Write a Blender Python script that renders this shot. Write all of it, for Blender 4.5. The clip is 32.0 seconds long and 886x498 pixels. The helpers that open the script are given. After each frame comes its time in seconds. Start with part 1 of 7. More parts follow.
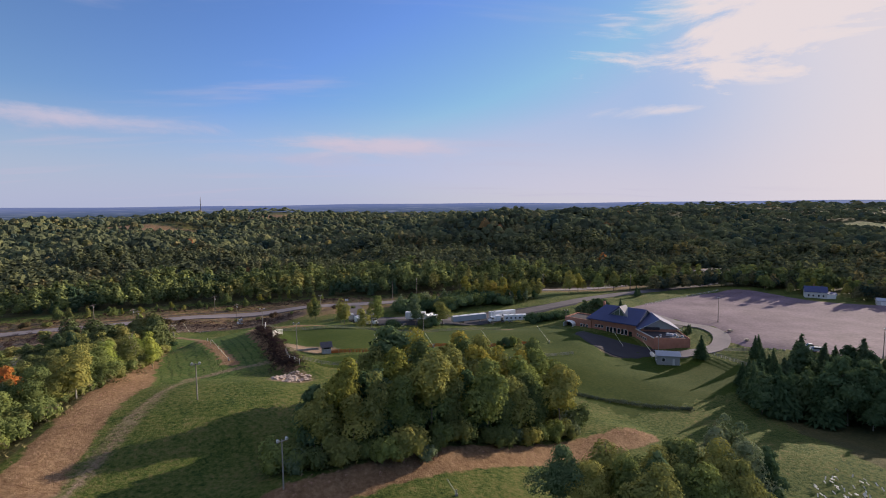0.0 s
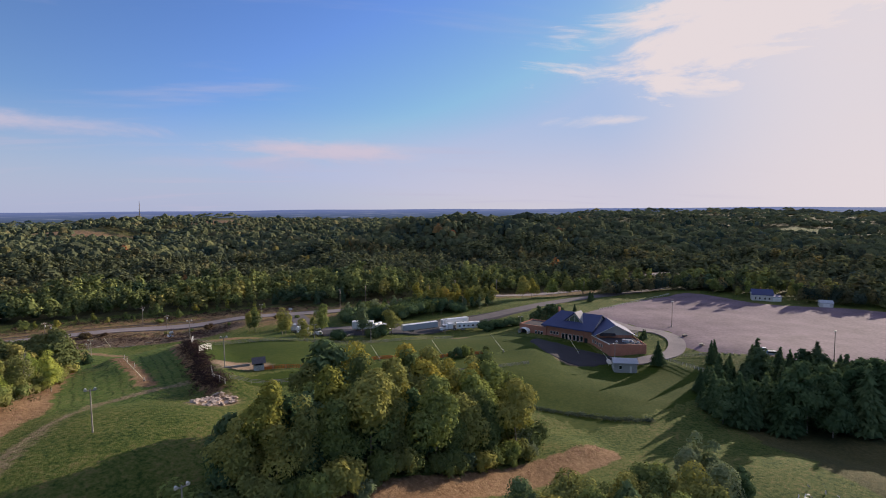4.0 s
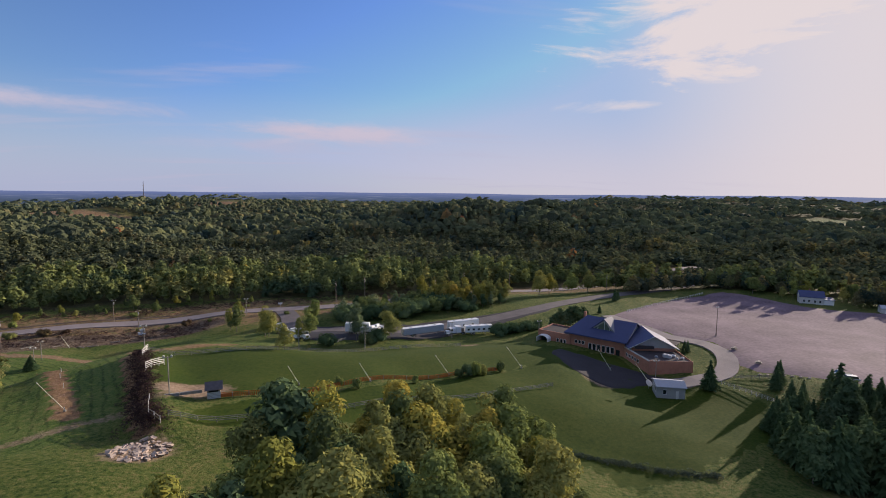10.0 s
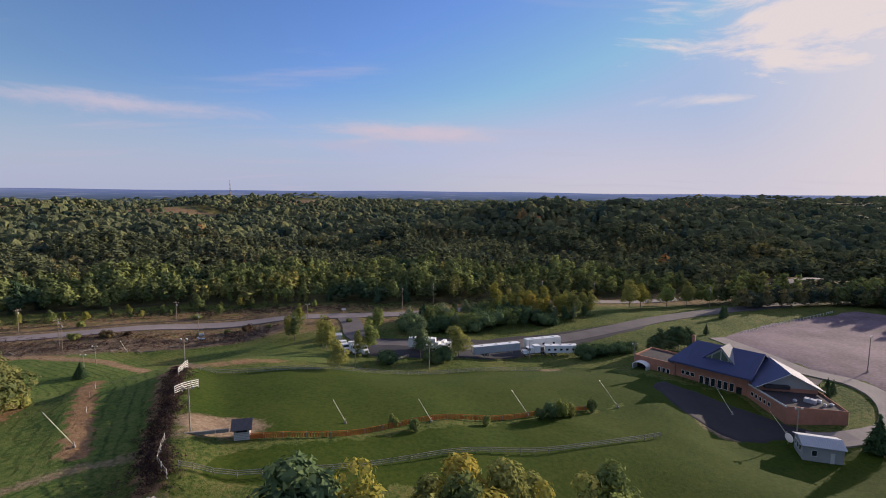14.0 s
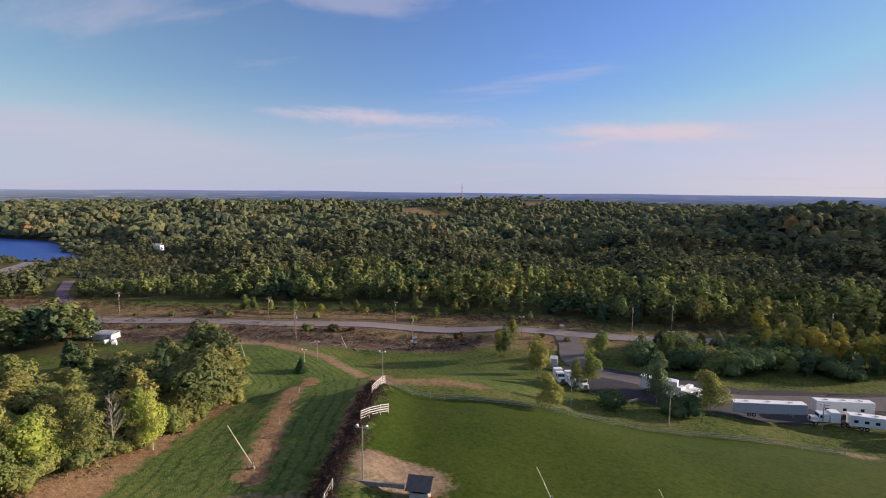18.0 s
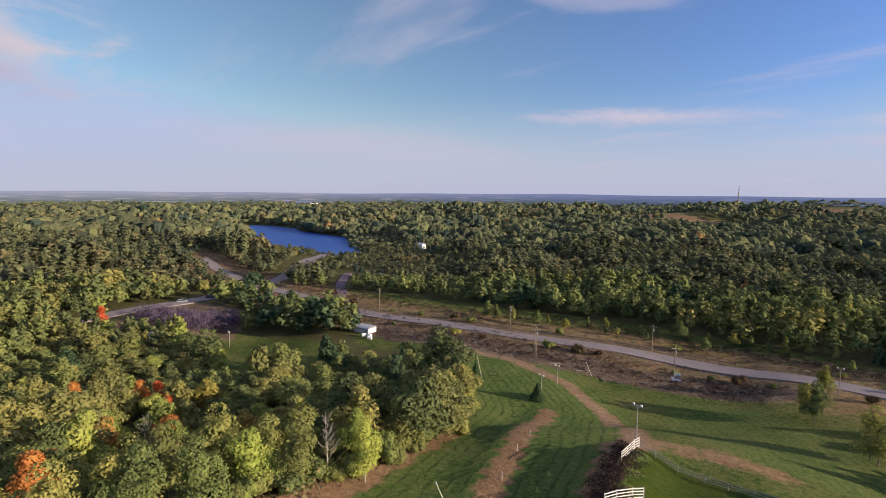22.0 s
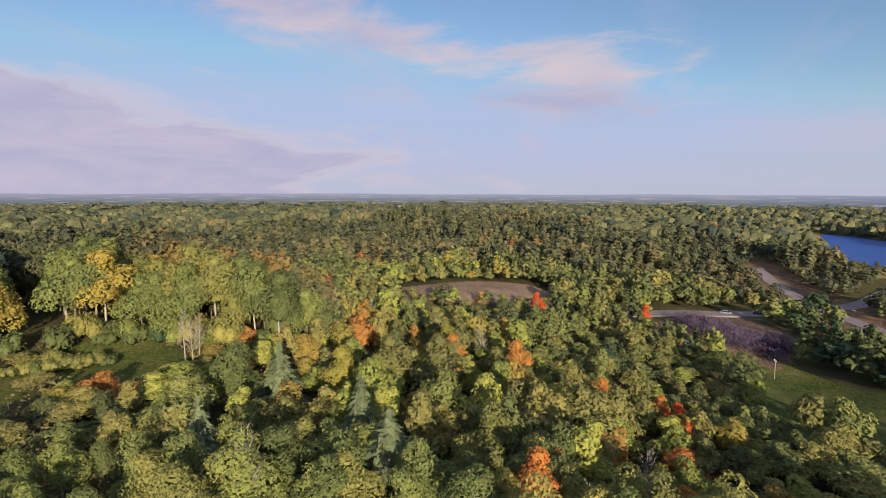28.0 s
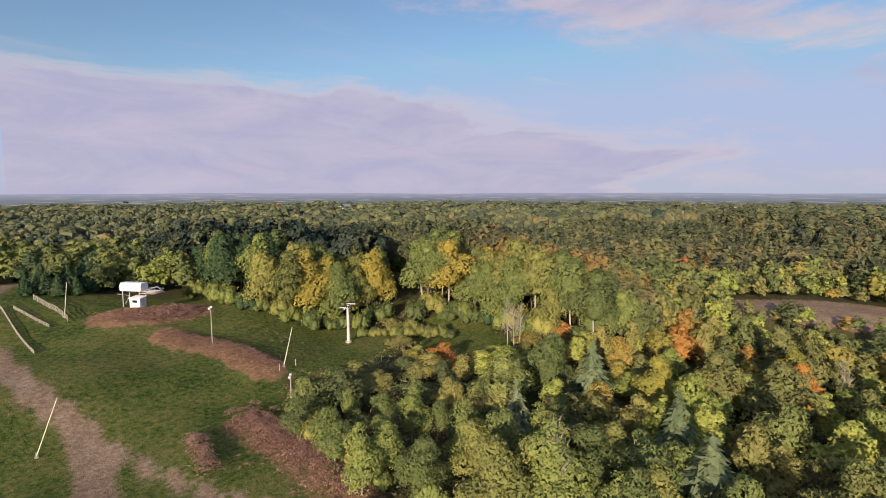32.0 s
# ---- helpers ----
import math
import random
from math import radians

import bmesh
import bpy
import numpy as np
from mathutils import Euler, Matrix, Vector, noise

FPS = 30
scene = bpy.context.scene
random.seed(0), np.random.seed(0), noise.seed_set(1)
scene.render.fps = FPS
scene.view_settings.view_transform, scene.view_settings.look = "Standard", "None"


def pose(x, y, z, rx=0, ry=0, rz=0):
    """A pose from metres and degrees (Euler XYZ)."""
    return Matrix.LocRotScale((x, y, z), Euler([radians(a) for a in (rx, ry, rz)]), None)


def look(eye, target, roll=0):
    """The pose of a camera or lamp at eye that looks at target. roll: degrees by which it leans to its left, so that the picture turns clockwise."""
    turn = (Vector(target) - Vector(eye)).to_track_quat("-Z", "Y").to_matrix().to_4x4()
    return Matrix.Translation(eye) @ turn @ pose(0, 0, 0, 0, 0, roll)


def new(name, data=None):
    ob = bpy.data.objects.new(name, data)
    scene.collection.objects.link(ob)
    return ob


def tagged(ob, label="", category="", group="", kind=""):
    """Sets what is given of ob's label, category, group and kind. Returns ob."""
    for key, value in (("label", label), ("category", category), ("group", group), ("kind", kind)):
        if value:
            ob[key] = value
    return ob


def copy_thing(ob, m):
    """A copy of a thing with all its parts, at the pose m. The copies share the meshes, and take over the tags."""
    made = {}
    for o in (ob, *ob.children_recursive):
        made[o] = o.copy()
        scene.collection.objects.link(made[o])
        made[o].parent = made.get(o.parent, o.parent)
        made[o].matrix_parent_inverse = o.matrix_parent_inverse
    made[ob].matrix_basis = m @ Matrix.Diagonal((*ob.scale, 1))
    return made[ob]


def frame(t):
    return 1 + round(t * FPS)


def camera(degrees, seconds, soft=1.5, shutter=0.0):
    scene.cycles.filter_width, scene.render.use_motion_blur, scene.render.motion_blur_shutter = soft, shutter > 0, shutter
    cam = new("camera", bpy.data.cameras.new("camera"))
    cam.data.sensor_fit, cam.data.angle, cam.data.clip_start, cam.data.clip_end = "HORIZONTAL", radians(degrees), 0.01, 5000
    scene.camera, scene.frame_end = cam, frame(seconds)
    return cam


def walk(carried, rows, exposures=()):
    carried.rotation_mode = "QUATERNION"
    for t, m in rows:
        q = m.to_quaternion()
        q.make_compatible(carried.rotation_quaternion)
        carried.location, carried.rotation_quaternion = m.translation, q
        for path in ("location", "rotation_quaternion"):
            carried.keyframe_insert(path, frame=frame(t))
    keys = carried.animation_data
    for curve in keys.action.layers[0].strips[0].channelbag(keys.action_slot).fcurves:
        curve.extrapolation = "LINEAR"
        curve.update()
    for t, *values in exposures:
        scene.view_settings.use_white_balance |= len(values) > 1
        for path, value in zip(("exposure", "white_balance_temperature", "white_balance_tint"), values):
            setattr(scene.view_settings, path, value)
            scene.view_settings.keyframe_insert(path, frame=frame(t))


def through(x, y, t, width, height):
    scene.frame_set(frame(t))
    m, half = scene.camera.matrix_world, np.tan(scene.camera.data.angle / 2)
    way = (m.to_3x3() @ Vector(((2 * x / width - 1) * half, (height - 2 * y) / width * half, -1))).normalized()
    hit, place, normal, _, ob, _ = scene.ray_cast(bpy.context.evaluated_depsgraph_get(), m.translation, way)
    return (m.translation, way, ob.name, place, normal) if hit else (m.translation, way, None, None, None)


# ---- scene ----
cam = camera(80.14, 32.0, soft=1.0)
# seconds, place, heading to the left of +y, pitch, lean
PATH = [
    (0, 1.15, -33.98, 54.85, -4.26, -5.18, -0.54),
    (0.5, 1.12, -32.55, 54.78, -4.95, -5.20, -0.51),
    (1, 1.13, -31.08, 54.67, -5.64, -5.24, -0.40),
    (1.5, 1.45, -29.64, 54.54, -6.20, -5.28, -0.30),
    (2, 1.98, -28.40, 54.39, -6.77, -5.19, -0.41),
    (2.5, 2.79, -27.03, 54.11, -7.39, -4.96, -0.54),
    (3, 3.41, -25.51, 53.62, -8.13, -4.75, -0.71),
    (3.5, 3.90, -23.80, 53.07, -8.88, -4.55, -0.69),
    (5.5, 5.36, -15.38, 53.73, -9.79, -5.09, 0.15),
    (6, 5.72, -12.90, 54.15, -9.43, -5.44, 0.41),
    (6.5, 6.21, -10.52, 53.82, -9.04, -5.48, 0.21),
    (7, 6.78, -7.81, 53.53, -8.30, -5.50, 0.19),
    (7.5, 7.39, -4.82, 53.45, -7.59, -5.62, 0.22),
    (8, 7.96, -1.87, 53.34, -7.40, -5.72, 0.07),
    (8.5, 8.64, 1.26, 53.26, -7.53, -5.81, 0.08),
    (9, 9.22, 4.33, 53.43, -7.85, -6.06, 0.25),
    (9.5, 9.60, 7.20, 53.59, -8.12, -6.12, 0.26),
    (10, 9.83, 10.49, 53.56, -8.33, -6.25, 0.48),
    (10.5, 10.16, 13.81, 53.52, -8.41, -6.37, 0.66),
    (11, 10.42, 17.07, 53.53, -8.24, -6.46, 0.74),
    (11.5, 10.75, 20.05, 53.50, -7.51, -6.51, 0.71),
    (12, 11.26, 23.12, 53.32, -6.84, -6.49, 0.65),
    (12.5, 11.56, 26.31, 53.25, -5.65, -6.42, 0.51),
    (13, 11.68, 29.65, 53.09, -4.02, -6.33, 0.44),
    (13.5, 12.09, 32.91, 53.37, -2.12, -6.42, 0.47),
    (15.5, 11.94, 46.19, 53.32, 5.51, -6.39, 0.60),
    (16, 11.53, 49.29, 53.06, 8.31, -6.32, 0.60),
    (16.5, 11.04, 53.03, 52.95, 12.10, -6.33, 0.55),
    (17, 10.31, 56.57, 52.86, 16.59, -6.33, 0.52),
    (17.5, 9.21, 60.09, 52.81, 20.50, -6.37, 0.61),
    (18, 8.10, 63.30, 52.52, 23.84, -6.34, 0.57),
    (18.5, 6.86, 66.45, 52.30, 27.29, -6.29, 0.52),
    (19, 5.49, 69.45, 52.11, 31.26, -6.29, 0.35),
    (19.5, 4.00, 72.21, 52.07, 35.11, -6.26, 0.38),
    (20, 2.41, 74.73, 52.23, 38.43, -6.23, 0.36),
    (20.5, 0.66, 77.11, 52.34, 41.21, -6.24, 0.39),
    (21, -1.09, 79.16, 52.41, 44.13, -6.21, 0.43),
    (21.5, -2.86, 80.89, 52.54, 47.55, -6.19, 0.51),
    (22, -4.80, 82.59, 52.57, 50.80, -6.21, 0.43),
    (22.5, -6.63, 84.03, 52.61, 53.72, -6.16, 0.50),
    (23, -8.64, 85.24, 52.54, 56.40, -6.13, 0.44),
    (23.5, -10.66, 86.22, 52.53, 59.01, -6.10, 0.63),
    (24, -12.59, 87.01, 52.43, 62.03, -6.08, 0.68),
    (24.5, -14.29, 87.68, 52.43, 65.25, -6.05, 0.62),
    (26.5, -19.38, 89.26, 52.73, 83.37, -6.14, 0.48),
    (27, -19.84, 89.21, 52.76, 90.95, -6.28, 0.56),
    (27.5, -20.02, 89.16, 52.61, 99.22, -6.22, 0.35),
    (28, -20.14, 89.04, 52.55, 106.84, -6.16, 0.17),
    (28.5, -20.21, 88.94, 52.43, 114.42, -6.02, -0.13),
    (29, -20.29, 88.90, 52.35, 121.06, -5.94, -0.31),
    (29.5, -20.38, 88.56, 52.43, 125.69, -6.20, -0.20),
    (30, -20.47, 88.41, 52.44, 130.28, -6.29, -0.15),
    (30.5, -20.53, 88.29, 52.42, 134.27, -6.23, -0.08),
    (31, -20.56, 88.17, 52.39, 137.17, -6.17, -0.10),
    (31.5, -20.58, 88.09, 52.39, 138.83, -6.19, -0.06),
    (32, -20.60, 88.04, 52.41, 140.51, -6.25, -0.06),
]


# ---- lie of the land: (x, y, height) of the hill's main knolls and hollows, far ridges as (x, y, height, reach) ----
KNOLLS = [
    (-44, 80, 13), (-23, 126, 9), (-52, 125, 7.5), (-50, 162, 6), (-42, 147, 8), (5, 141, 6), (32, 152, 2.5),
    (56, 161, 0), (45, 100, -1), (57, 105, -5), (80, 50, 2), (94, 147, -5), (109, 155, -2), (143, 191, -1),
    (146, 140, 1), (160, 257, -3), (237, 250, -1), (42, 218, -5), (7, 207, -2), (-10, 250, -6), (-42, 262, -6),
    (-85, 222, -9), (-83, 248, -10), (-119, 237, -7), (-143, 200, -6), (-190, 190, -8), (-150, 269, -7),
    (-219, 148, -12), (-208, 117, -3), (-260, 110, -5), (-301, 177, -7), (145, 345, -8)]
UPPER = [
    (-96, 193, -5), (-22, 50, 7.5), (-43, -58, 23), (-54, -33, 17.5), (-84, -27, 14), (-22, -33, 20), (-67, -67, 22),
    (-22, -80, 27), (-57, 0, 12), (-26, 5, 11.5), (-110, -8, 13), (-125, -40, 20), (40, 0, 6), (-150, 40, 6),
    (-100, 60, 8), (-300, -60, 0), (-262, 22, 6), (-215, 30, -2), (-122, 116, 2), (-150, 122, -5), (-118, 150, 0),
    (128, 98, -6.5), (165, 94, -5)]
RIDGES = [(115, 750, 22, 105), (265, 765, 22, 110), (400, 730, 10, 100), (-420, 1500, 34, 220), (-815, 960, 16, 130), (-40, 520, -7, 110), (-570, -40, 20, 180),
          (1250, 1500, 33, 420), (700, 1500, 16, 240), (-420, -480, 10, 300), (-760, 900, 14, 200), (-1100, 300, 12, 260)]
# banks: foot of the slope from a to b, rise to its left, width of the slope, how far the shoulder runs on
BANKS = [(58, 84, -20, 44, -2.2, 3.0, 14), (-58, 48, -70, 108, 2.5, 5.0, 30), (-70, 108, -84, 150, 2.0, 5.0, 25),
         (-50, 122, -90, 188, 0.9, 2.0, 4), (-30, 108, -56, 165, -2.7, 2.5, 10)]
# low mounds on the crest: from a to b, height, half width
MOUNDS = [(-41, -57, -51, -58, 1.5, 4.2), (-47, -42, -55, -32, 1.2, 2.4), (-55, -32, -61, -18, 1.2, 2.4), (-40.7, 3, -40.2, 9, 0.9, 1.8), (-29, -63, -36, -66, 0.9, 2.4)]
LAKE_LEVEL = -7.0
KN = np.array(KNOLLS + UPPER, float)


def ease(a, b, x):
    t = np.clip((x - a) / (b - a), 0, 1)
    return t * t * (3 - 2 * t)


def shore(x, y):
    """Below 1 on the lake, over 1 outside it."""
    a, b = -0.988 * (x + 675) + 0.154 * (y - 356), 0.154 * (x + 675) + 0.988 * (y - 356)
    return (a / 240) ** 2 + ((b + 8 * np.sin(a / 37)) / 55) ** 2


def land(x, y):
    """Height of the ground at x, y (numbers or arrays)."""
    x, y = np.asarray(x, float), np.asarray(y, float)
    w = ((x[..., None] - KN[:, 0]) ** 2 + (y[..., None] - KN[:, 1]) ** 2 + 256) ** -2.0
    z = ((w * KN[:, 2]).sum(-1) - 9 * 3e-9) / (w.sum(-1) + 3e-9)
    out = np.hypot(x, y - 60)
    ridge = sum(h * np.exp(-((x - a) ** 2 + (y - b) ** 2) / (2 * r * r)) for a, b, h, r in RIDGES)
    z = z + ridge * ease(260, 520, out) + 8.5 * np.sin(x / 43 + np.sin(y / 61) * 1.6) * np.sin(y / 38 + 0.8 + np.sin(x / 90)) * ease(330, 470, out) * ease(1.5, 5, shore(x, y))
    for ax, ay, bx, by, rise, wide, run in BANKS:
        ux, uy = bx - ax, by - ay
        n = math.hypot(ux, uy)
        along = ((x - ax) * ux + (y - ay) * uy) / n
        side = ((y - ay) * ux - (x - ax) * uy) / n
        ends = ease(-8, 5, along) * (1 - ease(n - 5, n + 8, along))
        z = z + abs(rise) * ends * (ease(-wide, wide, side * np.sign(rise)) * (1 - ease(wide, wide + run, side * np.sign(rise))))
    rise = np.zeros_like(x)
    for ax, ay, bx, by, high, half in MOUNDS:
        t = np.clip(((x - ax) * (bx - ax) + (y - ay) * (by - ay)) / ((bx - ax) ** 2 + (by - ay) ** 2), 0, 1)
        rise = np.maximum(rise, high * np.exp(-((x - ax - t * (bx - ax)) ** 2 + (y - ay - t * (by - ay)) ** 2) / (2 * half * half)))
    z = z + rise
    lake = shore(x, y)
    z = np.where(lake < 4, np.minimum(z, z + (LAKE_LEVEL - 3 - z) * (1 - ease(0.75, 1.5, lake))), z)
    return z


def heading(x, y, z, yaw, pitch, lean):
    return Matrix.Translation((x, y, z)) @ pose(0, 0, 0, 0, 0, yaw) @ pose(0, 0, 0, 90 + pitch) @ pose(0, 0, 0, 0, 0, lean)


walk(cam, [(t, heading(*row)) for t, *row in PATH], [(0, 0.60, 6450, 15), (13, 0.54, 6500, 15), (19, 0.72, 6800, 15), (32, 0.66, 6750, 16)])

# ---- world, sun ----
SUN_UP, SUN_ROUND = 13.5, 58.0  # degrees above the horizon, degrees from +y towards +x
SUN_DIR = Vector((math.sin(radians(SUN_ROUND)) * math.cos(radians(SUN_UP)), math.cos(radians(SUN_ROUND)) * math.cos(radians(SUN_UP)), math.sin(radians(SUN_UP))))
world = bpy.data.worlds.new("sky")
scene.world = world
world.use_nodes = True
wn, wl = world.node_tree.nodes, world.node_tree.links
wn.clear()


def wmath(op, a, b=None, clamp=False):
    n = wn.new("ShaderNodeMath")
    n.operation, n.use_clamp = op, clamp
    for k, v in enumerate((a, b)):
        if v is None:
            continue
        if isinstance(v, (int, float)):
            n.inputs[k].default_value = v
        else:
            wl.new(v, n.inputs[k])
    return n.outputs[0]


def wramp(x, a, b, lo=0.0, hi=1.0):
    n = wn.new("ShaderNodeMapRange")
    n.interpolation_type = "SMOOTHSTEP"
    wl.new(x, n.inputs[0])
    for k, v in zip((1, 2, 3, 4), (a, b, lo, hi)):
        n.inputs[k].default_value = v
    return n.outputs[0]


def wmix(f, a, b):
    n = wn.new("ShaderNodeMix")
    n.data_type = "RGBA"
    for k, v in ((0, f), (6, a), (7, b)):
        if isinstance(v, (tuple, float, int)):
            n.inputs[k].default_value = v
        else:
            wl.new(v, n.inputs[k])
    return n.outputs[2]


sky = wn.new("ShaderNodeTexSky")
sky.sky_type, sky.sun_disc = "NISHITA", False
sky.sun_elevation, sky.sun_rotation = radians(SUN_UP), radians(SUN_ROUND)
sky.air_density, sky.dust_density, sky.ozone_density = 1.0, 0.6, 2.0
tc = wn.new("ShaderNodeTexCoord")
sep = wn.new("ShaderNodeSeparateXYZ")
wl.new(tc.outputs["Generated"], sep.inputs[0])
zz = wmath("MAXIMUM", sep.outputs[2], 0.0)
# flat layer of cloud: direction laid out on a plane overhead
lift = wmath("ADD", zz, 0.10)
comb = wn.new("ShaderNodeCombineXYZ")
wl.new(wmath("DIVIDE", sep.outputs[0], lift), comb.inputs[0])
wl.new(wmath("DIVIDE", sep.outputs[1], lift), comb.inputs[1])


def cloud(scale, turn, stretch, offset, detail, rough, lo, hi):
    mp = wn.new("ShaderNodeMapping")
    mp.inputs["Rotation"].default_value = (0, 0, radians(turn))
    mp.inputs["Scale"].default_value = (scale, scale * stretch, 1)
    mp.inputs["Location"].default_value = (*offset, 0)
    wl.new(comb.outputs[0], mp.inputs[0])
    ns = wn.new("ShaderNodeTexNoise")
    ns.inputs["Scale"].default_value, ns.inputs["Detail"].default_value, ns.inputs["Roughness"].default_value = 1.0, detail, rough
    ns.inputs["Distortion"].default_value = 0.35
    wl.new(mp.outputs[0], ns.inputs["Vector"])
    return wramp(ns.outputs[0], lo, hi)


turn_left = wmath("ARCTAN2", wmath("MULTIPLY", sep.outputs[0], -1.0), sep.outputs[1])  # radians from +y towards -x
rise = wmath("ARCSINE", sep.outputs[2])
dome = wn.new("ShaderNodeCombineXYZ")
wl.new(turn_left, dome.inputs[0])
wl.new(wmath("MULTIPLY", rise, 3.6), dome.inputs[1])


def ragged(scale, detail=8, rough=0.6, shift=0.0):
    ns = wn.new("ShaderNodeTexNoise")
    ns.inputs["Scale"].default_value, ns.inputs["Detail"].default_value, ns.inputs["Roughness"].default_value, ns.inputs["Distortion"].default_value = scale, detail, rough, 0.5
    mp = wn.new("ShaderNodeMapping")
    mp.inputs["Location"].default_value = (shift, shift * 0.7, shift * 0.3)
    wl.new(dome.outputs[0], mp.inputs[0])
    wl.new(mp.outputs[0], ns.inputs["Vector"])
    return wmath("SUBTRACT", ns.outputs[0], 0.5)


def heap(az, el, half_az, half_el, slope, ragg, amount, soft=0.45):
    """A cloud in one part of the sky, with ragged edges; degrees."""
    da = wmath("SUBTRACT", turn_left, radians(az))
    de = wmath("SUBTRACT", wmath("SUBTRACT", rise, radians(el)), wmath("MULTIPLY", da, slope))
    d2 = wmath("ADD", wmath("POWER", wmath("ABSOLUTE", wmath("DIVIDE", da, radians(half_az))), 2.0), wmath("POWER", wmath("ABSOLUTE", wmath("DIVIDE", de, radians(half_el))), 2.0))
    return wramp(wmath("ADD", wmath("SUBTRACT", 1.0, wmath("SQRT", d2)), wmath("MULTIPLY", ragg, amount)), 0.0, soft)


def most(*items):
    out = items[0]
    for i in items[1:]:
        out = wmath("MAXIMUM", out, i)
    return out


rag, rag2, rag3 = ragged(3.2), ragged(5.0, 8, 0.65, 4.0), ragged(2.2, 7, 0.55, 9.0)
streaks = cloud(0.42, 25, 3.4, (3.1, 1.7), 7, 0.55, 0.54, 0.74)
haze = wramp(zz, 0.0, 0.19, 0.86, 0.0)
glow_dot = wn.new("ShaderNodeVectorMath")
glow_dot.operation = "DOT_PRODUCT"
wl.new(tc.outputs["Generated"], glow_dot.inputs[0])
glow_dot.inputs[1].default_value = SUN_DIR
glow = wramp(glow_dot.outputs["Value"], 0.84, 0.995)
deep = wn.new("ShaderNodeVectorMath")
deep.operation = "MULTIPLY"
wl.new(sky.outputs[0], deep.inputs[0])
wl.new(wmix(wramp(turn_left, 0.1, 1.2), (0.88, 1.16, 1.84, 1), (1.10, 1.24, 1.34, 1)), deep.inputs[1])
calm = wn.new("ShaderNodeVectorMath")
calm.operation = "MINIMUM"
wl.new(deep.outputs[0], calm.inputs[0])
calm.inputs[1].default_value = (3.7, 5.0, 7.2)
base = wmix(haze, calm.outputs[0], wmix(wramp(glow_dot.outputs["Value"], 0.30, 0.85), (4.4, 4.85, 6.6, 1), (6.3, 5.9, 6.5, 1)))
PINK, LAVENDER, BRIGHT = (5.0, 4.85, 6.1, 1), (3.9, 4.05, 5.75, 1), (5.9, 5.5, 6.0, 1)
wisps = most(wmath("MULTIPLY", streaks, 0.45), wmath("MULTIPLY", heap(31, 7.4, 12, 1.2, 0.03, rag2, 2.4, 1.2), 0.85), wmath("MULTIPLY", heap(2, 5.8, 12, 1.3, 0.02, rag2, 2.0, 0.9), 1.0),
             wmath("MULTIPLY", heap(9, 4.6, 20, 1.5, 0.0, rag2, 3.0, 1.3), 0.6), wmath("MULTIPLY", heap(62, 5.0, 26, 3.0, 0.02, rag3, 2.6, 1.4), 0.6), wmath("MULTIPLY", heap(34, 22, 12, 4, 0.1, rag3, 2.6), 0.4))
over = wmix(wisps, base, PINK)
over = wmix(most(wmath("MULTIPLY", heap(1, 5.9, 13, 1.5, 0.02, rag2, 2.1, 1.0), 0.62), wmath("MULTIPLY", heap(31, 7.6, 11, 1.1, 0.03, rag2, 2.1, 1.0), 0.42)), over, (6.3, 5.7, 6.5, 1))
# grey-lavender bank over the west, its upper rim catching the light
bank = heap(168, 3.0, 62, 9.6, 0.02, rag, 1.2, 0.30)
over = wmix(wmath("MULTIPLY", bank, 0.93), over, wmix(wmath("POWER", bank, 3.0), BRIGHT, wmix(wramp(rag2, -0.2, 0.25), LAVENDER, PINK)))
high = most(heap(124, 18, 28, 4.4, 0.20, rag2, 2.9, 0.95), heap(93, 11.5, 14, 5.0, 0.10, rag2, 2.3, 0.8), heap(112, 24, 22, 3.8, 0.15, rag2, 2.9, 0.95))
over = wmix(wmath("MULTIPLY", high, 0.96), over, wmix(wramp(rag3, -0.16, 0.2), LAVENDER, BRIGHT))
# bright cumulus towards the sun
sunny = most(heap(-40, 16.5, 18, 7.0, -0.1, rag2, 2.4, 0.55), wmath("MULTIPLY", heap(-27, 8.6, 7, 0.9, 0.0, rag2, 3.2, 1.2), 0.7), wmath("MULTIPLY", heap(-36, 10.4, 9, 1.0, 0.0, rag2, 3.0, 1.2), 0.7), heap(-62, 30, 30, 12, 0.0, rag, 2.0))
lit = wmix(wmath("MAXIMUM", wmath("MULTIPLY", glow, 0.85), wmath("MULTIPLY", sunny, 0.95)), over, (7.8, 7.0, 6.8, 1))
# sky overhead, out of view, brightened as added fill light
lit = wmix(wmath("MULTIPLY", wramp(zz, 0.42, 0.85), wramp(rag3, -0.25, 0.2, 0.35, 0.7)), lit, (5.7, 6.0, 7.3, 1))
bg = wn.new("ShaderNodeBackground")
bg.inputs["Strength"].default_value = 0.068
wl.new(lit, bg.inputs["Color"])
wo = wn.new("ShaderNodeOutputWorld")
wl.new(bg.outputs[0], wo.inputs[0])

sun = bpy.data.lights.new("sun", "SUN")
sun.energy, sun.angle, sun.color = 4.7, radians(0.6), (1.0, 0.86, 0.68)
sun_ob = new("sun", sun)
sun_ob.matrix_world = look(SUN_DIR * 400, (0, 0, 0))


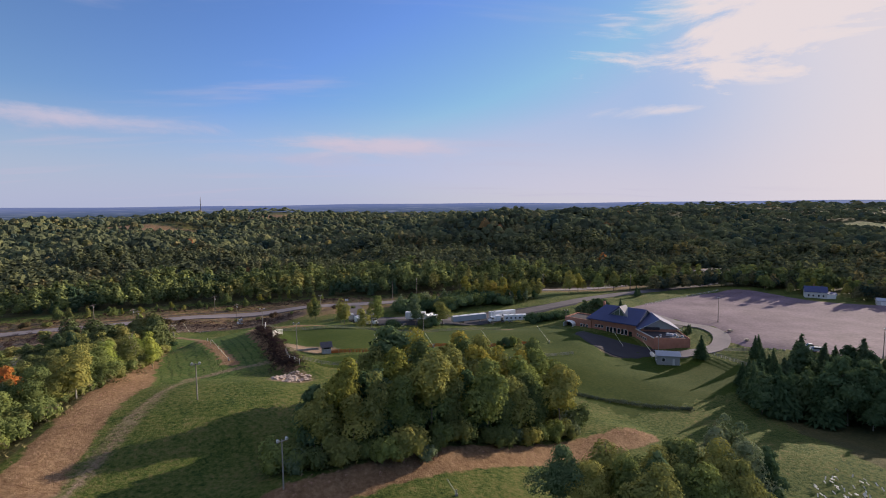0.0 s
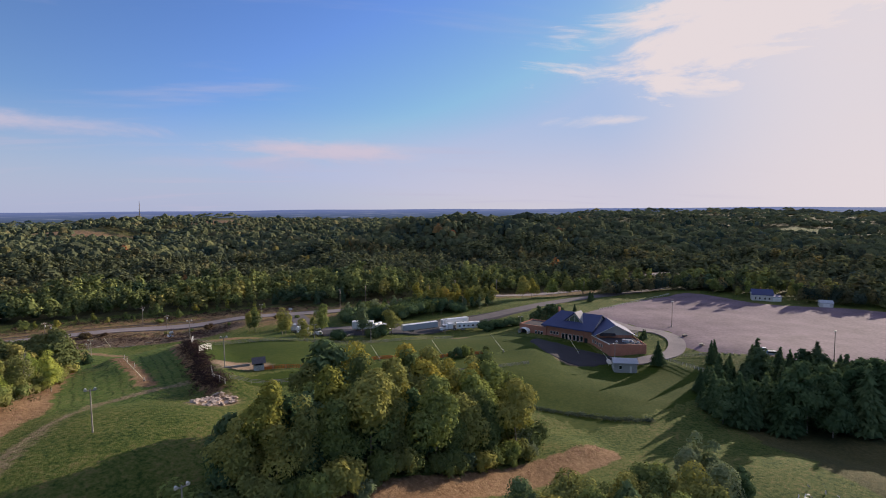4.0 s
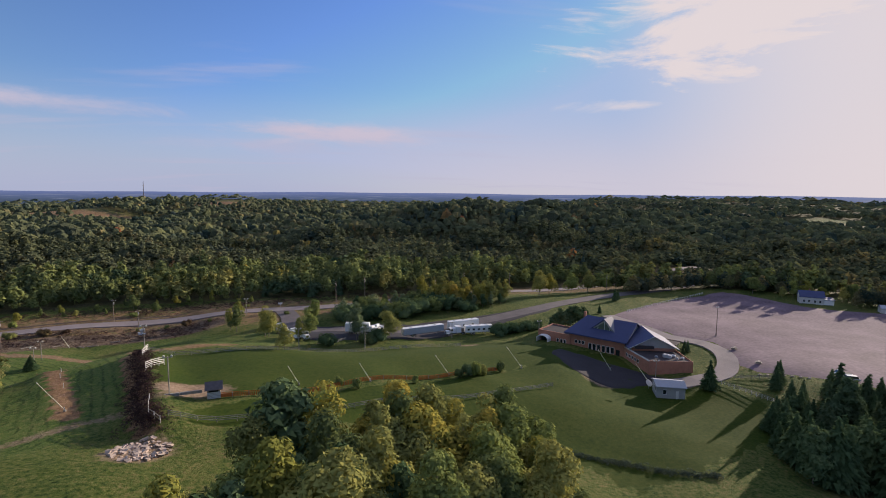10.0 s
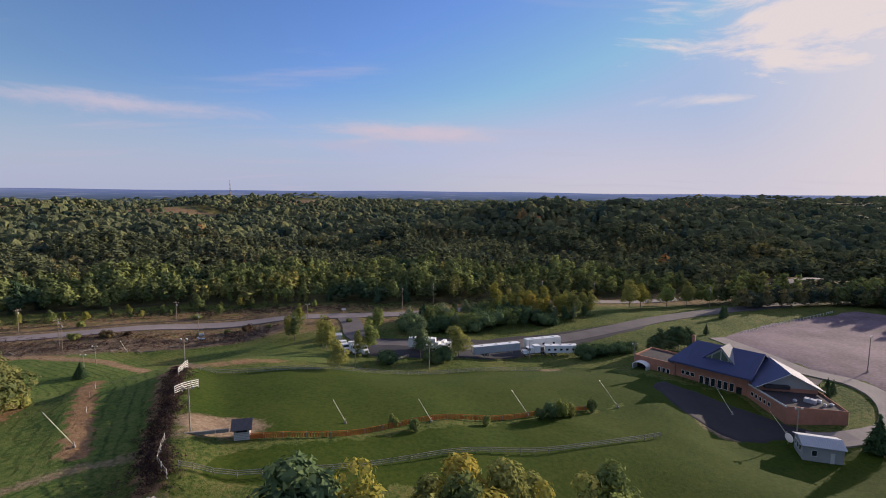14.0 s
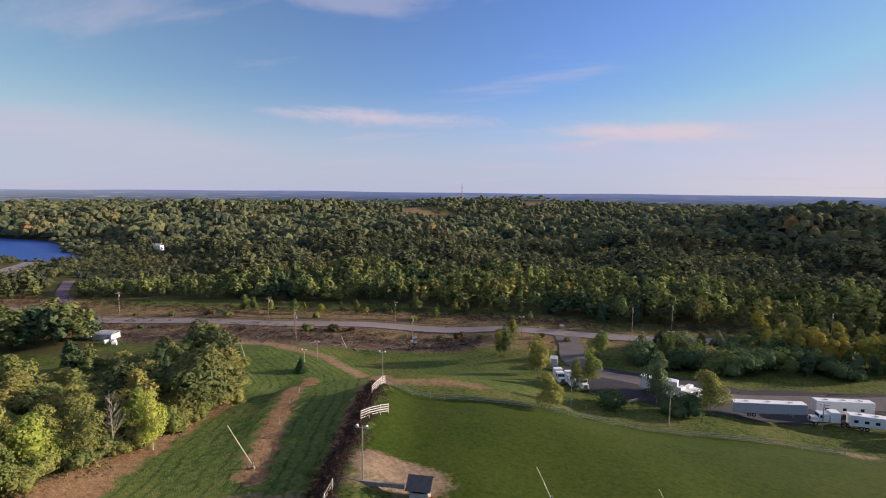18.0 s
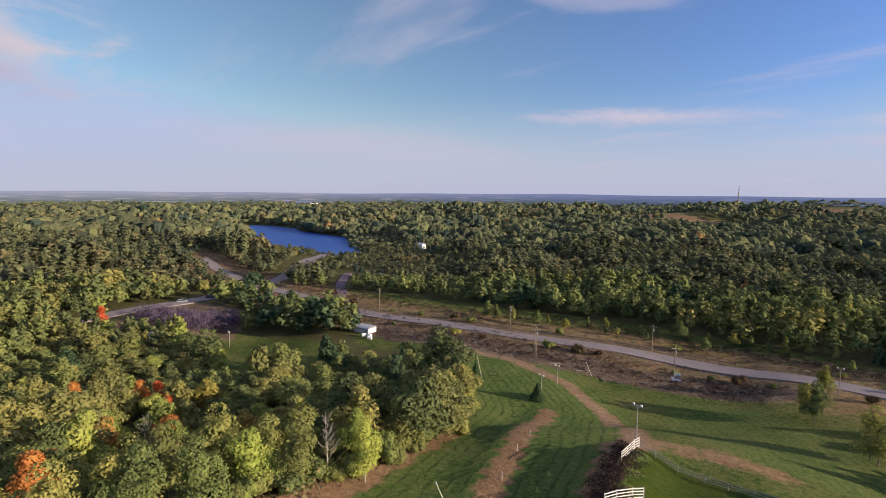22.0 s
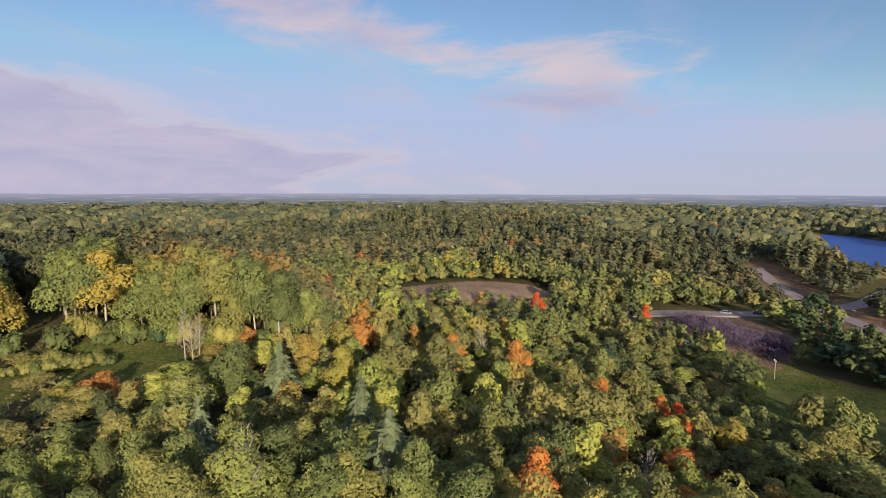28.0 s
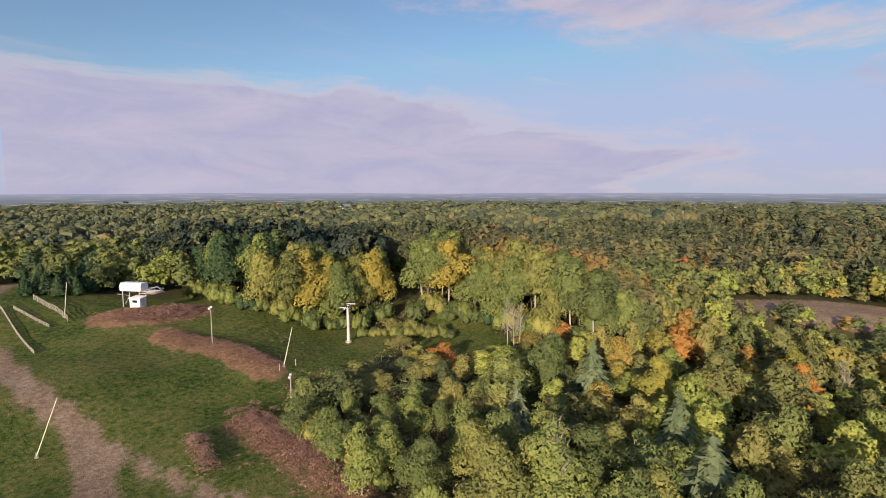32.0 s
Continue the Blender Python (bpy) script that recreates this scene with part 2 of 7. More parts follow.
# ---- materials ----
def mat(name, colour, rough=0.8, metal=0.0, vary=0.25, size=1.0, bump=0.0, bump_size=None, spec=0.3, per_object=0.0, fine=None):
    """Paint, metal, wood and the like: a colour with variation at two scales, in metres."""
    m = bpy.data.materials.new(name)
    m.use_nodes = True
    nt = m.node_tree
    p = nt.nodes["Principled BSDF"]
    p.inputs["Roughness"].default_value, p.inputs["Metallic"].default_value = rough, metal
    p.inputs["Specular IOR Level"].default_value = spec
    geo = nt.nodes.new("ShaderNodeNewGeometry")
    big = nt.nodes.new("ShaderNodeTexNoise")
    big.inputs["Scale"].default_value, big.inputs["Detail"].default_value = 1.0 / size, 5
    small = nt.nodes.new("ShaderNodeTexNoise")
    small.inputs["Scale"].default_value, small.inputs["Detail"].default_value = (1.0 / fine) if fine else 9.0 / size, 3
    for n in (big, small):
        nt.links.new(geo.outputs["Position"], n.inputs["Vector"])
    add = nt.nodes.new("ShaderNodeMath")
    add.operation = "ADD"
    nt.links.new(big.outputs[0], add.inputs[0])
    nt.links.new(small.outputs[0], add.inputs[1])
    last = add.outputs[0]
    if per_object:
        info = nt.nodes.new("ShaderNodeObjectInfo")
        mul = nt.nodes.new("ShaderNodeMath")
        mul.operation = "MULTIPLY_ADD"
        nt.links.new(info.outputs["Random"], mul.inputs[0])
        mul.inputs[1].default_value = per_object
        nt.links.new(last, mul.inputs[2])
        last = mul.outputs[0]
    mr = nt.nodes.new("ShaderNodeMapRange")
    nt.links.new(last, mr.inputs[0])
    for k, v in zip((1, 2, 3, 4), (0.6, 1.4 + per_object, 1 - vary, 1 + vary)):
        mr.inputs[k].default_value = v
    mx = nt.nodes.new("ShaderNodeVectorMath")
    mx.operation = "SCALE"
    mx.inputs[0].default_value = colour[:3]
    nt.links.new(mr.outputs[0], mx.inputs["Scale"])
    nt.links.new(mx.outputs[0], p.inputs["Base Color"])
    if bump:
        bp = nt.nodes.new("ShaderNodeBump")
        bp.inputs["Strength"].default_value, bp.inputs["Distance"].default_value = min(1.0, bump), bump_size or 0.02
        nt.links.new(small.outputs[0], bp.inputs["Height"])
        nt.links.new(bp.outputs[0], p.inputs["Normal"])
    return m


def leaf_mat(name, stops, through=0.23, per_object=True, relief=0.0):
    """Foliage: tints that change from tree to tree and from spray to spray, partly let through by the leaf."""
    m = bpy.data.materials.new(name)
    m.use_nodes = True
    nt = m.node_tree
    nt.nodes.clear()
    geo = nt.nodes.new("ShaderNodeNewGeometry")
    info = nt.nodes.new("ShaderNodeObjectInfo")
    patch = nt.nodes.new("ShaderNodeTexNoise")
    patch.inputs["Scale"].default_value, patch.inputs["Detail"].default_value = 0.9, 4
    nt.links.new(geo.outputs["Position"], patch.inputs["Vector"])

    def m2(op, a, b):
        n = nt.nodes.new("ShaderNodeMath")
        n.operation = op
        for k, v in enumerate((a, b)):
            if isinstance(v, (int, float)):
                n.inputs[k].default_value = v
            else:
                nt.links.new(v, n.inputs[k])
        return n.outputs[0]

    own = nt.nodes.new("ShaderNodeAttribute")
    own.attribute_name = "tint"
    tree = info.outputs["Random"] if per_object else own.outputs["Fac"]
    isl = m2("MULTIPLY", geo.outputs["Random Per Island"], 0.28)
    pos = m2("ADD", m2("ADD", m2("MULTIPLY", tree, 0.62), isl), m2("MULTIPLY", m2("SUBTRACT", patch.outputs[0], 0.5), 0.5))
    ramp = nt.nodes.new("ShaderNodeValToRGB")
    els = ramp.color_ramp.elements
    while len(els) < len(stops):
        els.new(0.5)
    for e, (at, c) in zip(els, stops):
        e.position, e.color = at, (*c, 1)
    nt.links.new(pos, ramp.inputs[0])
    dif = nt.nodes.new("ShaderNodeBsdfDiffuse")
    tra = nt.nodes.new("ShaderNodeBsdfTranslucent")
    nt.links.new(ramp.outputs[0], dif.inputs[0])
    nt.links.new(ramp.outputs[0], tra.inputs[0])
    if relief:
        tuft = nt.nodes.new("ShaderNodeTexNoise")
        tuft.inputs["Scale"].default_value, tuft.inputs["Detail"].default_value, tuft.inputs["Roughness"].default_value = 0.75, 5, 0.7
        nt.links.new(geo.outputs["Position"], tuft.inputs["Vector"])
        bp = nt.nodes.new("ShaderNodeBump")
        bp.inputs["Strength"].default_value, bp.inputs["Distance"].default_value = 1.0, relief
        nt.links.new(tuft.outputs[0], bp.inputs["Height"])
        nt.links.new(bp.outputs[0], dif.inputs["Normal"])
    mixs = nt.nodes.new("ShaderNodeMixShader")
    mixs.inputs[0].default_value = through
    nt.links.new(dif.outputs[0], mixs.inputs[1])
    nt.links.new(tra.outputs[0], mixs.inputs[2])
    out = nt.nodes.new("ShaderNodeOutputMaterial")
    nt.links.new(mixs.outputs[0], out.inputs[0])
    return m


GREEN = [(0.05, (0.034, 0.046, 0.023)), (0.45, (0.058, 0.076, 0.031)), (0.75, (0.085, 0.105, 0.037)), (1.0, (0.115, 0.132, 0.042))]
OLIVE = [(0.05, (0.055, 0.065, 0.028)), (0.5, (0.092, 0.100, 0.037)), (0.85, (0.128, 0.125, 0.042)), (1.0, (0.160, 0.136, 0.042))]
YELLOW = [(0.05, (0.080, 0.094, 0.028)), (0.5, (0.128, 0.128, 0.034)), (0.85, (0.178, 0.150, 0.038)), (1.0, (0.205, 0.135, 0.04))]
YELLOW = [(a, tuple(0.82 * v for v in c)) for a, c in YELLOW]
# yellow-green autumn leaves, lightened to put western sunlight into their colour
LIME_SUNLIT = [(0.05, (0.076, 0.100, 0.031)), (0.5, (0.118, 0.148, 0.040)), (0.85, (0.158, 0.176, 0.046)), (1.0, (0.190, 0.182, 0.048))]
LIME_SUNLIT = [(a, tuple(0.97 * v for v in c)) for a, c in LIME_SUNLIT]
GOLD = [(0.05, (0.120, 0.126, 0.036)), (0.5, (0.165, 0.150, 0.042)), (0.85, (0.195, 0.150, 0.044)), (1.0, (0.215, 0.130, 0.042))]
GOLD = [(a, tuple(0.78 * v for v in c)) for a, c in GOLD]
ORANGE = [(0.05, (0.12, 0.104, 0.031)), (0.40, (0.165, 0.098, 0.032)), (0.75, (0.19, 0.078, 0.028)), (1.0, (0.20, 0.058, 0.026))]
RED = [(0.05, (0.13, 0.05, 0.022)), (0.6, (0.22, 0.045, 0.022)), (1.0, (0.27, 0.08, 0.03))]
CONIFER = [(0.05, (0.018, 0.034, 0.019)), (0.55, (0.034, 0.055, 0.031)), (1.0, (0.060, 0.084, 0.046))]
SILVER = [(0.05, (0.045, 0.065, 0.04)), (0.6, (0.075, 0.095, 0.06)), (1.0, (0.12, 0.13, 0.09))]
BRUSH = [(0.05, (0.018, 0.013, 0.011)), (0.5, (0.032, 0.023, 0.018)), (0.8, (0.046, 0.038, 0.022)), (1.0, (0.034, 0.044, 0.020))]
BARE = [(0.05, (0.042, 0.037, 0.041)), (0.5, (0.070, 0.062, 0.066)), (1.0, (0.098, 0.088, 0.090))]
WEEDY = [(0.05, (0.112, 0.076, 0.044)), (0.5, (0.170, 0.118, 0.068)), (1.0, (0.25, 0.180, 0.105))]
TINTS = {"green": GREEN, "olive": OLIVE, "yellow": YELLOW, "lime": LIME_SUNLIT, "gold": GOLD, "orange": ORANGE, "red": RED, "conifer": CONIFER, "silver": SILVER, "brush": BRUSH, "bare": BARE, "weedy": WEEDY}
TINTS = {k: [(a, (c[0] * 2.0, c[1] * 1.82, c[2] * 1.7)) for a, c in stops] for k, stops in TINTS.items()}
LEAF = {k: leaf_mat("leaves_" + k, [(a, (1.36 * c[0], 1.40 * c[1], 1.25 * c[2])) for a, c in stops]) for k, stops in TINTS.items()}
# blue lifted in the base colours of joined woods to stand in for haze
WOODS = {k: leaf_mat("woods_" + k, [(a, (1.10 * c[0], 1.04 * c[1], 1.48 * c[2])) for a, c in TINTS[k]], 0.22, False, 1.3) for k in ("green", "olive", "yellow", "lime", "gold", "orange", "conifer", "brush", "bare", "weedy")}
# lighter set for the nearer woods, haze blue mixed into the tints too
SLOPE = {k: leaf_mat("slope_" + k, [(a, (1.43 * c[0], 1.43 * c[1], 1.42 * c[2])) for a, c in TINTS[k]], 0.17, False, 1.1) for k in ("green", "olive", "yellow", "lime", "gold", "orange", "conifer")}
BARK = mat("bark", (0.17, 0.145, 0.115), 0.9, vary=0.4, size=0.5, bump=0.6)
BIRCH = mat("pale_bark", (0.36, 0.33, 0.28), 0.8, vary=0.35, size=0.4, bump=0.3)
ASPHALT = mat("asphalt", (0.22, 0.185, 0.18), 0.85, vary=0.22, size=6.0, bump=0.3, fine=0.35)
DARK_ASPHALT = mat("dark_asphalt", (0.115, 0.098, 0.098), 0.85, vary=0.3, size=5.0, bump=0.3, fine=0.35)
# asphalt darkened well below its own tone, putting shade into the colour
SHADE_ASPHALT = mat("shade_asphalt", (0.030, 0.027, 0.032), 0.85, vary=0.3, size=5.0, bump=0.3, fine=0.35)
GRAVEL = mat("gravel", (0.156, 0.108, 0.132), 0.95, vary=0.5, size=11.0, bump=0.6, fine=1.1)
DIRT = mat("dirt", (0.24, 0.165, 0.115), 0.95, vary=0.3, size=3.0, bump=0.6, fine=0.4)
BRICK = mat("salmon_brick", (0.40, 0.18, 0.12), 0.85, vary=0.22, size=1.5, bump=0.3, fine=0.12)
BLUE_ROOF = mat("blue_roof_metal", (0.046, 0.060, 0.150), 0.7, 0.0, vary=0.14, size=2.5, spec=0.5)
FLAT_ROOF = mat("roof_felt", (0.050, 0.042, 0.046), 0.9, vary=0.35, size=2.0)
CREAM = mat("cream_siding", (0.36, 0.35, 0.34), 0.7, vary=0.1, size=1.5)
WHITE = mat("white_paint", (0.78, 0.77, 0.76), 0.5, vary=0.08, size=1.2, spec=0.5)
OFFWHITE = mat("aged_white_paint", (0.62, 0.60, 0.57), 0.6, vary=0.16, size=0.8)
DULL_METAL = mat("dull_pale_cladding", (0.26, 0.25, 0.26), 0.8, vary=0.12, size=2.0)
PALE_METAL = mat("pale_sheet_metal", (0.36, 0.38, 0.43), 0.65, 0.1, vary=0.12, size=2.0, spec=0.5)
STEEL = mat("galvanised_steel", (0.45, 0.45, 0.45), 0.45, 0.7, vary=0.15, size=0.8)
DARK = mat("black_rubber", (0.02, 0.02, 0.022), 0.8, vary=0.3, size=0.4)
GREYWOOD = mat("weathered_wood", (0.30, 0.27, 0.23), 0.9, vary=0.3, size=0.6, bump=0.4)
POLEWOOD = mat("creosote_pole", (0.24, 0.19, 0.15), 0.9, vary=0.3, size=0.7)
ORANGE_NET = mat("orange_snow_fence", (0.55, 0.14, 0.03), 0.7, vary=0.2, size=1.0)
LANCE = mat("pale_yellow_lance", (0.74, 0.72, 0.52), 0.6, vary=0.12, size=1.0)
RUBBLE = mat("broken_concrete", (0.42, 0.33, 0.27), 0.95, vary=0.35, size=1.0, bump=0.5)
SLATE = mat("dark_shingle", (0.07, 0.07, 0.085), 0.85, vary=0.3, size=0.7)
GREEN_GLASS = mat("green_tinted_glazing", (0.10, 0.13, 0.10), 0.15, 0.0, vary=0.2, size=2.0, spec=0.7)
GLASS = mat("dark_window_glass", (0.02, 0.025, 0.03), 0.06, 0.0, vary=0.2, size=1.0, spec=0.8)
FRAMES = mat("white_window_frame", (0.70, 0.68, 0.66), 0.6, vary=0.06, size=0.5)
CARBLUE = mat("blue_car_paint", (0.16, 0.24, 0.36), 0.3, 0.2, vary=0.05, size=1.0, spec=0.6)
MACHINE = mat("machine_paint", (0.42, 0.42, 0.40), 0.5, 0.2, vary=0.25, size=0.4)
CHROME = mat("chrome", (0.6, 0.6, 0.6), 0.2, 1.0, vary=0.05, size=1.0)
FARWHITE = mat("far_white_walls", (0.85, 0.84, 0.82), 0.7, vary=0.1, size=8.0)


def ground_material():
    m = bpy.data.materials.new("turf_and_woodland_floor")
    m.use_nodes = True
    nt = m.node_tree
    p = nt.nodes["Principled BSDF"]
    p.inputs["Roughness"].default_value, p.inputs["Specular IOR Level"].default_value = 0.95, 0.1
    geo = nt.nodes.new("ShaderNodeNewGeometry")

    def noise_at(size, detail=5, rough=0.6):
        n = nt.nodes.new("ShaderNodeTexNoise")
        n.inputs["Scale"].default_value, n.inputs["Detail"].default_value, n.inputs["Roughness"].default_value = 1.0 / size, detail, rough
        nt.links.new(geo.outputs["Position"], n.inputs["Vector"])
        return n.outputs[0]

    def ramp(x, *stops):
        r = nt.nodes.new("ShaderNodeValToRGB")
        while len(r.color_ramp.elements) < len(stops):
            r.color_ramp.elements.new(0.5)
        for e, (at, c) in zip(r.color_ramp.elements, stops):
            e.position, e.color = at, (*c, 1)
        nt.links.new(x, r.inputs[0])
        return r.outputs[0]

    def mixc(f, a, b):
        n = nt.nodes.new("ShaderNodeMix")
        n.data_type = "RGBA"
        for k, v in ((0, f), (6, a), (7, b)):
            nt.links.new(v, n.inputs[k])
        return n.outputs[2]

    def edge(name, soft, size):
        """A zone of the ground, its border broken up."""
        at = nt.nodes.new("ShaderNodeAttribute")
        at.attribute_name = name
        s = nt.nodes.new("ShaderNodeMath")
        s.operation = "MULTIPLY_ADD"
        nt.links.new(noise_at(size, 6, 0.65), s.inputs[0])
        s.inputs[1].default_value = 1.1
        sub = nt.nodes.new("ShaderNodeMath")
        sub.operation = "SUBTRACT"
        nt.links.new(at.outputs["Fac"], sub.inputs[0])
        sub.inputs[1].default_value = 0.55
        nt.links.new(sub.outputs[0], s.inputs[2])
        r = nt.nodes.new("ShaderNodeMapRange")
        r.interpolation_type = "SMOOTHSTEP"
        nt.links.new(s.outputs[0], r.inputs[0])
        r.inputs[1].default_value, r.inputs[2].default_value = 0.5 - soft, 0.5 + soft
        return r.outputs[0]

    mixn = nt.nodes.new("ShaderNodeMath")
    mixn.operation = "MULTIPLY_ADD"
    nt.links.new(noise_at(0.9, 5, 0.75), mixn.inputs[0])
    mixn.inputs[1].default_value = 1.15
    low = nt.nodes.new("ShaderNodeMath")
    low.operation = "MULTIPLY_ADD"
    low.inputs[1].default_value, low.inputs[2].default_value = 0.55, -0.075
    nt.links.new(noise_at(14, 6, 0.65), low.inputs[0])
    nt.links.new(low.outputs[0], mixn.inputs[2])
    rough = ramp(mixn.outputs[0], (0.58, (0.018, 0.040, 0.008)), (0.70, (0.058, 0.087, 0.018)), (0.82, (0.100, 0.117, 0.029)), (0.97, (0.165, 0.138, 0.055)))
    lawn = ramp(mixn.outputs[0], (0.52, (0.018, 0.040, 0.004)), (0.75, (0.036, 0.058, 0.006)), (0.98, (0.058, 0.071, 0.011)))
    weed = ramp(mixn.outputs[0], (0.45, (0.105, 0.062, 0.034)), (0.75, (0.215, 0.130, 0.070)), (1.0, (0.32, 0.21, 0.12)))
    dirt = ramp(mixn.outputs[0], (0.45, (0.120, 0.080, 0.050)), (0.75, (0.235, 0.165, 0.108)), (1.0, (0.36, 0.27, 0.19)))
    floor = ramp(mixn.outputs[0], (0.45, (0.045, 0.042, 0.020)), (0.75, (0.075, 0.075, 0.030)), (1.0, (0.12, 0.10, 0.045)))
    row = nt.nodes.new("ShaderNodeAttribute")
    row.attribute_name = "row"
    wav = nt.nodes.new("ShaderNodeMath")
    wav.operation = "SINE"
    ph = nt.nodes.new("ShaderNodeMath")
    ph.operation = "MULTIPLY_ADD"
    nt.links.new(row.outputs["Fac"], ph.inputs[0])
    ph.inputs[1].default_value = 2.6
    wob = nt.nodes.new("ShaderNodeMath")
    wob.operation = "MULTIPLY"
    nt.links.new(noise_at(6.0, 3), wob.inputs[0])
    wob.inputs[1].default_value = 7.5
    nt.links.new(wob.outputs[0], ph.inputs[2])
    nt.links.new(ph.outputs[0], wav.inputs[0])
    cut = nt.nodes.new("ShaderNodeMapRange")
    nt.links.new(wav.outputs[0], cut.inputs[0])
    cut.inputs[1].default_value, cut.inputs[2].default_value, cut.inputs[3].default_value, cut.inputs[4].default_value = 0.45, 1.0, 0.0, 0.8
    mown = ramp(mixn.outputs[0], (0.45, (0.014, 0.032, 0.008)), (1.0, (0.032, 0.060, 0.014)))
    only = nt.nodes.new("ShaderNodeAttribute")
    only.attribute_name = "mown"
    cutm = nt.nodes.new("ShaderNodeMath")
    cutm.operation = "MULTIPLY"
    nt.links.new(cut.outputs[0], cutm.inputs[0])
    worn = nt.nodes.new("ShaderNodeMapRange")
    nt.links.new(noise_at(3.5, 4, 0.7), worn.inputs[0])
    worn.inputs[1].default_value, worn.inputs[2].default_value = 0.34, 0.62
    patchy = nt.nodes.new("ShaderNodeMath")
    patchy.operation = "MULTIPLY"
    nt.links.new(only.outputs["Fac"], patchy.inputs[0])
    nt.links.new(worn.outputs[0], patchy.inputs[1])
    nt.links.new(patchy.outputs[0], cutm.inputs[1])
    hay = ramp(mixn.outputs[0], (0.56, (0.044, 0.084, 0.020)), (0.75, (0.088, 0.136, 0.032)), (0.95, (0.150, 0.165, 0.050)))
    grown = nt.nodes.new("ShaderNodeMath")
    grown.operation = "MULTIPLY"
    grown.inputs[1].default_value = 0.85
    nt.links.new(only.outputs["Fac"], grown.inputs[0])
    c = mixc(grown.outputs[0], rough, hay)
    c = mixc(cutm.outputs[0], c, mown)
    c = mixc(edge("lawn", 0.12, 3.0), c, lawn)
    c = mixc(edge("floor", 0.25, 6.0), c, floor)
    c = mixc(edge("weed", 0.16, 2.5), c, weed)
    scrub = ramp(mixn.outputs[0], (0.58, (0.045, 0.032, 0.024)), (0.75, (0.110, 0.078, 0.056)), (0.92, (0.21, 0.155, 0.105)))
    c = mixc(edge("scrub", 0.2, 2.2), c, scrub)
    c = mixc(edge("bare", 0.28, 0.8), c, dirt)
    nt.links.new(c, p.inputs["Base Color"])
    bp = nt.nodes.new("ShaderNodeBump")
    smooth_lawn = nt.nodes.new("ShaderNodeAttribute")
    smooth_lawn.attribute_name = "lawn"
    tussock = nt.nodes.new("ShaderNodeMapRange")
    nt.links.new(smooth_lawn.outputs["Fac"], tussock.inputs[0])
    tussock.inputs[3].default_value, tussock.inputs[4].default_value = 0.40, 0.07
    nt.links.new(tussock.outputs[0], bp.inputs["Distance"])
    bp.inputs["Strength"].default_value = 1.0
    nt.links.new(noise_at(0.8, 5, 0.8), bp.inputs["Height"])
    nt.links.new(bp.outputs[0], p.inputs["Normal"])
    return m


def water_material():
    m = bpy.data.materials.new("lake_water")
    m.use_nodes = True
    nt = m.node_tree
    p = nt.nodes["Principled BSDF"]
    p.inputs["Base Color"].default_value = (0.018, 0.075, 0.32, 1)
    p.inputs["Roughness"].default_value = 0.45
    p.inputs["Specular IOR Level"].default_value = 0.25
    n = nt.nodes.new("ShaderNodeTexNoise")
    n.inputs["Scale"].default_value, n.inputs["Detail"].default_value = 0.6, 6
    g = nt.nodes.new("ShaderNodeNewGeometry")
    nt.links.new(g.outputs["Position"], n.inputs["Vector"])
    b = nt.nodes.new("ShaderNodeBump")
    b.inputs["Strength"].default_value, b.inputs["Distance"].default_value = 0.9, 0.5
    nt.links.new(n.outputs[0], b.inputs["Height"])
    nt.links.new(b.outputs[0], p.inputs["Normal"])
    return m


# ---- builders ----
def mesh_from(name, verts, faces, material=None, smooth=False):
    """A mesh from an array of points and an array of faces with equal numbers of corners."""
    me = bpy.data.meshes.new(name)
    verts, faces = np.asarray(verts, np.float32), np.asarray(faces, np.int32)
    n, k = faces.shape
    me.vertices.add(len(verts))
    me.vertices.foreach_set("co", verts.ravel())
    me.loops.add(n * k)
    me.loops.foreach_set("vertex_index", faces.ravel())
    me.polygons.add(n)
    me.polygons.foreach_set("loop_start", np.arange(0, n * k, k, dtype=np.int32))
    me.update(calc_edges=True)
    me.polygons.foreach_set("use_smooth", np.full(n, smooth))
    if material:
        me.materials.append(material)
    return me


def part(name, bm, material, parent=None, label="", smooth=False):
    """Links a bmesh as one mesh object under its thing."""
    me = bpy.data.meshes.new(name)
    bm.to_mesh(me)
    bm.free()
    me.materials.append(material)
    if smooth:
        me.polygons.foreach_set("use_smooth", np.full(len(me.polygons), True))
    ob = new(name, me)
    ob.parent = parent
    if label:
        ob["label"] = label
    return ob


def thing(name, m, label, category, group="", kind=""):
    ob = new(name)
    ob.empty_display_size = 0.5
    ob.matrix_world = m
    return tagged(ob, label, category, group, kind)


def box(bm, x0, x1, y0, y1, z0, z1, bevel=0.0):
    got = bmesh.ops.create_cube(bm, size=1, matrix=Matrix.Translation(((x0 + x1) / 2, (y0 + y1) / 2, (z0 + z1) / 2)) @ Matrix.Diagonal((x1 - x0, y1 - y0, z1 - z0, 1)))
    if bevel:
        edges = list({e for v in got["verts"] for e in v.link_edges})
        bmesh.ops.bevel(bm, geom=edges, offset=bevel, segments=2, affect="EDGES", profile=0.5)
    return bm


def boxed(*args, **kw):
    return box(bmesh.new(), *args, **kw)


def tube(bm, a, b, r0, r1=None, sides=8):
    a, b = Vector(a), Vector(b)
    way = b - a
    turn = way.to_track_quat("Z", "Y").to_matrix().to_4x4()
    bmesh.ops.create_cone(bm, cap_ends=True, segments=sides, radius1=r0, radius2=r0 if r1 is None else r1, depth=way.length,
                          matrix=Matrix.Translation((a + b) / 2) @ turn)
    return bm


def tubed(*args, **kw):
    return tube(bmesh.new(), *args, **kw)


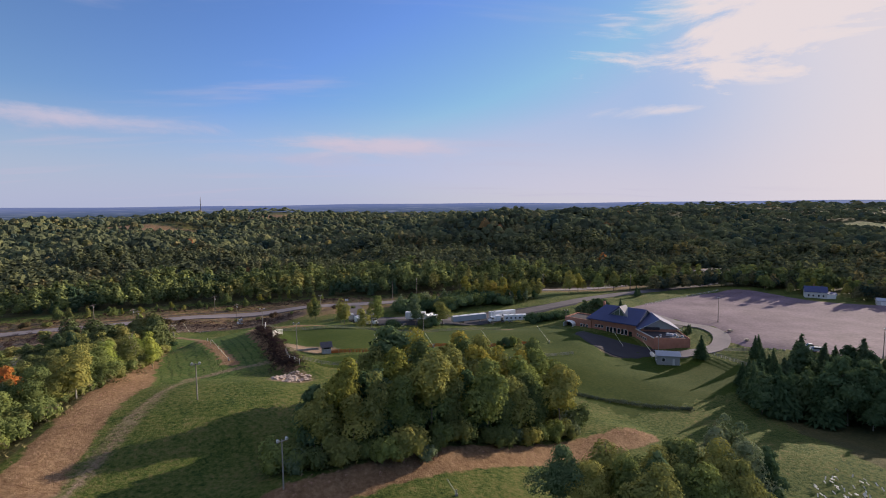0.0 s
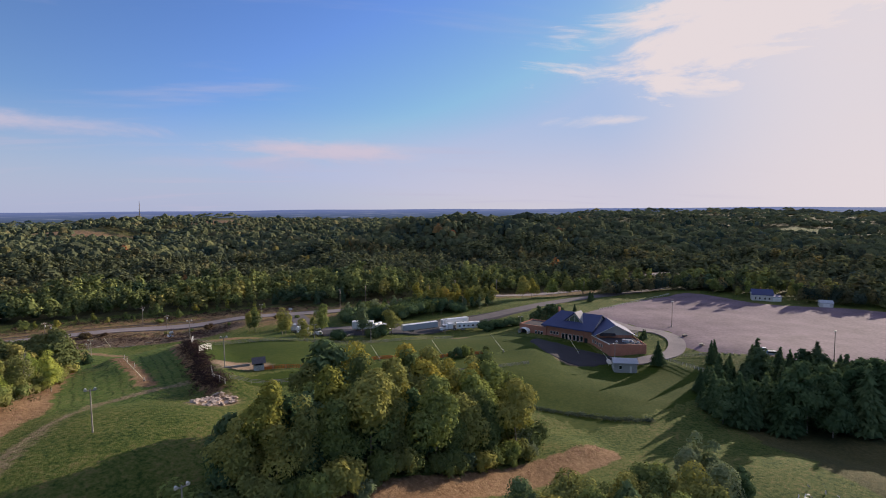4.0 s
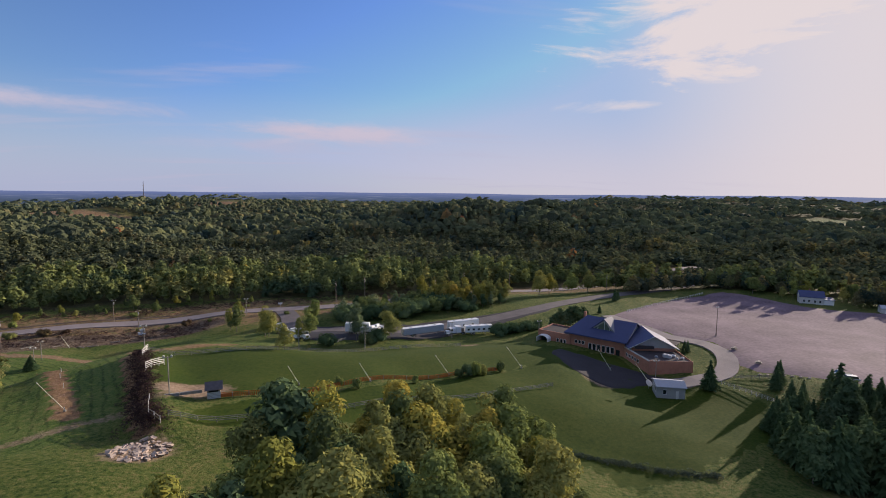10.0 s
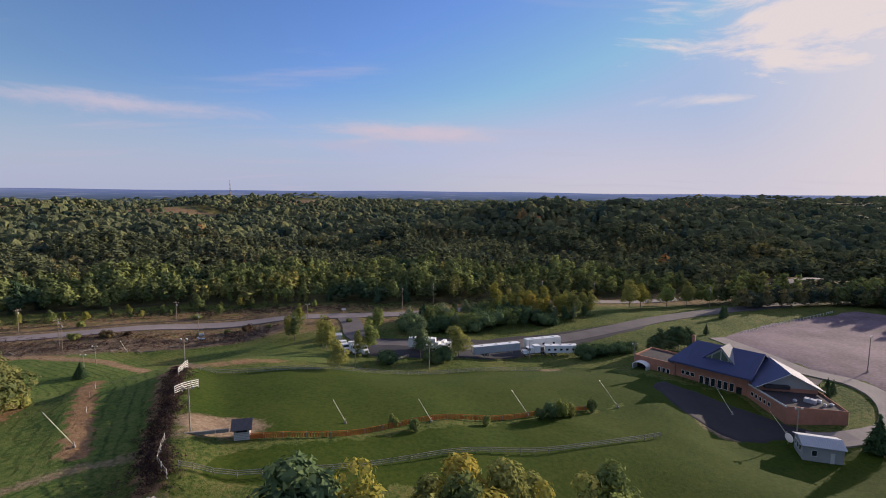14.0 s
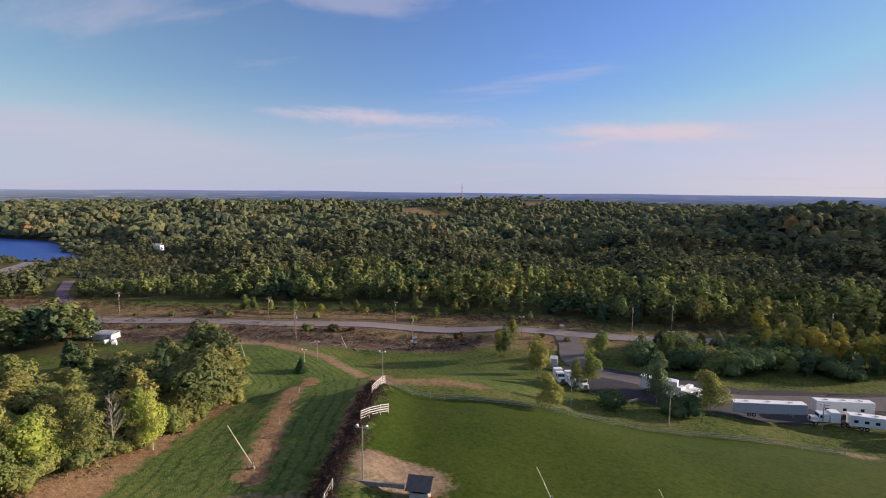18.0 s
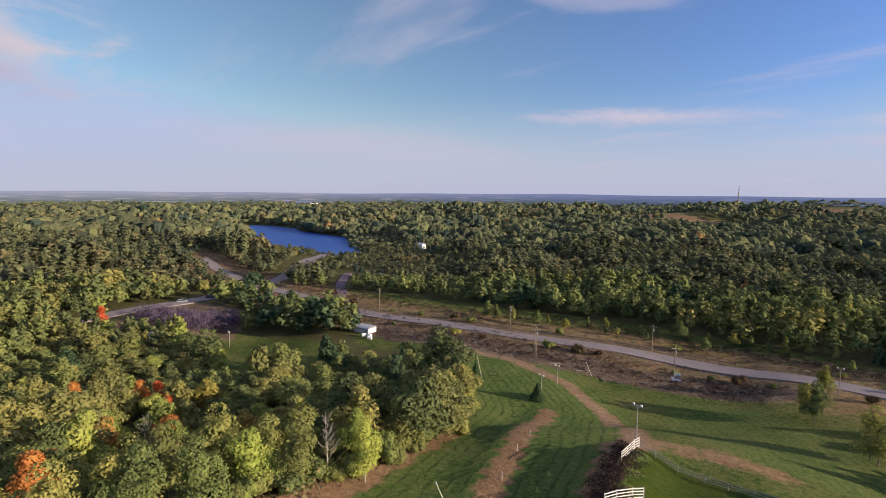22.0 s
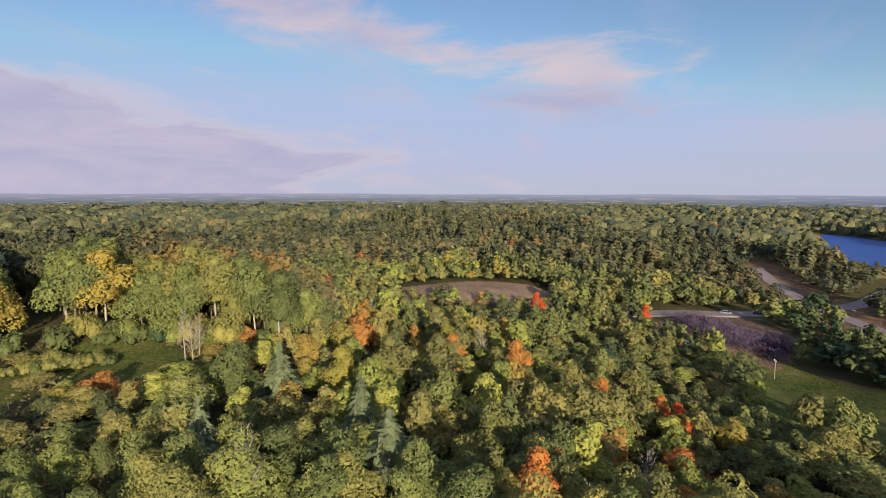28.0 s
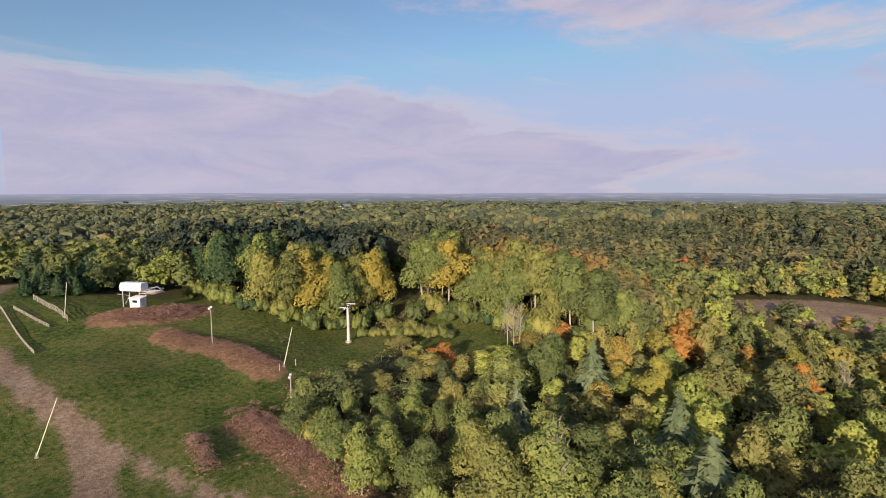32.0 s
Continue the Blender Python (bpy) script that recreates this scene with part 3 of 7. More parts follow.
def prism(bm, outline, z0, z1):
    """An upright block over an outline (anticlockwise)."""
    low = [bm.verts.new((x, y, z0)) for x, y in outline]
    high = [bm.verts.new((x, y, z1)) for x, y in outline]
    bm.faces.new(low[::-1])
    bm.faces.new(high)
    for k in range(len(outline)):
        j = (k + 1) % len(outline)
        bm.faces.new((low[k], low[j], high[j], high[k]))
    return bm


def solid(bm, points, faces):
    vs = [bm.verts.new(p) for p in points]
    for f in faces:
        bm.faces.new([vs[k] for k in f])
    return bm


def slab(bm, corners, thick):
    """A plate of some thickness under four or three corners."""
    top = [Vector(c) for c in corners]
    n = (top[1] - top[0]).cross(top[-1] - top[0]).normalized()
    low = [c - n * thick for c in top]
    k = len(top)
    solid(bm, [*top, *low], [tuple(range(k)), tuple(range(2 * k - 1, k - 1, -1)), *[(i, k + i, k + (i + 1) % k, (i + 1) % k) for i in range(k)]])
    return bm


def at(x, y, rz=0.0, up=0.0):
    return pose(x, y, float(land(x, y)) + up, 0, 0, rz)


def inside(x, y, outline):
    """Which of the points lie within an outline."""
    x, y = np.asarray(x, float), np.asarray(y, float)
    hit = np.zeros(np.broadcast(x, y).shape, bool)
    n = len(outline)
    for k in range(n):
        (ax, ay), (bx, by) = outline[k], outline[(k + 1) % n]
        if ay == by:
            continue
        hit ^= ((ay > y) != (by > y)) & (x < (bx - ax) * (y - ay) / (by - ay) + ax)
    return hit


def from_line(x, y, line):
    """Distance from points to a broken line."""
    best = np.full(np.broadcast(x, y).shape, 1e9)
    for (ax, ay), (bx, by) in zip(line, line[1:]):
        ux, uy = bx - ax, by - ay
        t = np.clip(((x - ax) * ux + (y - ay) * uy) / (ux * ux + uy * uy), 0, 1)
        best = np.minimum(best, np.hypot(x - ax - t * ux, y - ay - t * uy))
    return best


def soft_line(line, step=4.0):
    """A broken line rounded off by a Catmull-Rom curve."""
    p = np.array([line[0], *line, line[-1]], float)
    out = []
    for k in range(1, len(p) - 2):
        n = max(2, int(np.hypot(*(p[k + 1] - p[k])) / step))
        for t in np.arange(n) / n:
            out.append(0.5 * (2 * p[k] + (p[k + 1] - p[k - 1]) * t + (2 * p[k - 1] - 5 * p[k] + 4 * p[k + 1] - p[k + 2]) * t ** 2 + (3 * p[k] - 3 * p[k + 1] + p[k + 2] - p[k - 1]) * t ** 3))
    out.append(p[-1])
    return np.array(out)


# ---- plan ----
MAIN_ROAD = [(-420, 190), (-330, 196), (-290, 204), (-232, 213), (-190, 229), (-153, 241), (-104, 265), (-69, 274), (-40, 278), (0, 283), (50, 296), (110, 318), (190, 348), (330, 400)]
ACCESS = [(-32, 279), (-26, 262), (-22, 246), (-12, 232), (4, 223), (22, 222), (42, 231), (64, 239), (88, 251), (112, 266), (140, 280), (190, 300), (260, 330)]
HIGHWAY = [(-278, 98), (-286, 117), (-297, 140), (-308, 169), (-330, 205), (-365, 240), (-420, 290)]
DRIVE = [(118, 232), (121, 210), (124, 192), (131, 184), (132, 174), (127, 163), (118, 154), (104, 151), (98, 153)]
LOT = [(116, 228), (121, 212), (123, 204), (126, 191), (133, 182), (133, 174), (128, 163), (124, 153), (134, 141), (150, 129), (172, 128), (205, 134), (250, 150), (280, 178), (264, 210), (238, 224), (224, 236), (218, 256), (212, 278), (199, 280), (153, 260), (122, 240)]
FIELD = [(-50, 166), (-42, 145), (-33, 128), (-22, 127), (-8, 131), (11, 142), (32, 150), (50, 159), (62, 166), (70, 185), (64, 202), (46, 200), (28, 193), (-6, 182), (-26, 172)]
OPEN_HILL = [(-62, -14), (-54, 6), (-53, 26), (-66, 48), (-67, 60), (-69, 86), (-69, 104), (-71, 118), (-79, 145), (-97, 167), (-128, 188), (-160, 190), (-186, 184), (-206, 199), (-236, 214),
             (-300, 216), (-296, 232), (-200, 272), (-120, 304), (-60, 308), (10, 306), (60, 318), (118, 316), (168, 306), (212, 290), (240, 266), (272, 238), (300, 206), (300, 160), (230, 122), (160, 116), (126, 128),
             (116, 118), (100, 92), (92, 40), (70, -60), (-10, -130), (-24, -112), (-40, -76), (-62, -74), (-72, -56), (-90, -38), (-98, -26), (-90, -14), (-76, -8)]
MEADOW = [(-246, 138), (-238, 158), (-206, 176), (-172, 174), (-150, 166), (-148, 146), (-158, 134), (-186, 128), (-216, 128)]
SEDGE = [(-284, 124), (-296, 158), (-262, 172), (-232, 152), (-244, 134), (-236, 112), (-262, 108)]
GLADE = [(-118, 2), (-124, -16), (-120, -26), (-108, -30), (-98, -24), (-94, -8), (-108, 6)]
BALD = [(-242, 6), (-252, -8), (-264, -4), (-284, 18), (-302, 50), (-298, 64), (-286, 72), (-264, 66), (-250, 54), (-243, 30)]
SLOPE_TRACK = [(-40, 28), (-52, 46), (-53, 66), (-54, 88), (-56, 108), (-46, 118), (-36, 122), (-28, 128)]
CREST_TRACK = [(-20, -112), (-15, -84), (-13, -62), (-17, -42), (-21.8, -21), (-25, -15.5), (-27.5, -9.8), (-27.8, -1.5), (-26.8, 7), (-26, 22)]
CREST_FORK = [(-28.5, -8), (-31, -4), (-35.6, 8.6), (-39.3, 17), (-46, 28)]
FARM_TRACK = [(-52, 166), (-64, 184), (-80, 200), (-104, 214), (-130, 216), (-160, 206)]
SCRUB = [(-200, 204), (-182, 206), (-145, 222), (-115, 232), (-90, 244), (-62, 258)]
SIDE_ROAD = [(-262, 214), (-272, 226), (-300, 240), (-330, 262)]


def far_fields(x, y):
    """Farm fields among the far woods."""
    lay = np.sin(x / 150 + 1.4 * np.sin(y / 210)) * np.sin(y / 120 + 1.2 * np.sin(x / 230 + 1))
    return (lay > 0.62) & (np.hypot(x, y - 60) > 950) & ((x < -260) | (np.hypot(x, y) > 2300)) | green_field(x, y) | (((x + 815) / 150) ** 2 + ((y - 940) / 110) ** 2 < 1)


def green_field(x, y):
    return ((x - 850) / 120) ** 2 + ((y - 900) / 75) ** 2 < 1


def open_ground(x, y):
    return far_fields(x, y) | inside(x, y, OPEN_HILL) | inside(x, y, MEADOW) | inside(x, y, SEDGE) | inside(x, y, GLADE) | inside(x, y, BALD)


# ---- ground: one sheet to the horizon ----
def steps(lo, hi, fine, far):
    mid = list(np.arange(lo, hi + 0.1, fine))
    left, right, s = [], [], fine
    a, b = lo, hi
    while b < far or a > -far:
        s *= 1.16
        a, b = a - s, b + s
        left.append(max(a, -far))
        right.append(min(b, far))
        if s > 170:
            s = 170
    return np.unique(np.array(left[::-1] + mid + right))


gx, gy = steps(-330, 260, 2.6, 4900), steps(-110, 340, 2.6, 4900)
GX, GY = np.meshgrid(gx, gy)
GZ = land(GX, GY)
GZ = GZ + 0.25 * np.sin(GX * 0.31 + np.sin(GY * 0.17) * 2) * np.sin(GY * 0.27) * ~inside(GX, GY, FIELD) * (np.hypot(GX, GY) < 350) * 0.6
gn = len(gx)
quad = np.arange(len(gy) - 1)[:, None] * gn + np.arange(gn - 1)
me = mesh_from("ground", np.stack([GX, GY, GZ], -1).reshape(-1, 3), np.stack([quad, quad + 1, quad + gn + 1, quad + gn], -1).reshape(-1, 4), ground_material(), True)
fx, fy = GX.ravel(), GY.ravel()


def zone(name, value):
    a = me.attributes.new(name, "FLOAT", "POINT")
    a.data.foreach_set("value", np.asarray(value, np.float32))


def bank_zone(k, wide):
    ax, ay, bx, by = BANKS[k][:4]
    return 1 - ease(wide * 0.4, wide, from_line(fx, fy, [(ax, ay), (bx, by)]))


is_open = open_ground(fx, fy)
zone("floor", 1.0 - is_open)
zone("lawn", inside(fx, fy, FIELD) | inside(fx, fy, [(62, 100), (50, 118), (16, 118), (-24, 112), (-26, 120), (16, 140), (56, 160), (72, 190), (96, 176), (96, 150), (112, 144), (118, 128), (96, 112)]))
roadside = (1 - ease(20, 42, from_line(fx, fy, MAIN_ROAD))) * 0.56 * (1 - ease(-40, 0, fx)) + (1 - ease(12, 24, from_line(fx, fy, MAIN_ROAD))) * 0.5 * ease(-40, 0, fx)
weeds = np.maximum.reduce([bank_zone(0, 4.5), bank_zone(1, 6.5), bank_zone(2, 4.5), bank_zone(3, 3.2), bank_zone(4, 2.8), roadside,
                           1.0 * inside(fx, fy, BALD), 0.9 * inside(fx, fy, SEDGE), 1 - ease(1.2, 4, from_line(fx, fy, FARM_TRACK)),
                           1 - ease(3, 6, from_line(fx, fy, [(-47, -41), (-54, -32), (-60, -18)])), 1 - ease(3.5, 8, from_line(fx, fy, [(-38, -55), (-46, -54), (-55, -57)])),
                           0.62 * (1 - ease(3, 8, from_line(fx, fy, [(-50, 0), (-53, 14), (-54, 28)])))])
weeds = np.maximum(weeds, 0.62 * (1 - ease(2, 6, from_line(fx, fy, [(-54, 172), (-44, 178), (-34, 182)]))))
weeds = np.maximum(weeds, 0.75 * (far_fields(fx, fy) & ~green_field(fx, fy)))
zone("weed", weeds)
zone("scrub", np.maximum.reduce([0.8 * (1 - ease(6, 13, from_line(fx, fy, SCRUB))), 0.5 * (1 - ease(10, 22, from_line(fx, fy, MAIN_ROAD))) * (1 - ease(-60, -20, fx)), 0.7 * inside(fx, fy, SEDGE)]))
wear = np.maximum.reduce([1.0 * (1 - ease(0.9, 3.6, from_line(fx, fy, CREST_TRACK))), 0.85 * (1 - ease(0.3, 2.8, from_line(fx, fy, CREST_FORK))), 0.6 * (1 - ease(0.6, 3.2, from_line(fx, fy, SLOPE_TRACK))),
                          0.6 * (1 - ease(0.5, 4.5, from_line(fx, fy, FARM_TRACK))), 1 - ease(3, 7, np.hypot((fx + 29) / 1.7, fy - 131)), 1 - ease(3, 7, np.hypot((fx + 28.5) / 1.1, fy - 101.5)),
                          0.9 * (1 - ease(3, 7, np.hypot(fx - 80, (fy - 157) / 1.2))), 0.7 * (1 - ease(1, 4, np.hypot((fx - 47) / 2, fy - 199))), 0.72 * inside(fx, fy, BALD)])
zone("bare", wear)
run_off = from_line(fx, fy, [(-56, 112), (-74, 150), (-96, 184), (-130, 204)])
zone("row", run_off)
zone("mown", (1 - ease(22, 34, run_off)) * ease(96, 112, fy) * (1 - ease(-48, -36, fx)) * ~inside(fx, fy, FIELD) + 0.55 * inside(fx, fy, [(-58, 190), (-40, 182), (-20, 190), (-20, 208), (-38, 232), (-60, 240), (-82, 232), (-70, 212)]))
ground = tagged(new("ground", me), "grassy ski slope and wooded country reaching to the horizon", "ground", kind="structure")


def strip(name, line, wide, material, label, category, up=0.10, step=4.0, kind="structure"):
    """A road laid along a line."""
    p = soft_line(line, step)
    d = np.gradient(p, axis=0)
    d /= np.hypot(d[:, 0], d[:, 1])[:, None]
    side = np.stack([-d[:, 1], d[:, 0]], -1)
    offs = np.array([-0.5, -0.49, -0.17, 0.17, 0.49, 0.5]) * wide
    if material is DIRT:
        offs = offs * (1 + 0.35 * np.random.default_rng(2).uniform(-1, 1, (len(p), 1))) + np.random.default_rng(3).normal(0, 0.12, (len(p), 1))
        offs = offs[..., None]
    else:
        offs = np.broadcast_to(offs[:, None], (len(p), 6, 1))
    xy = p[:, None] + side[:, None] * offs
    z = land(xy[..., 0], xy[..., 1]) + up
    z[:, 1:5] = np.maximum(z[:, 1:5], land(p[:, 0], p[:, 1])[:, None] + up - 0.02)
    z[:, [0, 5]] -= 0.5
    v = np.concatenate([xy, z[..., None]], -1).reshape(-1, 3)
    k = np.arange(len(p) - 1)[:, None] * 6 + np.arange(5)
    return tagged(new(name, mesh_from(name, v, np.stack([k, k + 6, k + 7, k + 1], -1).reshape(-1, 4), material)), label, category, kind=kind)


strip("road", MAIN_ROAD, 8.5, ASPHALT, "sun-bleached grey asphalt country road", "road", 0.25)
strip("access_road", ACCESS, 9.0, DARK_ASPHALT, "worn asphalt access road behind the parked trailers", "road", 0.22)
strip("highway", HIGHWAY, 10.0, ASPHALT, "two-lane asphalt highway through the woods", "road", 0.5)
strip("side_road", SIDE_ROAD, 6.0, GRAVEL, "pale gravel side road", "road", 0.3)
strip("driveway", DRIVE, 6.5, ASPHALT, "curved asphalt drive round the lodge's lawn", "driveway", 0.24)


def sheet(name, outline, material, label, category, up, cell=4.0):
    """A draped area with a ragged border."""
    o = soft_line([*outline, outline[0]], 3.0)[:-1]
    rng = np.random.default_rng(3)
    o = o + rng.normal(0, 0.35, o.shape)
    c = o.mean(0)
    rings = np.linspace(1, 0.0, 14)[:-1]
    v = np.concatenate([c + (o - c) * r for r in rings] + [c[None]])
    z = land(v[:, 0], v[:, 1]) + up
    z[: len(o)] -= 0.5
    n = len(o)
    tri = []
    for r in range(len(rings) - 1):
        a = r * n + np.arange(n)
        b = r * n + (np.arange(n) + 1) % n
        tri += [np.stack([a, b, b + n], -1), np.stack([a, b + n, a + n], -1)]
    a = (len(rings) - 1) * n + np.arange(n)
    b = (len(rings) - 1) * n + (np.arange(n) + 1) % n
    tri.append(np.stack([a, b, np.full(n, len(v) - 1)], -1))
    return tagged(new(name, mesh_from(name, np.column_stack([v, z]), np.concatenate(tri), material, True)), label, category, kind="structure")


sheet("parking_lot", LOT, GRAVEL, "wide empty gravel parking lot with pale wheel marks", "parking lot", 0.18)
# yard and forecourt carry tree and lodge shade in their dark colour
sheet("trailer_yard", [(-25, 244), (-14, 237), (0, 231), (19, 229), (37, 239), (55, 244), (78, 252), (104, 263), (100, 250), (69, 231), (46, 218), (30, 209), (18, 205), (2, 204), (-12, 206), (-22, 212), (-27, 226)], SHADE_ASPHALT, "asphalt yard under the parked trailers, tree shade darkened into its colour", "pavement", 0.16)
sheet("forecourt", [(76, 186), (90, 170), (99, 158), (104, 151), (94, 152), (82, 151), (75, 156), (72, 166), (72, 178)], SHADE_ASPHALT, "asphalt forecourt beside the lodge, shade darkened into its colour", "pavement", 0.14)
lake_bm = bmesh.new()
lake_ring = [(-675 + 290 * math.cos(a), 356 + 125 * math.sin(a)) for a in np.linspace(0, 2 * math.pi, 48, endpoint=False)]
lake_bm.faces.new([lake_bm.verts.new((x, y, LAKE_LEVEL)) for x, y in lake_ring])
tagged(part("lake", lake_bm, water_material()), "deep blue lake ruffled by wind among the woods", "lake", kind="structure")

# ---- trees ----
ICO1 = bmesh.new()
bmesh.ops.create_icosphere(ICO1, subdivisions=1, radius=1)
ICO1_V = np.array([v.co for v in ICO1.verts])
ICO1_F = np.array([[v.index for v in f.verts] for f in ICO1.faces])
ICO1.free()


def lobes(kind, rng):
    """The masses of a crown of unit height over z = 0: centres and radii."""
    out = []
    if kind in ("round", "maple", "tall"):
        heart, reach, up, mid = {"round": ([(0.50, 0.19), (0.64, 0.155), (0.38, 0.16)], 0.215, 0.33, 0.53),
                                 "maple": ([(0.62, 0.16), (0.74, 0.13), (0.52, 0.13)], 0.19, 0.27, 0.65),
                                 "tall": ([(0.46, 0.12), (0.62, 0.105), (0.32, 0.11), (0.77, 0.075)], 0.13, 0.40, 0.53)}[kind]
        sway = rng.uniform(-.05, .05, 2)
        out += [(sway[0] * h, sway[1] * h, h, r) for h, r in heart]
        for k in range(24):
            z = 1 - 1.72 * ((k * 0.618) % 1.0)
            a, ring = k * 2.4 + rng.uniform(-.6, .6), math.sqrt(max(0.0, 1 - z * z)) * (1 - 0.30 * z)
            far = rng.uniform(0.62, 1.22)
            out.append((sway[0] + reach * ring * far * math.cos(a), sway[1] + reach * ring * far * math.sin(a), mid + up * z * min(1.12, far + 0.1), rng.uniform(0.055, 0.125) * (1.1 - 0.28 * z) * (0.78 if kind == "tall" else 0.95)))
    elif kind == "bush":
        for k in range(8):
            a, r = k * 2.4 + rng.uniform(-.5, .5), rng.uniform(0.1, 0.55)
            out.append((r * math.cos(a), r * math.sin(a), rng.uniform(0.25, 0.62), rng.uniform(0.26, 0.38)))
    elif kind == "pine":
        for k in range(11):
            h = 0.3 + 0.62 * k / 10
            a, r = k * 2.4 + rng.uniform(-.5, .5), 0.20 * (1.15 - h) * rng.uniform(0.4, 1.2)
            out.append((r * math.cos(a), r * math.sin(a), h, 0.15 * (1.2 - 0.8 * h) * rng.uniform(0.7, 1.1)))
    return np.array(out)


OCT_V = np.array([(1, 0, 0), (-1, 0, 0), (0, 1, 0), (0, -1, 0), (0, 0, 1), (0, 0, -1)], float)
OCT_F = np.array([(0, 2, 4), (2, 1, 4), (1, 3, 4), (3, 0, 4), (2, 0, 5), (1, 2, 5), (3, 1, 5), (0, 3, 5)])


def crown(kind, n, leaf, seed, core=True, wide=1.0, plain=False, few=99):
    """Points and leafy sprays of a crown, over z = 0, one unit high. leaf: length of a spray."""
    rng = np.random.default_rng(seed)
    if kind == "spruce":
        h = 1 - np.sqrt(rng.uniform(0.0, 0.96, n))
        h = 0.06 + 0.94 * h
        tier = 0.80 + 0.35 * np.abs(((h * 13) % 1) - 0.5) * 2
        a = rng.uniform(0, 2 * np.pi, n)
        r = 0.24 * wide * (1.02 - h) * tier * np.sqrt(rng.uniform(0.35, 1, n))
        c = np.stack([r * np.cos(a), r * np.sin(a), h], -1)
        out = np.stack([np.cos(a), np.sin(a), np.full(n, -0.35)], -1)
        nor = np.stack([0.5 * np.cos(a), 0.5 * np.sin(a), np.full(n, 0.9)], -1) + rng.normal(0, 0.35, (n, 3))
    else:
        L = lobes(kind, rng)
        if few < len(L):
            L = L[:few]
            L[3:, 3] *= 1.15
        L[:, :2] *= wide
        many = n * 4
        pick = rng.choice(len(L), many, p=L[:, 3] ** 2 / (L[:, 3] ** 2).sum())
        d = rng.normal(size=(many, 3))
        d /= np.linalg.norm(d, axis=1)[:, None]
        d[:, 2] = np.where(d[:, 2] < -0.5, -d[:, 2], d[:, 2])
        squash = np.array([wide, wide, 1])
        c = L[pick, :3] + d * (L[pick, 3] * rng.uniform(0.80, 1.32, many))[:, None] * squash
        buried = ((np.linalg.norm((c[:, None] - L[None, :, :3]) / squash, axis=2) < L[None, :, 3] * 0.84).any(1))
        keep = np.concatenate([np.flatnonzero(~buried), np.flatnonzero(buried)])[:n]
        c, d = c[keep], d[keep]
        out, nor = rng.normal(size=(n, 3)), d + (0, 0, 0.25) + rng.normal(0, 0.32, (n, 3))
    nor /= np.linalg.norm(nor, axis=1)[:, None]
    u = out - (out * nor).sum(1)[:, None] * nor
    u /= np.linalg.norm(u, axis=1)[:, None]
    w = np.cross(nor, u)
    s = leaf * rng.uniform(0.6, 1.35, n)[:, None]
    bend = nor * s * rng.uniform(-0.25, 0.1, n)[:, None]
    v = np.stack([c - u * s * 0.5 + w * s * 0.36, c - u * s * 0.5 - w * s * 0.36 + bend, c + u * s * 0.62], 1).reshape(-1, 3)
    f = np.arange(3 * n).reshape(n, 3)[:, [0, 1, 2, 2]]
    if core:
        if kind == "spruce":
            rings = [(0.05, 0.15), (0.35, 0.11), (0.7, 0.045), (0.97, 0.004)]
            cv = np.array([(r * wide * math.cos(q), r * wide * math.sin(q), h) for h, r in rings for q in np.linspace(0, 2 * math.pi, 7)[:-1]])
            cf = np.array([(i * 6 + j, i * 6 + (j + 1) % 6, i * 6 + 6 + (j + 1) % 6, i * 6 + 6 + j) for i in range(3) for j in range(6)])
        else:
            vs, fs = [], []
            for x, y, z, r in (L[:4] if len(L) > 12 else L):
                bv, bf = (OCT_V, OCT_F) if plain else (ICO1_V, ICO1_F)
                fs.append(bf + len(vs) * len(bv))
                vs.append(bv * r * (0.80 if plain else 0.88) * np.array([wide, wide, 1]) + (x, y, z))
            cv, tri = np.concatenate(vs), np.concatenate(fs)
            cf = np.concatenate([tri, tri[:, 2:]], 1)
        f = np.concatenate([f, cf + len(v)])
        v = np.concatenate([v, cv])
    return v, f


def crown_mesh(name, v, f, material, scale):
    """Faces whose last corner is doubled are triangles."""
    me = bpy.data.meshes.new(name)
    me.from_pydata((v * scale).tolist(), [], [tuple(q[:3]) if q[2] == q[3] else tuple(q) for q in f.tolist()])
    me.materials.append(material)
    me.shade_smooth()
    return me


def trunk_bm(height, girth, limbs, seed, top=0.9, bare=0.3):
    rng = random.Random(seed)
    bm = bmesh.new()
    p, lean = Vector((0, 0, -0.4)), Vector((rng.uniform(-.03, .03), rng.uniform(-.03, .03), 1))
    n = 4
    for k in range(n):
        q = p + lean * (height * top + 0.4) / n + Vector((rng.uniform(-.01, .01), rng.uniform(-.01, .01), 0)) * height
        tube(bm, p, q, girth * (1 - 0.85 * k / n), girth * (1 - 0.85 * (k + 1) / n), 6)
        p = q
    for k in range(limbs):
        h = height * (bare + (0.85 - bare) * (k + 0.5) / limbs)
        a = k * 2.4 + rng.uniform(-.4, .4)
        reach = height * 0.2 * (1.15 - h / height)
        tube(bm, (0, 0, h), (reach * math.cos(a), reach * math.sin(a), h + reach * 0.75), girth * 0.32, girth * 0.08, 4)
    return bm


TREE_LABELS = {
    "green": "leafy green broadleaf tree with a dense crown", "olive": "olive-green broadleaf tree beginning to turn", "yellow": "yellow-green autumn tree with a full crown", "lime": "full-crowned lime-green broadleaf tree, leaf colour lightened for sunlight", "gold": "golden autumn tree with a full crown",
    "orange": "orange autumn maple with a bright crown", "red": "red autumn maple with a glowing crown", "conifer": "dark green conifer with drooping boughs",
    "silver": "pale silvery willow with a loose crown", "brush": "bare brown shrub beside the road", "weedy": "tuft of dry brown weeds"}
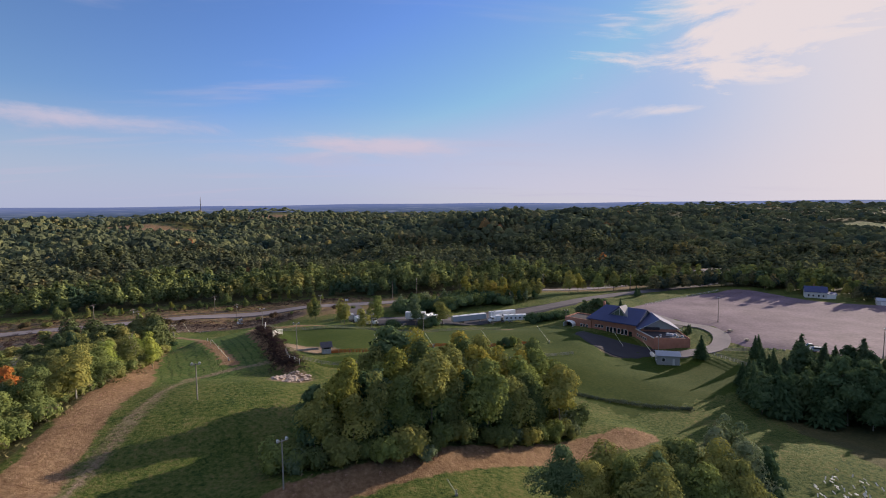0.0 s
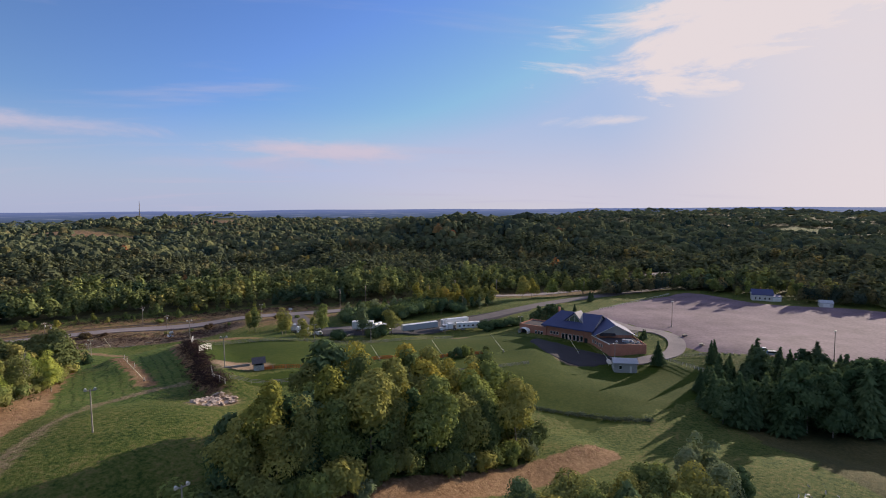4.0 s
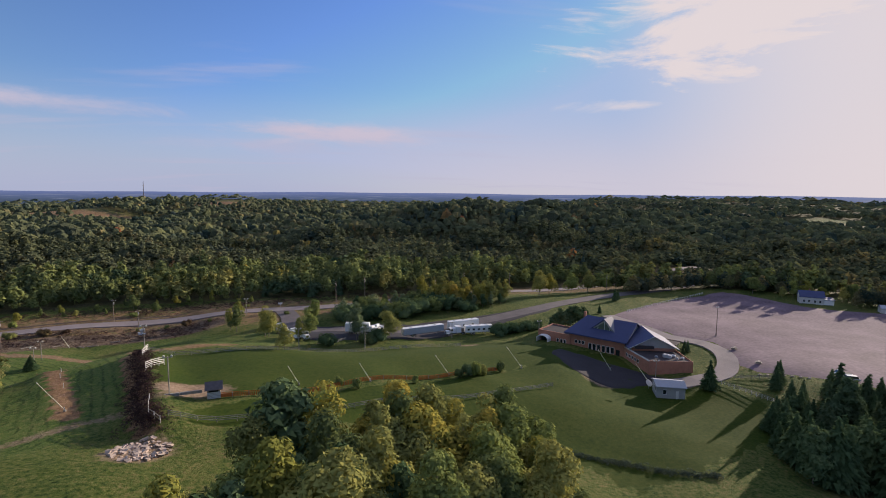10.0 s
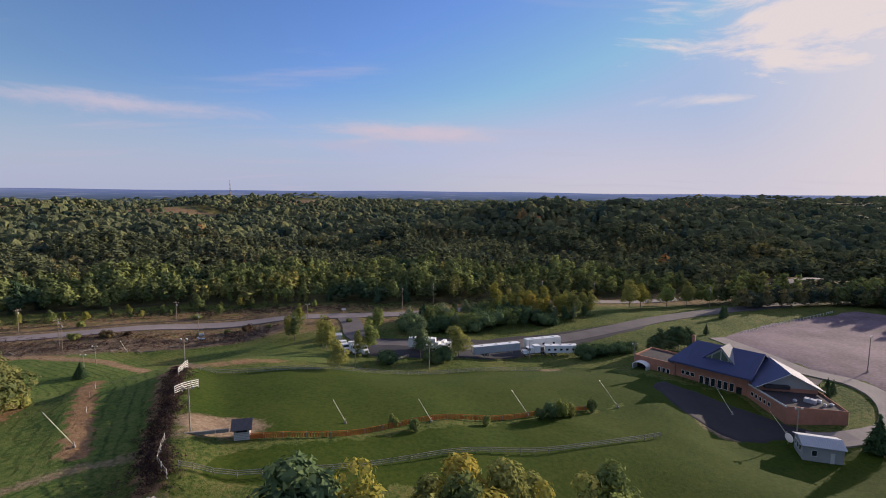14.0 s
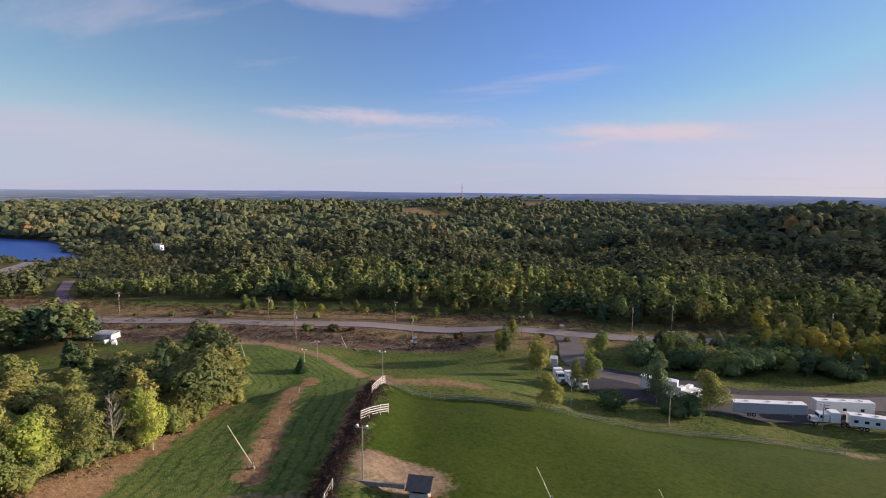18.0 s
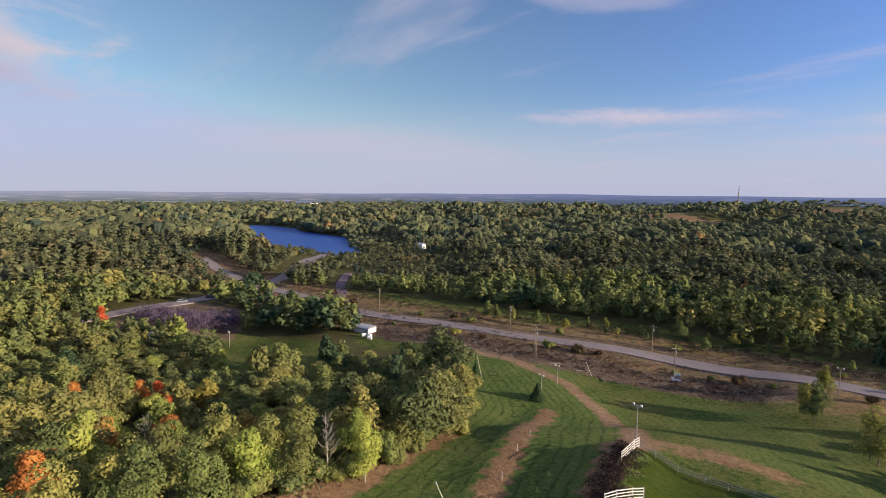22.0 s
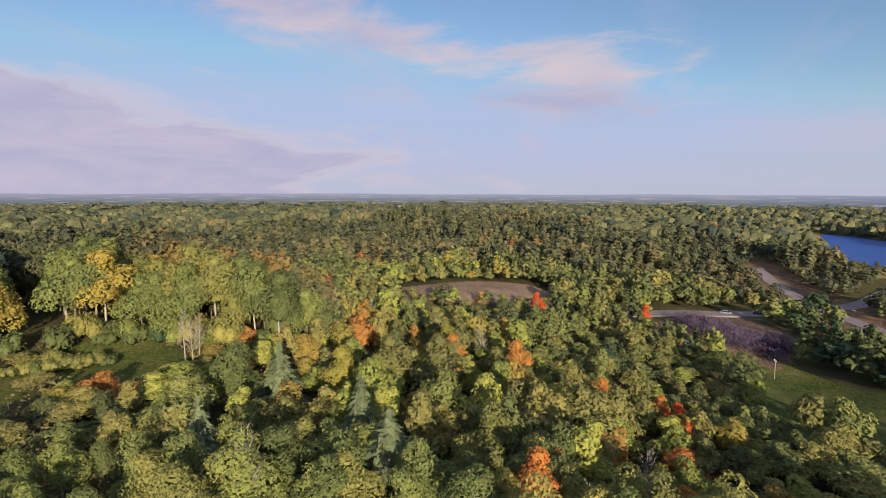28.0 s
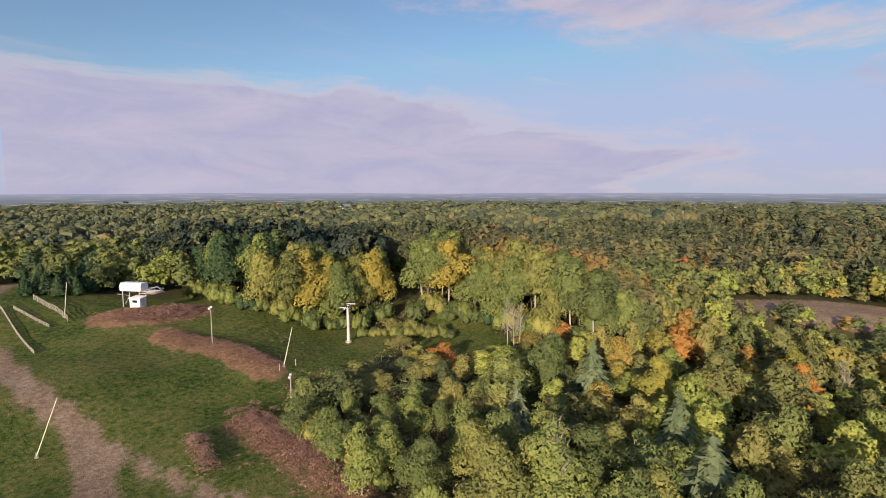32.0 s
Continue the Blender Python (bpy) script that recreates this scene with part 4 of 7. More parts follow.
PROTO = {}


def tree(kind, tint, x, y, height, wide=1.0, pale=False, group="trees", name=None, seed=None):
    """One tree with its trunk and crown; alike ones share their meshes."""
    seed = seed if seed is not None else int(abs(x * 7.3 + y * 3.1)) % 5
    girdle = 0.88 + 0.30 * ((x * 5.7 + y * 11.3) % 1.0)
    key = (kind, tint, seed, pale, wide)
    up = height / 12.0
    m = at(x, y, (x * 37 + y * 71) % 360, -0.1) @ Matrix.Diagonal((up * girdle, up * girdle, up, 1))
    if key not in PROTO:
        what = name or {"spruce": "spruce", "pine": "pine", "bush": "bush"}.get(kind, "tree")
        top = thing(what, Matrix(), TREE_LABELS[tint], what if what != "bush" else "shrub", group)
        n, leaf = {"spruce": (900, 0.080), "bush": (760, 0.088), "pine": (1900, 0.046), "tall": (2700, 0.032), "round": (3500, 0.031), "maple": (3000, 0.032)}[kind]
        v, f = crown(kind, n, leaf, 11 * seed + len(kind), True, wide)
        part("trunk", trunk_bm(12, 0.05 if kind == "bush" else 0.17, 0 if kind == "spruce" else 6, seed, bare=0.4 if kind == "maple" else 0.3), BIRCH if pale else BARK, top)
        c = new("crown", crown_mesh("crown", v, f, LEAF[tint], 12.0))
        c.parent = top
        PROTO[key] = top
        top.matrix_world = m
        return top
    return copy_thing(PROTO[key], m @ Matrix.Diagonal((*(1 / v for v in PROTO[key].scale), 1)))


def three(f):
    """Faces with four corners as triangles."""
    flat = f[:, 2] == f[:, 3]
    q = f[~flat]
    return np.concatenate([q[:, [0, 1, 2]], q[:, [0, 2, 3]], f[flat][:, :3]])


def scatter(base, places, scales, turns, material, name, label, category, smooth=True):
    """Many alike plants joined into one object."""
    v, f = base
    f = three(f) if f.shape[1] == 4 else f
    c, s = np.cos(turns)[:, None], np.sin(turns)[:, None]
    x = (v[None, :, 0] * c - v[None, :, 1] * s) * scales[:, :1] + places[:, :1]
    y = (v[None, :, 0] * s + v[None, :, 1] * c) * scales[:, :1] + places[:, 1:2]
    z = v[None, :, 2] * scales[:, 1:2] + places[:, 2:3]
    V = np.stack([x, y, z], -1).reshape(-1, 3)
    F = (f[None] + (np.arange(len(places)) * len(v))[:, None, None]).reshape(-1, f.shape[1])
    data = mesh_from(name, V, F, material, smooth)
    hue = np.random.default_rng(len(places)).uniform(0, 1, len(places)).astype(np.float32)
    data.attributes.new("tint", "FLOAT", "POINT").data.foreach_set("value", np.repeat(hue, len(v)))
    return tagged(new(name, data), label, category, kind="stuff")


# ---- woods ----
def cone(seed):
    rng = np.random.default_rng(seed)
    rings = [(0.12, 0.20), (0.30, 0.19), (0.34, 0.13), (0.62, 0.09), (1.0, 0.0)]
    v = np.array([(r * rng.uniform(0.8, 1.2) * math.cos(q), r * rng.uniform(0.8, 1.2) * math.sin(q), h) for h, r in rings for q in np.linspace(0, 2 * math.pi, 7)[:-1]])
    f = np.array([t for i in range(4) for j in range(6) for t in ((i * 6 + j, i * 6 + (j + 1) % 6, i * 6 + 6 + j), (i * 6 + (j + 1) % 6, i * 6 + 6 + (j + 1) % 6, i * 6 + 6 + j))])
    return v, f


def dome(kind, seed, sides):
    """The top of a far crown, one unit high."""
    rng = np.random.default_rng(seed)
    half = 0.27 if kind in ("tall", "pine") else 0.34
    rings = [(0.42, 1.0), (0.74, 0.80)] if sides > 5 else [(0.55, 1.0)]
    v = [(half * r * rng.uniform(0.62, 1.25) * math.cos(q), half * r * rng.uniform(0.62, 1.25) * math.sin(q), h + rng.uniform(-0.10, 0.10)) for h, r in rings for q in np.arange(sides) * 2 * math.pi / sides + rng.uniform(-0.2, 0.2, sides)]
    v.append((rng.uniform(-0.05, 0.05), rng.uniform(-0.05, 0.05), 0.90))
    f = []
    for i in range(len(rings) - 1):
        for j in range(sides):
            a, b = i * sides + j, i * sides + (j + 1) % sides
            f += [(a, b, b + sides), (a, b + sides, a + sides)]
    top = (len(rings) - 1) * sides
    f += [(top + j, top + (j + 1) % sides, len(v) - 1) for j in range(sides)]
    return np.array(v), np.array(f)


def tufted(base, kind, n, leaf, seed):
    """A far crown with some sprays standing off it."""
    v, f = base
    cv, cf = crown(kind, n, leaf, seed, False, 0.95)
    return np.concatenate([v, cv]), np.concatenate([f, three(cf) + len(v)])


MIX_NORTH = [("conifer", "pine", 0.16), ("conifer", "spruce", 0.05), ("green", "round", 0.33), ("green", "tall", 0.26), ("olive", "tall", 0.11), ("olive", "round", 0.06), ("yellow", "tall", 0.02), ("orange", "round", 0.01)]
# lime in the two western mixes also brightens them in place of sunlight
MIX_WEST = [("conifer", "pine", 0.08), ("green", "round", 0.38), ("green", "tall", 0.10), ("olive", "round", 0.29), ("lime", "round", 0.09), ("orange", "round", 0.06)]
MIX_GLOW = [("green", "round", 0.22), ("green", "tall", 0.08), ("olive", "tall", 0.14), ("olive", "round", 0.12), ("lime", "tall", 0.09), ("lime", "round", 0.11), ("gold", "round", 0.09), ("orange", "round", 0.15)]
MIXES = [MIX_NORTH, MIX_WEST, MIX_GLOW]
HUB = (-10.0, 75.0)
wood_rng = np.random.default_rng(42)


HOLLOW = [(-106, 22), (-114, 40), (-120, 60), (-124, 80)]
LOW_WOOD = [(-80, 100), (-100, 60), (-150, 66), (-230, 84), (-262, 100), (-240, 128), (-186, 124), (-156, 130), (-142, 150), (-150, 176), (-140, 190), (-100, 166)]
MATURE = [(-56, -104), (-60, -74), (-67, -58), (-74, -50), (-82, -43.5), (-92, -38), (-99, -36), (-110, -30), (-118, -23), (-127, -11), (-130, 6), (-136, 16), (-158, 12), (-176, -20), (-150, -66), (-100, -104)]
DARK_STAND = [(-300, 178), (-264, 170), (-240, 162), (-206, 178), (-188, 190), (-206, 199), (-236, 214), (-300, 214)]
LIFT_LINE = [(-100, -28), (-112, -46), (-140, -84)]


def spots(inner, outer, gap):
    """Places for trees in a ring round the hill, off open ground, roads and water."""
    n = int(outer / gap) + 1
    k = np.arange(-n, n + 1) * gap
    x, y = (a.ravel() for a in np.meshgrid(k, k))
    x = x + wood_rng.uniform(-0.46, 0.46, len(x)) * gap + HUB[0]
    y = y + wood_rng.uniform(-0.46, 0.46, len(y)) * gap + HUB[1]
    r = np.hypot(x - HUB[0], y - HUB[1])
    turn = np.degrees(np.arctan2(-(x - HUB[0]), y - HUB[1]))
    ok = (r >= inner) & (r < outer) & ((turn > np.where(r < 520, -80, -58)) | (turn < -170))
    ok &= ~inside(x, y, [(-215, 172), (-150, 160), (-135, 188), (-160, 194), (-190, 188)])
    ok &= ~open_ground(x, y) & (shore(x, y) > 1.04) & ~inside(x, y, MATURE) & (from_line(x, y, HOLLOW) > 6.5)
    for line, wide in ((MAIN_ROAD, 13), (HIGHWAY, 10), (SIDE_ROAD, 7), (ACCESS, 9)):
        ok &= from_line(x, y, line) > wide
    return x[ok], y[ok]


def mixed(x, y):
    """Which sort of tree stands where: rows into a mix, changing gradually from the valley to the hill."""
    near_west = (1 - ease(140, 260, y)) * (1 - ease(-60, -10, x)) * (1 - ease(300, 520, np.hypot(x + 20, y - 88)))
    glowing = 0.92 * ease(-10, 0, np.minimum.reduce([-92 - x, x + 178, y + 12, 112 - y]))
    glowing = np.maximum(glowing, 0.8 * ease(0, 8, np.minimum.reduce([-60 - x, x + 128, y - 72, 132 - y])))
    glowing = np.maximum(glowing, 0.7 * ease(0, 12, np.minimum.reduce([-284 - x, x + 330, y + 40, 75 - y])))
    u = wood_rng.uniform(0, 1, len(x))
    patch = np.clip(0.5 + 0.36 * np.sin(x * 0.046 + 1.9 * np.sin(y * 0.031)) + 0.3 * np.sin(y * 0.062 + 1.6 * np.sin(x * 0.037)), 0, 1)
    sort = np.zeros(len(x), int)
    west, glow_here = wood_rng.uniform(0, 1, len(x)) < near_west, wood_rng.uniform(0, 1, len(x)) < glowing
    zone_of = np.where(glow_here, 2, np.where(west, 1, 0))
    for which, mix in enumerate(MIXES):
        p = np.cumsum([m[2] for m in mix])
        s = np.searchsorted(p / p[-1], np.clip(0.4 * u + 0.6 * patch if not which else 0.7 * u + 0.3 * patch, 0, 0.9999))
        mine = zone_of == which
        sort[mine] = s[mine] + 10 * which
    sort[(x > 92) & (y < 136) & (u < 0.75)] = 1
    sort[(x > 92) & (y < 136) & (u >= 0.75)] = 0
    sort[inside(x, y, DARK_STAND) & (u > 0.3)] = 0
    return sort


def glade_cap(x, y):
    """Usual height of the trees beside the runs: low thickets towards the glade."""
    return np.where(x > -128, np.clip(3.0 + (np.asarray(y) + 14) * 0.14, 3.0, 10.5), 10.5)


def wood(inner, outer, gap, level, tall, label):
    x, y = spots(inner, outer, gap)
    sort = mixed(x, y)
    for key in np.unique(sort):
        tint, kind, _ = MIXES[key // 10][key % 10]
        pick = sort == key
        px, py = x[pick], y[pick]
        for half in range(2):
            sub = np.arange(len(px)) % 2 == half
            if not sub.any():
                continue
            qx, qy = px[sub], py[sub]
            seed = int(key) * 3 + half
            if kind == "spruce" and level > 1:
                base = crown(kind, 60, 0.17, seed, True, 1.2) if level == 2 else cone(seed)
            elif level == 0:
                base = crown(kind, 1300, 0.050 if kind != "spruce" else 0.085, seed, True, 1.05, few=20)
            elif level == 1:
                base = crown(kind, 640, 0.066 if kind != "spruce" else 0.10, seed, True, 1.05, plain=True, few=14)
            elif level == 2:
                base = crown(kind, 96, 0.120, seed, True, 1.1, plain=True, few=7)
            elif level == 3:
                base = crown(kind, 24, 0.17, seed, True, 1.1, plain=True, few=4)
            elif level == 4:
                base = tufted(dome(kind, seed, 6), kind, 5, 0.20, seed)
            else:
                base = dome(kind, seed, 6 if level == 5 else 5)
            h = np.clip(np.exp(wood_rng.normal(-0.02, 0.22, len(qx))), 0.6, 1.4) * tall * (0.85 if kind == "spruce" else 1.0)
            h = np.where((np.hypot(qx - HUB[0], qy - HUB[1]) < 150) & (qy < 100), h * glade_cap(qx, qy) / 13.0, h * (1 - 0.42 * inside(qx, qy, LOW_WOOD)))
            h = h * np.where((qx > 92) & (qy < 136), 0.88, 1.0)
            h = h * (1 - 0.34 * inside(qx, qy, [(-240, -10), (-196, -2), (-188, 36), (-206, 78), (-262, 78)]))
            h = h * (1 - 0.6 * (1 - ease(2.0, 4.5, shore(qx, qy))) * (qx > -600))
            h = h * (1 + (0.22 if level < 3 else 0.36) * np.sin(qx * 0.071 + 1.4 * np.sin(qy * 0.043)) * np.sin(qy * 0.057 + 1.1))
            w = np.maximum(h, 0.8 * tall) * wood_rng.uniform(0.85, 1.2, len(qx)) * (1.15 if level < 3 else 1.3 if level < 5 else 1.4 if level == 5 else 2.3)
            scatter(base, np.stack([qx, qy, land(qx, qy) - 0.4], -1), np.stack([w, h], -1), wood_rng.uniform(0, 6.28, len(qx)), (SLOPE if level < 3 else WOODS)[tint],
                    "woodland", label.format({"conifer": "dark conifers", "green": "green broadleaf trees", "olive": "olive broadleaf trees", "yellow": "yellowing trees", "lime": "lime-green trees lightened as if sunlit", "gold": "golden trees", "orange": "orange autumn trees"}[tint]), "woodland", level < 3)


wood(86, 140, 6.6, 0, 12.5, "dense wood of {} near the slope")
wood(140, 200, 6.6, 1, 12.0, "dense wood of {} down the slope")
wood(200, 330, 6.5, 2, 11.5, "wooded slope of {} beyond the runs")
wood(330, 560, 6.5, 3, 11.0, "wooded valley of {} beyond the road")
wood(560, 950, 7.6, 4, 11.5, "wooded hillside of {} across the valley")
wood(950, 1450, 13.0, 5, 12.0, "far woods of {} beyond the valley")
wood(1450, 2400, 20.0, 6, 12.5, "far woods of {} rolling to the horizon")
# beside the hill: single trees
sx, sy = spots(30, 86, 6.5)
ss = mixed(sx, sy)
for x, y, key in zip(sx, sy, ss):
    tint, kind, _ = MIXES[key // 10][key % 10]
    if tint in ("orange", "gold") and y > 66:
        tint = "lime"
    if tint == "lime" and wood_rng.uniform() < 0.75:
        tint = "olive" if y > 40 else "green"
    if y < 60 and tint in ("olive", "gold") and wood_rng.uniform() < 0.6:
        tint = "green"
    if kind == "round" and wood_rng.uniform() < 0.55:
        kind = "tall"
    tree(kind, tint, float(x), float(y), float(wood_rng.uniform(0.80, 1.2) * glade_cap(x, y)) * (0.85 if kind == "spruce" else 1), wide=1.05 if kind == "round" else 1.55 if kind == "tall" else 1.0, pale=kind == "tall", group="trees on the wooded slope")

FRONT = [(-61, -74), (-68, -57), (-75, -48.5), (-83, -42), (-94, -36.5), (-111, -29), (-119, -21.5), (-128, -10), (-131, 4), (-135, 15)]
behind = {}
# mature wood behind the glade: tall maples with bare boles, shrubs at their feet
for k in range(600):
    x, y = -178 + 6.2 * (k % 20) + wood_rng.uniform(-2.2, 2.2), -102 + 6.2 * (k // 20) + wood_rng.uniform(-2.2, 2.2)
    if y > 24 or not inside(np.array([x]), np.array([y]), MATURE)[0] or from_line(np.array([x]), np.array([y]), LIFT_LINE)[0] < 5.5:
        continue
    tint = ["gold", "olive", "green", "green", "green", "olive", "green", "olive"][int(wood_rng.integers(0, 8))]
    if y < -58:
        tint = ["conifer", "green", "conifer"][k % 3]
    h, pale = float(wood_rng.uniform(16.5, 22.5)), bool(wood_rng.integers(0, 2))
    if y < -84 or x < -150 or float(from_line(np.array([x]), np.array([y]), FRONT)[0]) > 22:
        behind.setdefault(tint, []).append((x, y, h))
    else:
        tree("maple" if x < -106 and k % 3 else "round", tint, float(x), float(y), h if x < -106 and k % 3 else h * 0.92, wide=1.1 if x < -106 and k % 3 else 0.95, pale=pale, group="mature trees behind the glade")
for tint, rows in behind.items():
    rows = np.array(rows)
    scatter(crown("maple", 680, 0.070, 3, True, 1.15, plain=True), np.column_stack([rows[:, :2], land(rows[:, 0], rows[:, 1]) - 0.3]), rows[:, [2, 2]], rows[:, 0] * 3, WOODS[tint], "woodland", "tall %s trees deep in the mature wood" % tint, "woodland")
front = soft_line(FRONT, 2.2)
for x, y in front:
    if from_line(np.array([x]), np.array([y]), LIFT_LINE)[0] < 5:
        continue
    tree("bush", ["olive", "conifer", "green", "green"][int(wood_rng.integers(0, 4))], float(x + wood_rng.uniform(-2, 2)), float(y + wood_rng.uniform(-2, 2)), float(wood_rng.uniform(3.5, 8.0)), wide=0.75, group="shrubs before the mature trees")

# grove on the slope
grove_rng = random.Random(5)
GROVE = [(-20, 54), (0, 56), (22, 71), (38, 80), (43, 97), (36, 104), (14, 101), (0, 90), (-15, 73)]
for k in range(400):
    x, y = -24 + 4.9 * (k % 15) + grove_rng.uniform(-2.2, 2.2), 52 + 4.9 * (k // 15) + grove_rng.uniform(-2.2, 2.2)
    if k // 15 > 11 or not inside(np.array([x]), np.array([y]), GROVE)[0]:
        continue
    tint = grove_rng.choice(["green", "olive", "olive", "olive", "yellow", "green", "conifer"])
    kind = grove_rng.choice(["tall", "round", "maple", "round"]) if tint != "conifer" else "pine"
    tree(kind, tint, x, y, grove_rng.uniform(12, 19) * (0.75 if x < -12 else 1.1 if y > 84 else 1.0) * (0.6 if abs(0.53 * (x + 25) - 0.848 * (y - 66)) < 4 and x < 6 else 1.0), wide={"round": 0.85, "maple": 1.0, "tall": 1.25, "pine": 1.3}[kind], pale=kind == "tall", group="grove on the slope")
for x, y in soft_line([*GROVE, GROVE[0]], 2.6)[:-1]:
    tree("bush", grove_rng.choice(["green", "olive", "silver", "green"]), float(x) + grove_rng.uniform(-1.5, 1.5), float(y) + grove_rng.uniform(-1.5, 1.5), grove_rng.uniform(3.0, 6.5), wide=0.7, group="shrubs at the foot of the grove")
# clump in the foreground
for x, y, kind, tint, h in [(30, 44, "round", "conifer", 11), (38, 45, "round", "olive", 13), (45, 42, "pine", "conifer", 12), (50, 48, "round", "green", 13), (56, 45, "round", "olive", 14),
                            (60, 50, "tall", "silver", 14), (65, 52, "tall", "silver", 13), (66, 46, "pine", "conifer", 11), (52, 40, "round", "green", 12), (42, 36, "round", "olive", 13), (34, 41, "round", "olive", 10), (40, 40.5, "round", "green", 12), (47, 45.5, "round", "olive", 12), (54, 48.5, "round", "green", 12),
                            (58, 41, "round", "olive", 12), (62, 46, "round", "silver", 13), (63, 53.5, "tall", "silver", 14), (69, 50, "pine", "conifer", 10), (48, 40, "round", "green", 11), (36, 46, "bush", "green", 5), (44, 47.5, "bush", "olive", 5)]:
    tree(kind, tint, x - 5.0, y, h, wide=1.2 if kind == "round" else 1.0, group="clump on the slope")
# pines by the lot
for k in range(242):
    x, y = 98 + 4.4 * (k % 22) + grove_rng.uniform(-1.6, 1.6), 85 + 4.4 * (k // 22) + grove_rng.uniform(-1.5, 1.5)
    if inside(np.array([x]), np.array([y]), [(97, 99), (101, 115), (111, 127), (124, 131), (140, 128), (160, 119), (194, 116), (194, 84), (160, 88), (130, 90), (112, 90)])[0]:
        h = grove_rng.uniform(0.8, 1.15) * float(np.clip(13.5 - 0.42 * (y - 94), 5.8, 13.5))
        tree(grove_rng.choice(["pine", "spruce", "spruce", "spruce"]), "conifer", x, y, h * 1.3, wide=1.35, group="pines by the lot")
for x, y, h, w in [(109, 122, 5.5, 1.3), (113, 126, 6, 1.3), (119, 125, 5.5, 1.3), (107.8, 145, 9.0, 1.2), (124, 139, 8.5, 1.0), (126.6, 141, 7.8, 1.0), (121, 176, 4.4, 1.0), (118, 174, 3.0, 1.3), (122.5, 180, 3.2, 1.2), (139, 267, 7, 1.2), (142, 270, 5.5, 1.2), (117, 238, 4.5, 1.2)]:
    tree("spruce", "conifer", x, y, h, wide=w, group="spruces round the lodge")
for k in range(9):
    tree("pine", "conifer", 85 + 2.0 * k + grove_rng.uniform(-.6, .6), 213.5 + 0.8 * k + grove_rng.uniform(-1, 1), grove_rng.uniform(6.5, 9), wide=1.5, group="spruces round the lodge")
for x, y, h in [(63, 213.5, 4.6), (65.5, 215, 5.2), (68, 215.5, 4.8), (71, 217, 4.4), (77, 217.5, 4.6), (80, 218.5, 4.0)]:
    tree("bush", "conifer", x, y, h, group="dark shrubs by the trailers")
# trees along the access road
for x, y, h, kind, tint in [(-16, 178.5, 9, "tall", "olive"), (-12, 212, 11, "tall", "green"), (6, 204.5, 14, "tall", "silver"), (18.5, 206.5, 12, "tall", "olive"), (-15, 209, 8.5, "round", "olive"), (-28, 218.5, 10.5, "tall", "olive"),
                            (-30, 222, 12, "tall", "olive"), (-45, 239, 11, "tall", "green"), (-48, 242, 10, "round", "olive"), (-14, 252, 10.5, "round", "green"), (-50, 264, 9, "tall", "yellow"), (-4, 199, 5, "bush", "conifer"),
                            (14, 203, 5, "bush", "conifer"), (10, 201, 4, "bush", "green"),
                            (106, 292, 15, "round", "olive"), (113, 295, 13, "round", "yellow"), (52, 305, 11, "round", "olive"), (40, 303, 11, "tall", "yellow"),
                            (128, 300, 13, "round", "green"), (140, 304, 14, "round", "olive"), (152, 306, 12, "round", "green"), (168, 300, 10, "round", "olive"), (180, 304, 11, "round", "green")]:
    tree(kind, tint, x, y, h, wide=1.05 if kind == "round" else 1.5 if kind == "tall" else 1.0, group="roadside trees")
# thicket between the roads: dark at the foot, turning behind
THICKET = [(-4, 249), (19, 246), (47, 254), (74, 262), (84, 271), (80, 287), (50, 284), (0, 271)]
for k in range(190):
    x, y = -6 + 4.9 * (k % 19) + grove_rng.uniform(-1.6, 1.6), 244 + 4.9 * (k // 19) + grove_rng.uniform(-1.6, 1.6)
    if not inside(np.array([x]), np.array([y]), THICKET)[0] or (k % 4 == 3 and 22 < x < 38):
        continue
    turning = x > 38 and y > 268
    tint = grove_rng.choice(["olive", "gold", "yellow", "green", "olive", "olive"]) if turning else grove_rng.choice(["conifer", "green", "conifer", "green", "silver"])
    tree("tall" if turning else grove_rng.choice(["round", "pine", "tall", "bush"]), tint, x, y, grove_rng.uniform(8, 12.5) if turning else grove_rng.uniform(5.5, 8.5), wide=1.4 if turning else 1.1, group="thicket between the roads")
for x, y, h, tint in [(2.8, 137.6, 2.6, "green"), (7.4, 136.4, 2.6, "green"), (22.4, 143.7, 2.4, "green"), (35, 149.6, 2.8, "green"), (37.5, 150.6, 4.0, "conifer"), (40, 151.6, 4.6, "green"), (42.5, 153.6, 3.2, "olive"),
                      (48.9, 157.6, 3.4, "green"), (-97.4, 192.4, 4.2, "conifer"), (-99, 194, 3, "green"), (-126, 195.6, 3.2, "conifer"), (-128, 197.5, 2.8, "conifer"), (-138, 194, 2.8, "conifer"), (-141, 195, 3.0, "conifer"),
                      (-145, 194, 2.8, "conifer"), (117, 186, 2.0, "conifer"), (116, 183, 1.6, "green"), (-10, 191, 1.6, "olive")]:
    tree("spruce" if x < -90 else "bush", "conifer" if x < -90 else tint, x, y, h * (1.3 if x < -90 else 1.0), wide=1.7 if x < -90 else 0.5, group="shrubs along the field")
for k in range(22):
    x = -250 + 10.5 * k + grove_rng.uniform(-3, 3)
    y = float(np.interp(x, [p[0] for p in MAIN_ROAD], [p[1] for p in MAIN_ROAD])) + grove_rng.choice([-12, -11, 11, 13]) + grove_rng.uniform(-2, 2)
    tree("bush", grove_rng.choice(["olive", "brush", "green"]), x, y, grove_rng.uniform(1.6, 3.4), group="roadside shrubs")

